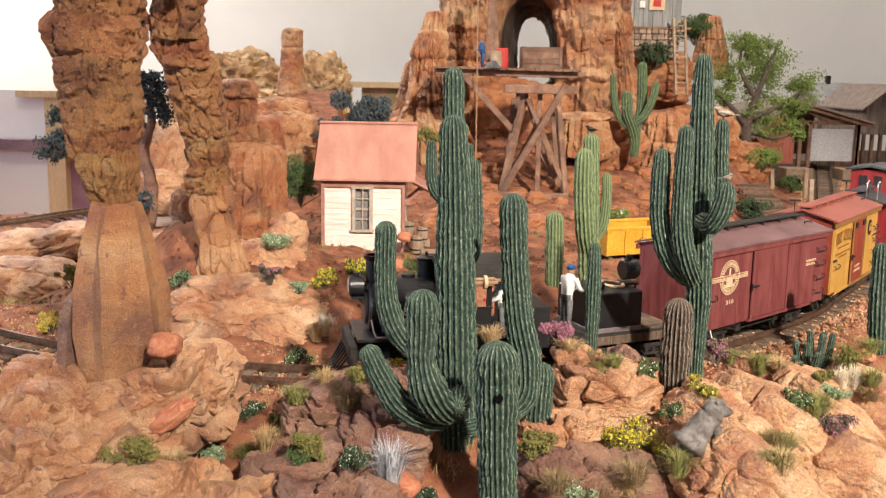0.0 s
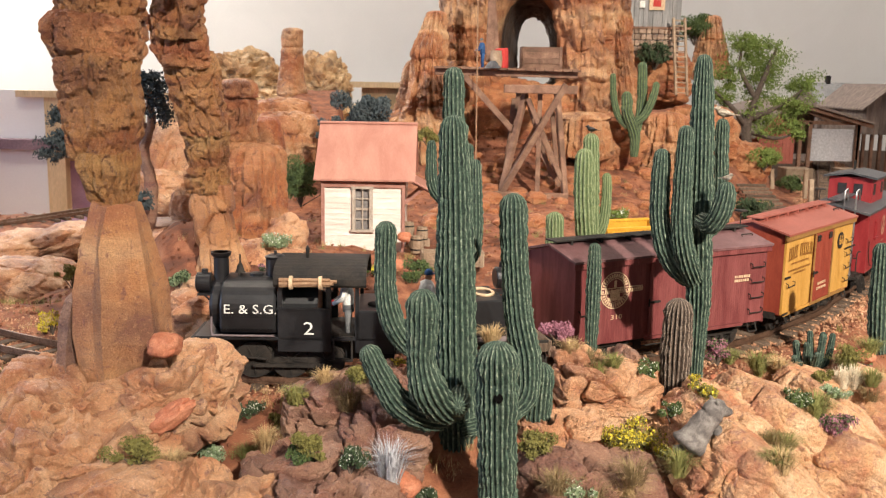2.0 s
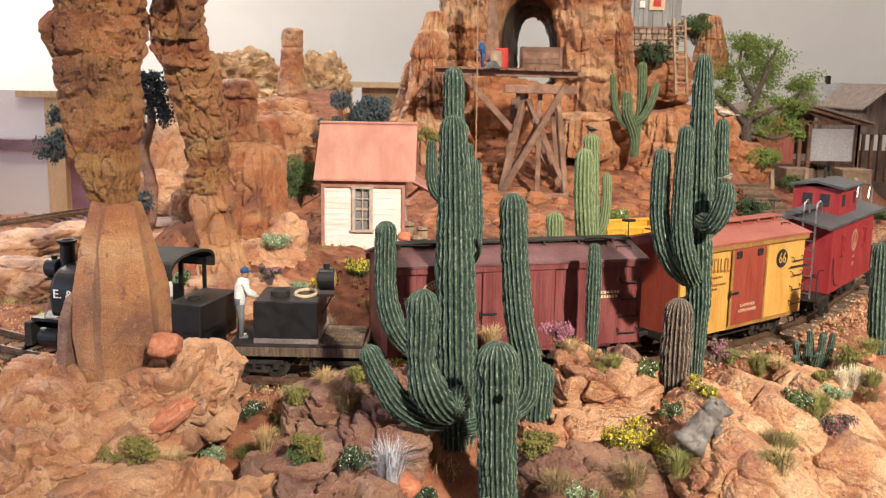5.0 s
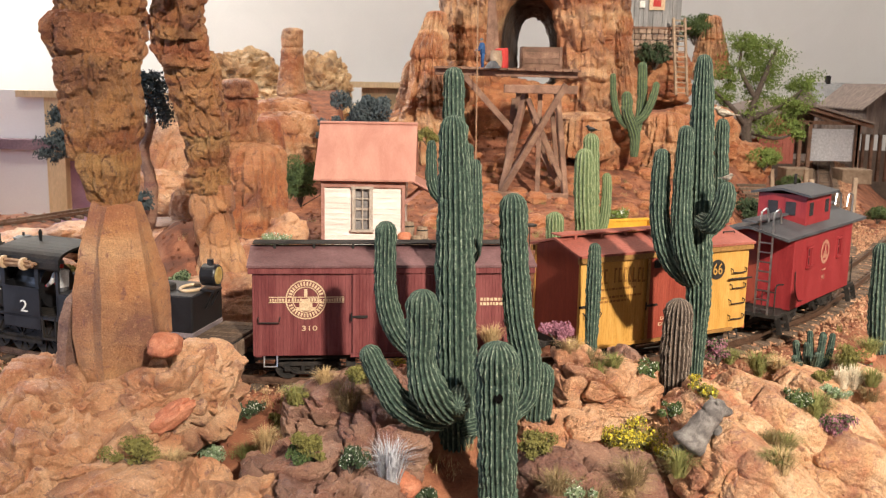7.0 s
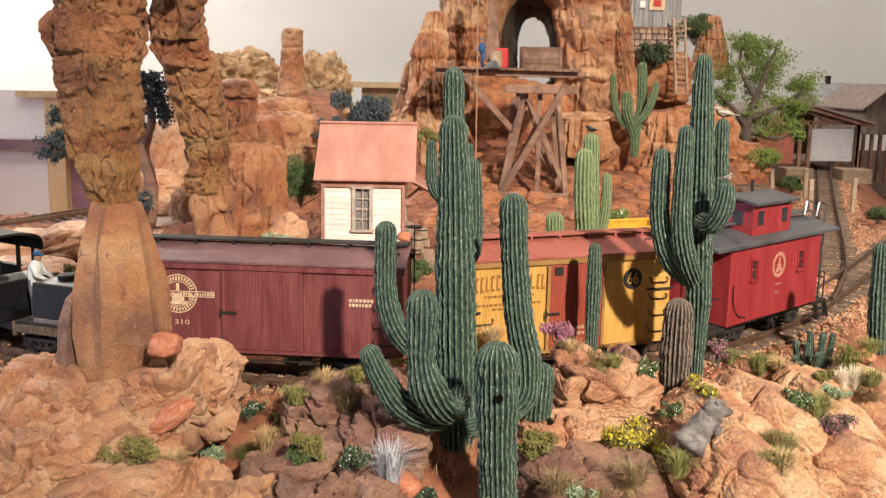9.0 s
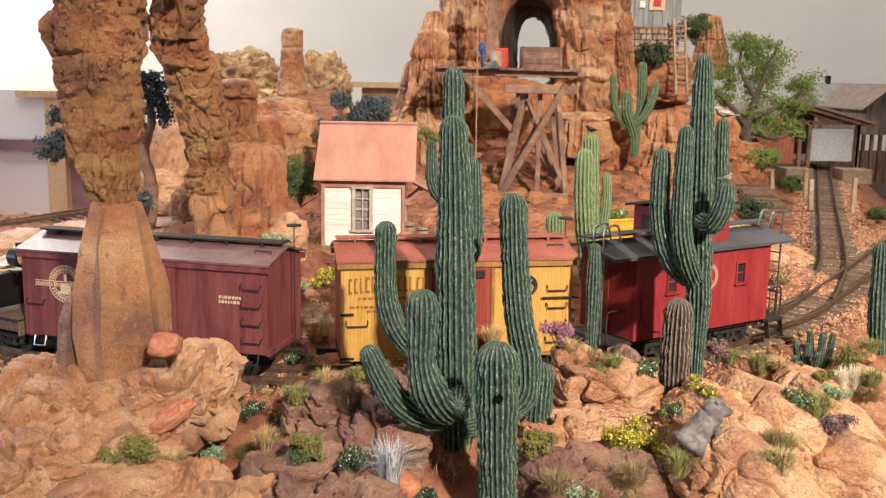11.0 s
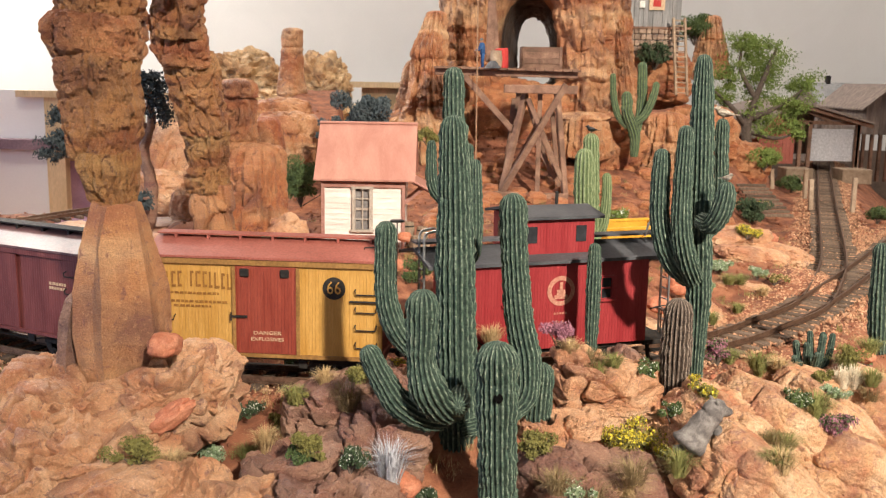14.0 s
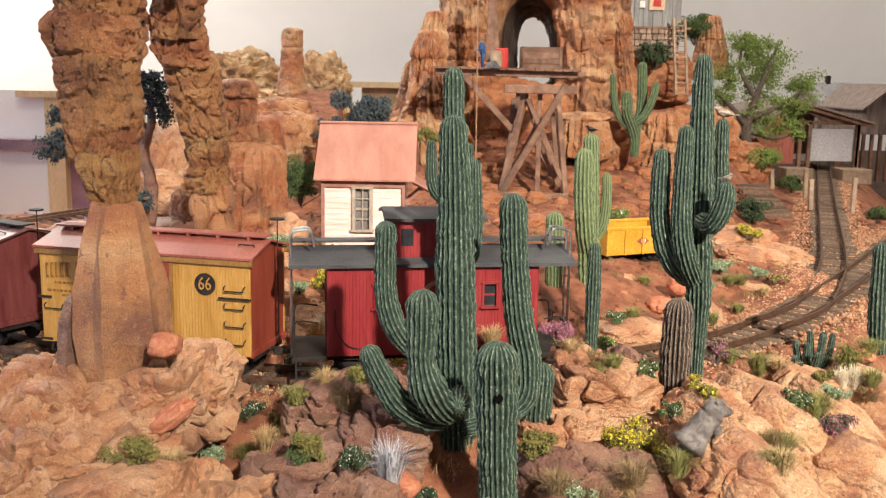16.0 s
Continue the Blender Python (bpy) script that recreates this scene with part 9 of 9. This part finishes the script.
for i, (place, r, h, leaf, flower, label, n) in enumerate((
        ((-0.1032, 0.3074, 0.0066), 0.0070, 0.0085, LEAF_OLIVE, None, "green-yellow foam shrub on the rock mound", 1100),
        ((-0.0903, 0.3561, -0.0089), 0.0065, 0.0070, LEAF_MINT, FLOWER_WHITE, "mint green shrub with white flowers", 1000),
        ((-0.0466, 0.3280, 0.0038), 0.0072, 0.0120, LEAF_OLIVE, None, "olive foam shrub between boulders", 1200),
        ((-0.0511, 0.3275, 0.0045), 0.0050, 0.0070, LEAF_GREEN, None, "small dark green shrub between boulders", 700),
        ((-0.0315, 0.3174, 0.0036), 0.0075, 0.0080, LEAF_DARK, FLOWER_WHITE, "dark low shrub with tiny pale flowers", 900),
        ((-0.0877, 0.3797, -0.0018), 0.0065, 0.0060, LEAF_DARK, FLOWER_WHITE, "low dark shrub with tiny white flowers", 800),
        ((-0.0802, 0.3924, 0.0008), 0.0060, 0.0050, LEAF_DARK, FLOWER_WHITE, "low dark shrub with tiny white flowers", 600),
        ((-0.0679, 0.3820, -0.0016), 0.0060, 0.0060, LEAF_OLIVE, None, "olive shrub beside the boulders", 700),
        ((-0.0574, 0.3613, 0.0104), 0.0050, 0.0070, LEAF_OLIVE, None, "olive shrub beside the boulders", 600),
        ((-0.0332, 0.3614, 0.0186), 0.0055, 0.0065, LEAF_OLIVE, None, "olive shrub beside the boulders", 700),
        ((-0.0235, 0.4200, 0.0142), 0.0085, 0.0090, LEAF_OLIVE, FLOWER_YELLOW, "yellow-flowered shrub beside the saguaro", 1100),
        ((0.0367, 0.3398, -0.0021), 0.0080, 0.0120, LEAF_OLIVE, None, "olive foam shrub at the foot of the saguaro", 1300),
        ((0.0802, 0.3654, -0.0095), 0.0125, 0.0150, LEAF_OLIVE, FLOWER_YELLOW, "bright yellow-flowered shrub on the hill", 2200),
        ((0.1086, 0.3701, 0.0159), 0.0065, 0.0090, LEAF_OLIVE, FLOWER_YELLOW, "bright yellow-flowered shrub on the hill", 900),
        ((0.0523, 0.4034, 0.0229), 0.0075, 0.0130, FLOWER_MAUVE, FLOWER_MAUVE, "mauve-flowered shrub near the track", 1300),
        ((0.1318, 0.4350, 0.0126), 0.0060, 0.0110, FLOWER_MAUVE, LEAF_GREEN, "mauve-flowered shrub near the track", 900),
        ((0.0961, 0.3757, -0.0035), 0.0050, 0.0090, LEAF_GREEN, FLOWER_WHITE, "small shrub with white flowers on the hill", 800),
        ((0.0886, 0.3969, 0.0179), 0.0065, 0.0090, LEAF_GREEN, FLOWER_WHITE, "small shrub with white flowers by the track", 900),
        ((0.0899, 0.5127, -0.0041), 0.0070, 0.0060, LEAF_BRIGHT, FLOWER_WHITE, "bright green shrub with white flowers", 800),
        ((0.1644, 0.3788, 0.0115), 0.0050, 0.0050, LEAF_MINT, FLOWER_WHITE, "small shrub with white flowers on the hill", 700),
        ((0.1629, 0.3906, 0.0137), 0.0050, 0.0060, LEAF_OLIVE, None, "olive shrub below the cactus clump", 700),
        ((0.1574, 0.3564, 0.0017), 0.0075, 0.0075, FLOWER_MAUVE, LEAF_GREEN, "low mauve shrub on the hill", 900),
        ((0.1436, 0.3639, 0.0116), 0.0060, 0.0060, LEAF_GREEN, FLOWER_WHITE, "low shrub with white flowers on the hill", 800),
        ((0.0504, 0.3247, -0.0072), 0.0080, 0.0070, LEAF_MINT, FLOWER_WHITE, "mint green shrub with white flowers", 1000),
        ((-0.0045, 0.3371, -0.0140), 0.0060, 0.0050, LEAF_DARK, FLOWER_WHITE, "low dark shrub with tiny white flowers", 700),
        ((0.2372, 0.5184, -0.0129), 0.0110, 0.0050, FLOWER_MAUVE, LEAF_GREEN, "low mauve shrub near the switch", 900),
        ((0.1877, 0.4236, 0.0113), 0.0080, 0.0110, LEAF_OLIVE, None, "olive shrub behind the cactus clump", 900),
        ((-0.0751, 0.4744, -0.0038), 0.0075, 0.0110, LEAF_GREEN, FLOWER_WHITE, "dark shrub with white flowers behind the track", 1000),
        ((-0.0975, 0.5237, 0.0256), 0.0050, 0.0140, LEAF_DARK, FLOWER_MAUVE, "slim mauve shrub on the rock bank", 800),
        ((-0.0819, 0.5261, 0.0205), 0.0050, 0.0080, LEAF_MINT, FLOWER_WHITE, "small mint shrub on the rock bank", 600),
        ((-0.0695, 0.5474, 0.0193), 0.0085, 0.0110, LEAF_OLIVE, FLOWER_YELLOW, "yellow-green shrub behind the track", 900),
        ((-0.1031, 0.5746, 0.0393), 0.0100, 0.0060, LEAF_MINT, FLOWER_WHITE, "low pale shrub on the red cliff", 800),
        ((-0.1519, 0.5374, 0.0216), 0.0070, 0.0080, LEAF_MINT, LEAF_DARK, "grey-green shrub at the foot of the rocks", 700),
        ((-0.2653, 0.6649, -0.0105), 0.0090, 0.0200, LEAF_OLIVE, None, "olive shrub beside the far rocks", 900),
        ((-0.2173, 0.5122, 0.0001), 0.0080, 0.0110, FLOWER_YELLOW, GRASS_TAN, "orange-yellow shrub beside the track", 900),
        ((-0.0167, 0.5700, 0.0188), 0.0090, 0.0150, LEAF_GREEN, None, "green shrub behind the track", 1000),
        ((-0.0501, 0.5739, 0.0209), 0.0110, 0.0110, LEAF_GREEN, FLOWER_YELLOW, "green shrub before the platform", 900),
        ((-0.1128, 0.7400, 0.0435), 0.0200, 0.0400, LEAF_GREEN, None, "dense dark green bush beside the house", 5200),
        ((0.0063, 0.6304, 0.0179), 0.0090, 0.0090, LEAF_GREEN, FLOWER_YELLOW, "green shrub behind the saguaro", 700),
        ((-0.0700, 0.8600, 0.0700), 0.0260, 0.0620, LEAF_BLUE, None, "dark blue-grey bush behind the house roof", 9000),
        ((-0.1020, 0.8600, 0.0795), 0.0130, 0.0320, LEAF_BLUE, None, "dark blue-grey bush behind the house roof", 1400),
        ((0.2620, 1.2150, 0.1602), 0.0180, 0.0340, LEAF_DARK, None, "dark green bush below the plank cabin", 2000),
        ((0.3306, 1.0065, -0.0038), 0.0160, 0.0280, LEAF_DARK, None, "dark green bush beside the yard", 1800),
        ((0.4151, 1.2311, 0.0343), 0.0200, 0.0300, LEAF_BRIGHT, None, "bright green bush below the tree", 1500),
        ((0.4963, 1.3494, -0.0077), 0.0190, 0.0260, LEAF_GREEN, None, "green bush beside the yard track", 1500),
        ((1.1151, 2.4600, -0.1717), 0.0190, 0.0260, LEAF_GREEN, None, "green bush beside the yard track", 1500),
        ((0.4846, 1.0490, -0.0074), 0.0150, 0.0200, LEAF_GREEN, None, "green bush beside the yard track", 1200),
        ((0.2508, 0.7750, 0.0178), 0.0110, 0.0110, LEAF_OLIVE, FLOWER_YELLOW, "yellow-flowered shrub beside the yard", 1000),
        ((0.3711, 1.0929, -0.0029), 0.0110, 0.0130, GRASS_TAN, FLOWER_YELLOW, "orange-yellow shrub beside the yard", 1000),
        ((0.2316, 0.6833, 0.0032), 0.0070, 0.0080, LEAF_MINT, FLOWER_WHITE, "pale shrub behind the track", 700),
        ((0.2421, 0.6769, 0.0005), 0.0070, 0.0060, LEAF_OLIVE, GRASS_TAN, "dry shrub behind the track", 700),
        ((0.1810, 0.6340, 0.0007), 0.0080, 0.0080, LEAF_MINT, FLOWER_WHITE, "pale shrub behind the track", 800),
        ((0.2039, 0.6821, 0.0072), 0.0090, 0.0080, LEAF_MINT, FLOWER_WHITE, "pale shrub behind the track", 800),
        ((0.1045, 0.5427, 0.0031), 0.0060, 0.0060, LEAF_GREEN, FLOWER_WHITE, "small shrub behind the track", 600),
        ((0.1689, 0.9199, 0.0119), 0.0120, 0.0080, LEAF_BRIGHT, FLOWER_WHITE, "pale green shrub on the mine slope", 800),
        ((-0.0154, 0.9500, 0.0747), 0.0120, 0.0200, LEAF_OLIVE, None, "olive shrub beside the house", 800),
        ((0.3442, 1.3500, 0.1972), 0.0240, 0.0420, LEAF_GREEN, None, "dark bush beside the plank cabin", 2600))):
    shrub(rest(place), r, h, leaf, label, 400 + i, flower, n, 0.0007 if place[1] < 0.5 else (0.0010 if place[1] < 0.8 else 0.0017))


def ground_cover():
    """Fine gravel and short grass over the soil, as the layout's loose scatter."""
    rnd = random.Random(55)
    verts, faces = [], []
    for k in range(9000):
        y = 0.30 + 0.95 * rnd.random() ** 1.7
        x = rnd.uniform(-0.56, 0.56) * y
        if to_track(x, y) < 0.02:
            continue
        r = rnd.uniform(0.0004, 0.0017) * (0.6 + y)
        m = Euler((rnd.uniform(0, 6), rnd.uniform(0, 6), rnd.uniform(0, 6))).to_matrix()
        c = Vector((x, y, ground_z(x, y) + r * 0.3))
        b = len(verts)
        for v in ((1, 0, 0), (-1, 0, 0), (0, 1, 0), (0, -1, 0), (0, 0, 1), (0, 0, -1)):
            verts.append(tuple(c + m @ (Vector(v) * r * rnd.uniform(0.6, 1.1))))
        for f in ((0, 2, 4), (2, 1, 4), (1, 3, 4), (3, 0, 4), (2, 0, 5), (1, 2, 5), (3, 1, 5), (0, 3, 5)):
            faces.append(tuple(b + q for q in f))
    tagged(mesh_of("gravel", verts, faces, SOIL, label="fine red gravel scattered over the soil"), category="gravel", kind="stuff")
    for material, seed, label in ((GRASS_TAN, 1, "short dry grass scattered over the soil"), (GRASS_GREEN, 2, "short green grass scattered over the soil")):
        rnd = random.Random(seed)
        verts, faces = [], []
        for k in range(760):
            y = 0.31 + 0.75 * rnd.random() ** 1.8
            x = rnd.uniform(-0.50, 0.55) * y
            if to_track(x, y) < 0.026 or fbm(Vector((x * 30, y * 30, seed * 9.0)), 2) < -0.05:
                continue
            g = ground_z(x, y)
            for q in range(26):
                a, h = rnd.uniform(0, 6.3), rnd.uniform(0.002, 0.0055)
                px, py = x + rnd.gauss(0, 0.0022), y + rnd.gauss(0, 0.0022)
                lx, ly = math.cos(a) * h * 0.5, math.sin(a) * h * 0.5
                wx, wy = -math.sin(a) * 0.00016, math.cos(a) * 0.00016
                b = len(verts)
                verts += [(px - wx, py - wy, g - 0.0008), (px + wx, py + wy, g - 0.0008), (px + lx, py + ly, g + h)]
                faces.append((b, b + 1, b + 2))
        tagged(mesh_of("grass", verts, faces, material, label=label), category="grass", kind="stuff")


ground_cover()


def tree(name, foot, branches, crown, leaf, label, seed, count, size, bark):
    """A tree with a bent trunk and limbs and a crown of many leaves in clumps. crown: clump centres and radii."""
    rnd = random.Random(seed)
    f = Vector(foot)
    top = empty(name, Matrix.Translation(f), label, "tree")
    bm = bmesh.new()
    for pts, r0, r1 in branches:
        path = spline([Vector(p) - f for p in pts], 6)
        tube(bm, path, [r0 + (r1 - r0) * i / (len(path) - 1) for i in range(len(path))], 8, wobble=0.3)
    part("trunk", bm, bark, top, smooth=True)
    cs = []
    subs = []
    for c, r in crown:
        for _ in range(13):
            d = Vector((rnd.gauss(0, 1), rnd.gauss(0, 1), rnd.gauss(0, 0.8))).normalized() * r * rnd.uniform(0.3, 1.0)
            subs.append((Vector(c) - f + d, r * rnd.uniform(0.18, 0.36)))
    for _ in range(count):
        c, r = rnd.choice(subs)
        d = Vector((rnd.gauss(0, 1), rnd.gauss(0, 1), rnd.gauss(0, 0.7))) * r * 0.8
        cs.append(tuple(c + d))
    mesh_of("crown", *leaf_faces(cs, size, rnd), leaf, top)
    return top


tree("tree", (0.4224, 1.3200, 0.0461), [([(0.4227, 1.3200, 0.0422), (0.4172, 1.3200, 0.0851), (0.4247, 1.3200, 0.1199), (0.4405, 1.3200, 0.1661), (0.4499, 1.3200, 0.1927)], 0.0075, 0.0018), ([(0.4187, 1.3200, 0.0851), (0.3900, 1.3200, 0.1155), (0.3669, 1.3200, 0.1342)], 0.0050, 0.0014), ([(0.4267, 1.3200, 0.1238), (0.4049, 1.3300, 0.1655), (0.4083, 1.3300, 0.2037)], 0.0040, 0.0012), ([(0.4225, 1.3200, 0.0968), (0.4529, 1.3100, 0.1130), (0.4857, 1.3100, 0.1365)], 0.0045, 0.0012), ([(0.4224, 1.3200, 0.0774), (0.4489, 1.3000, 0.0713), (0.4717, 1.3000, 0.0756)], 0.0035, 0.0012)],
     [((0.4040, 1.3300, 0.1998), 0.024), ((0.3896, 1.3300, 0.1614), 0.030), ((0.4552, 1.3300, 0.1703), 0.034), ((0.4875, 1.3200, 0.1402), 0.024), ((0.4333, 1.3400, 0.1430), 0.030), ((0.3843, 1.3300, 0.1267), 0.018), ((0.4725, 1.3100, 0.1096), 0.026), ((0.4384, 1.3200, 0.0932), 0.028), ((0.4261, 1.3400, 0.1853), 0.026), ((0.4750, 1.3100, 0.0789), 0.018)], LEAF_BRIGHT, "broad light green tree with dark bent limbs", 9, 17000, 0.0017, TWIG)
tree("tree", (-0.1957, 0.6200, 0.0452), [([(-0.1958, 0.6200, 0.0433), (-0.1926, 0.6200, 0.0697), (-0.1966, 0.6200, 0.0919), (-0.1910, 0.6200, 0.1122), (-0.1925, 0.6200, 0.1321)], 0.0050, 0.0020), ([(-0.1956, 0.6200, 0.0882), (-0.2279, 0.6200, 0.0943), (-0.2537, 0.6200, 0.0938)], 0.0026, 0.0008), ([(-0.1934, 0.6200, 0.1085), (-0.2230, 0.6200, 0.1207), (-0.2497, 0.6200, 0.1148)], 0.0024, 0.0008), ([(-0.1935, 0.6200, 0.0660), (-0.1888, 0.6000, 0.0648), (-0.1882, 0.5900, 0.0653)], 0.0016, 0.0008)],
     [((-0.2537, 0.6200, 0.0938), 0.0100), ((-0.2489, 0.6200, 0.1020), 0.0070), ((-0.2511, 0.6200, 0.1158), 0.0080), ((-0.1889, 0.6200, 0.1303), 0.0120), ((-0.1872, 0.6200, 0.1177), 0.0100), ((-0.1913, 0.6000, 0.0640), 0.0070), ((-0.1911, 0.6200, 0.1393), 0.0080)], LEAF_BLUE, "gnarled pine with dark blue-green needle pads", 10, 8000, 0.0011, ROCK_GREY)


# ---- animals and birds, model figures ----
FUR = varied("grey_fur", (0.085, 0.075, 0.07), (0.24, 0.22, 0.20), (0.15, 0.13, 0.12), rough=0.85, scale=260, fine=2600, depth=0.0004)
FEATHER = varied("bird_plumage", (0.10, 0.075, 0.05), (0.62, 0.54, 0.44), rough=0.7, scale=520, fine=2600)


# A sitting grey furry animal of no particular species.
def build_grey_animal():
    foot = Vector((0.0984, 0.3422, 0.0036))
    top = empty("grey_animal", Matrix.Translation(foot) @ pose(0, 0, 0, 0, 0, 12), "sitting grey furry model animal on the rocks", "animal")
    bm = tube(bmesh.new(), spline([(-0.0045, 0, 0.0025), (-0.0025, 0, 0.0055), (0.0005, 0, 0.0100), (0.0030, 0, 0.0135), (0.0050, 0, 0.0160)], 5), [0.0040, 0.0058, 0.0066, 0.0068, 0.0066, 0.0062, 0.0057, 0.0053] + [0.0050 - 0.00006 * i for i in range(13)], 18, wobble=0.18)
    part("body", bm, FUR, top, smooth=True)
    bm = tube(bmesh.new(), spline([(0.0030, 0, 0.0150), (0.0068, 0, 0.0170), (0.0100, 0, 0.0166), (0.0132, 0, 0.0158)], 4), [0.0040, 0.0043, 0.0045, 0.0045, 0.0044, 0.0041, 0.0036, 0.0029, 0.0024, 0.0021, 0.0018, 0.0015, 0.0009], 14, wobble=0.2)
    part("head", bm, FUR, top, smooth=True)
    for s in (-1, 1):
        part("ear", tube(bmesh.new(), [(0.0062, s * 0.0022, 0.0200), (0.0050, s * 0.0028, 0.0222)], [0.0013, 0.0003], 8), FUR, top)
        part("front_leg", tube(bmesh.new(), [(0.0060, s * 0.0022, 0.0110), (0.0082, s * 0.0022, 0.0050), (0.0086, s * 0.0022, 0.0004), (0.0102, s * 0.0022, 0.0002)], [0.0020, 0.0015, 0.0012, 0.0010], 10), FUR, top, smooth=True)
        part("hind_leg", tube(bmesh.new(), [(-0.0040, s * 0.0028, 0.0045), (-0.0005, s * 0.0034, 0.0038), (0.0000, s * 0.0034, 0.0008), (0.0020, s * 0.0034, 0.0004)], [0.0026, 0.0022, 0.0012, 0.0009], 10), FUR, top, smooth=True)
    part("tail", tube(bmesh.new(), spline([(-0.0060, 0, 0.0030), (-0.0070, 0.003, 0.0012), (-0.0050, 0.006, 0.0014)], 4), [0.0012, 0.0014, 0.0016, 0.0017, 0.0017, 0.0016, 0.0013, 0.0009, 0.0004], 10), FUR, top, smooth=True)
    return top


build_grey_animal()


def bird(place, scale, turn, body_mat, label, wings_up=False):
    top = empty("bird", Matrix.Translation(place) @ pose(0, 0, 0, 0, 0, turn), label, "bird", "perched birds")
    k = scale
    part("body", tube(bmesh.new(), [(-1.0 * k, 0, 0.55 * k), (-0.6 * k, 0, 0.60 * k), (0, 0, 0.70 * k), (0.5 * k, 0, 0.85 * k), (0.85 * k, 0, 1.1 * k)], [0.10 * k, 0.32 * k, 0.46 * k, 0.38 * k, 0.12 * k], 12), body_mat, top, smooth=True)
    part("head", tube(bmesh.new(), [(0.45 * k, 0, 1.0 * k), (0.60 * k, 0, 1.15 * k), (0.80 * k, 0, 1.2 * k), (0.95 * k, 0, 1.2 * k), (1.3 * k, 0, 1.15 * k)], [0.15 * k, 0.30 * k, 0.30 * k, 0.12 * k, 0.02 * k], 10), body_mat, top, smooth=True)
    part("tail", box(bmesh.new(), -1.8 * k, -0.8 * k, -0.18 * k, 0.18 * k, 0.48 * k, 0.56 * k), body_mat, top)
    for s in (-1, 1):
        if wings_up:
            part("wing", beam(bmesh.new(), (0.1 * k, s * 0.25 * k, 0.85 * k), (-1.1 * k, s * 1.2 * k, 1.25 * k), 0.75 * k, 0.08 * k), body_mat, top)
        else:
            part("wing", tube(bmesh.new(), [(0.4 * k, s * 0.40 * k, 0.85 * k), (-0.3 * k, s * 0.46 * k, 0.70 * k), (-1.2 * k, s * 0.25 * k, 0.55 * k)], [0.12 * k, 0.22 * k, 0.04 * k], 8), body_mat, top)
        part("leg", rod(bmesh.new(), (0, s * 0.15 * k, 0.0), (0, s * 0.15 * k, 0.35 * k), 0.05 * k, 5), TWIG, top)
    return top


bird((0.1262, 0.4340, 0.1268), 0.0042, 185, FEATHER, "speckled light brown model bird on a cactus arm")
bird((0.1210, 0.4040, 0.1013), 0.0028, 300, FEATHER, "small brown model bird on a cactus arm")
bird((0.0922, 0.6020, 0.1107), 0.0035, 200, BLACK, "dark blue-black model bird on a cactus")


# ---- what moves: the train, drawn along the track ----
def way(t):
    """Metres that the train has covered after t seconds."""
    return 0.029 * t + 0.0150 * (1 - max(0.0, 1 - t / 2.0) ** 1.2)


def ride(thing, s0, half, slack=0.0, seat=None):
    """Key a vehicle that starts at s0 on the line, on two trucks half apart from its middle; slack: what its couplings give on the way."""
    rows = []
    for k in range(65):
        t = k * 0.25
        s = s0 - way(t) + slack * step(5.0, 12.0, t)
        a, _ = on_line(s - half)
        b, _ = on_line(s + half)
        d = b - a
        m = Matrix.Translation((a + b) / 2) @ pose(0, 0, 0, 0, 0, math.degrees(math.atan2(d.y, d.x)))
        rows.append((t, m @ seat if seat else m))
    walk(thing, rows)


def motions():
    ride(engine, 0.4675, 0.020)
    ride(tender, 0.5490, 0.019)
    ride(fireman, 0.5490, 0.019, 0.0, fireman.matrix_basis.copy())
    ride(driver, 0.4675, 0.020, 0.0, driver.matrix_basis.copy())
    ride(maroon_car, 0.6505, 0.040)
    ride(yellow_car, 0.7880, 0.034, 0.0085)
    ride(caboose, 0.9385, 0.031, -0.0085)
    for wheelset, radius, place in ROLLING:
        rows = []
        for k in range(129):
            t = k * 0.125
            rows.append((t, pose(*place, 0, math.degrees(-way(t) / radius), 0)))
        walk(wheelset, rows)


motions()
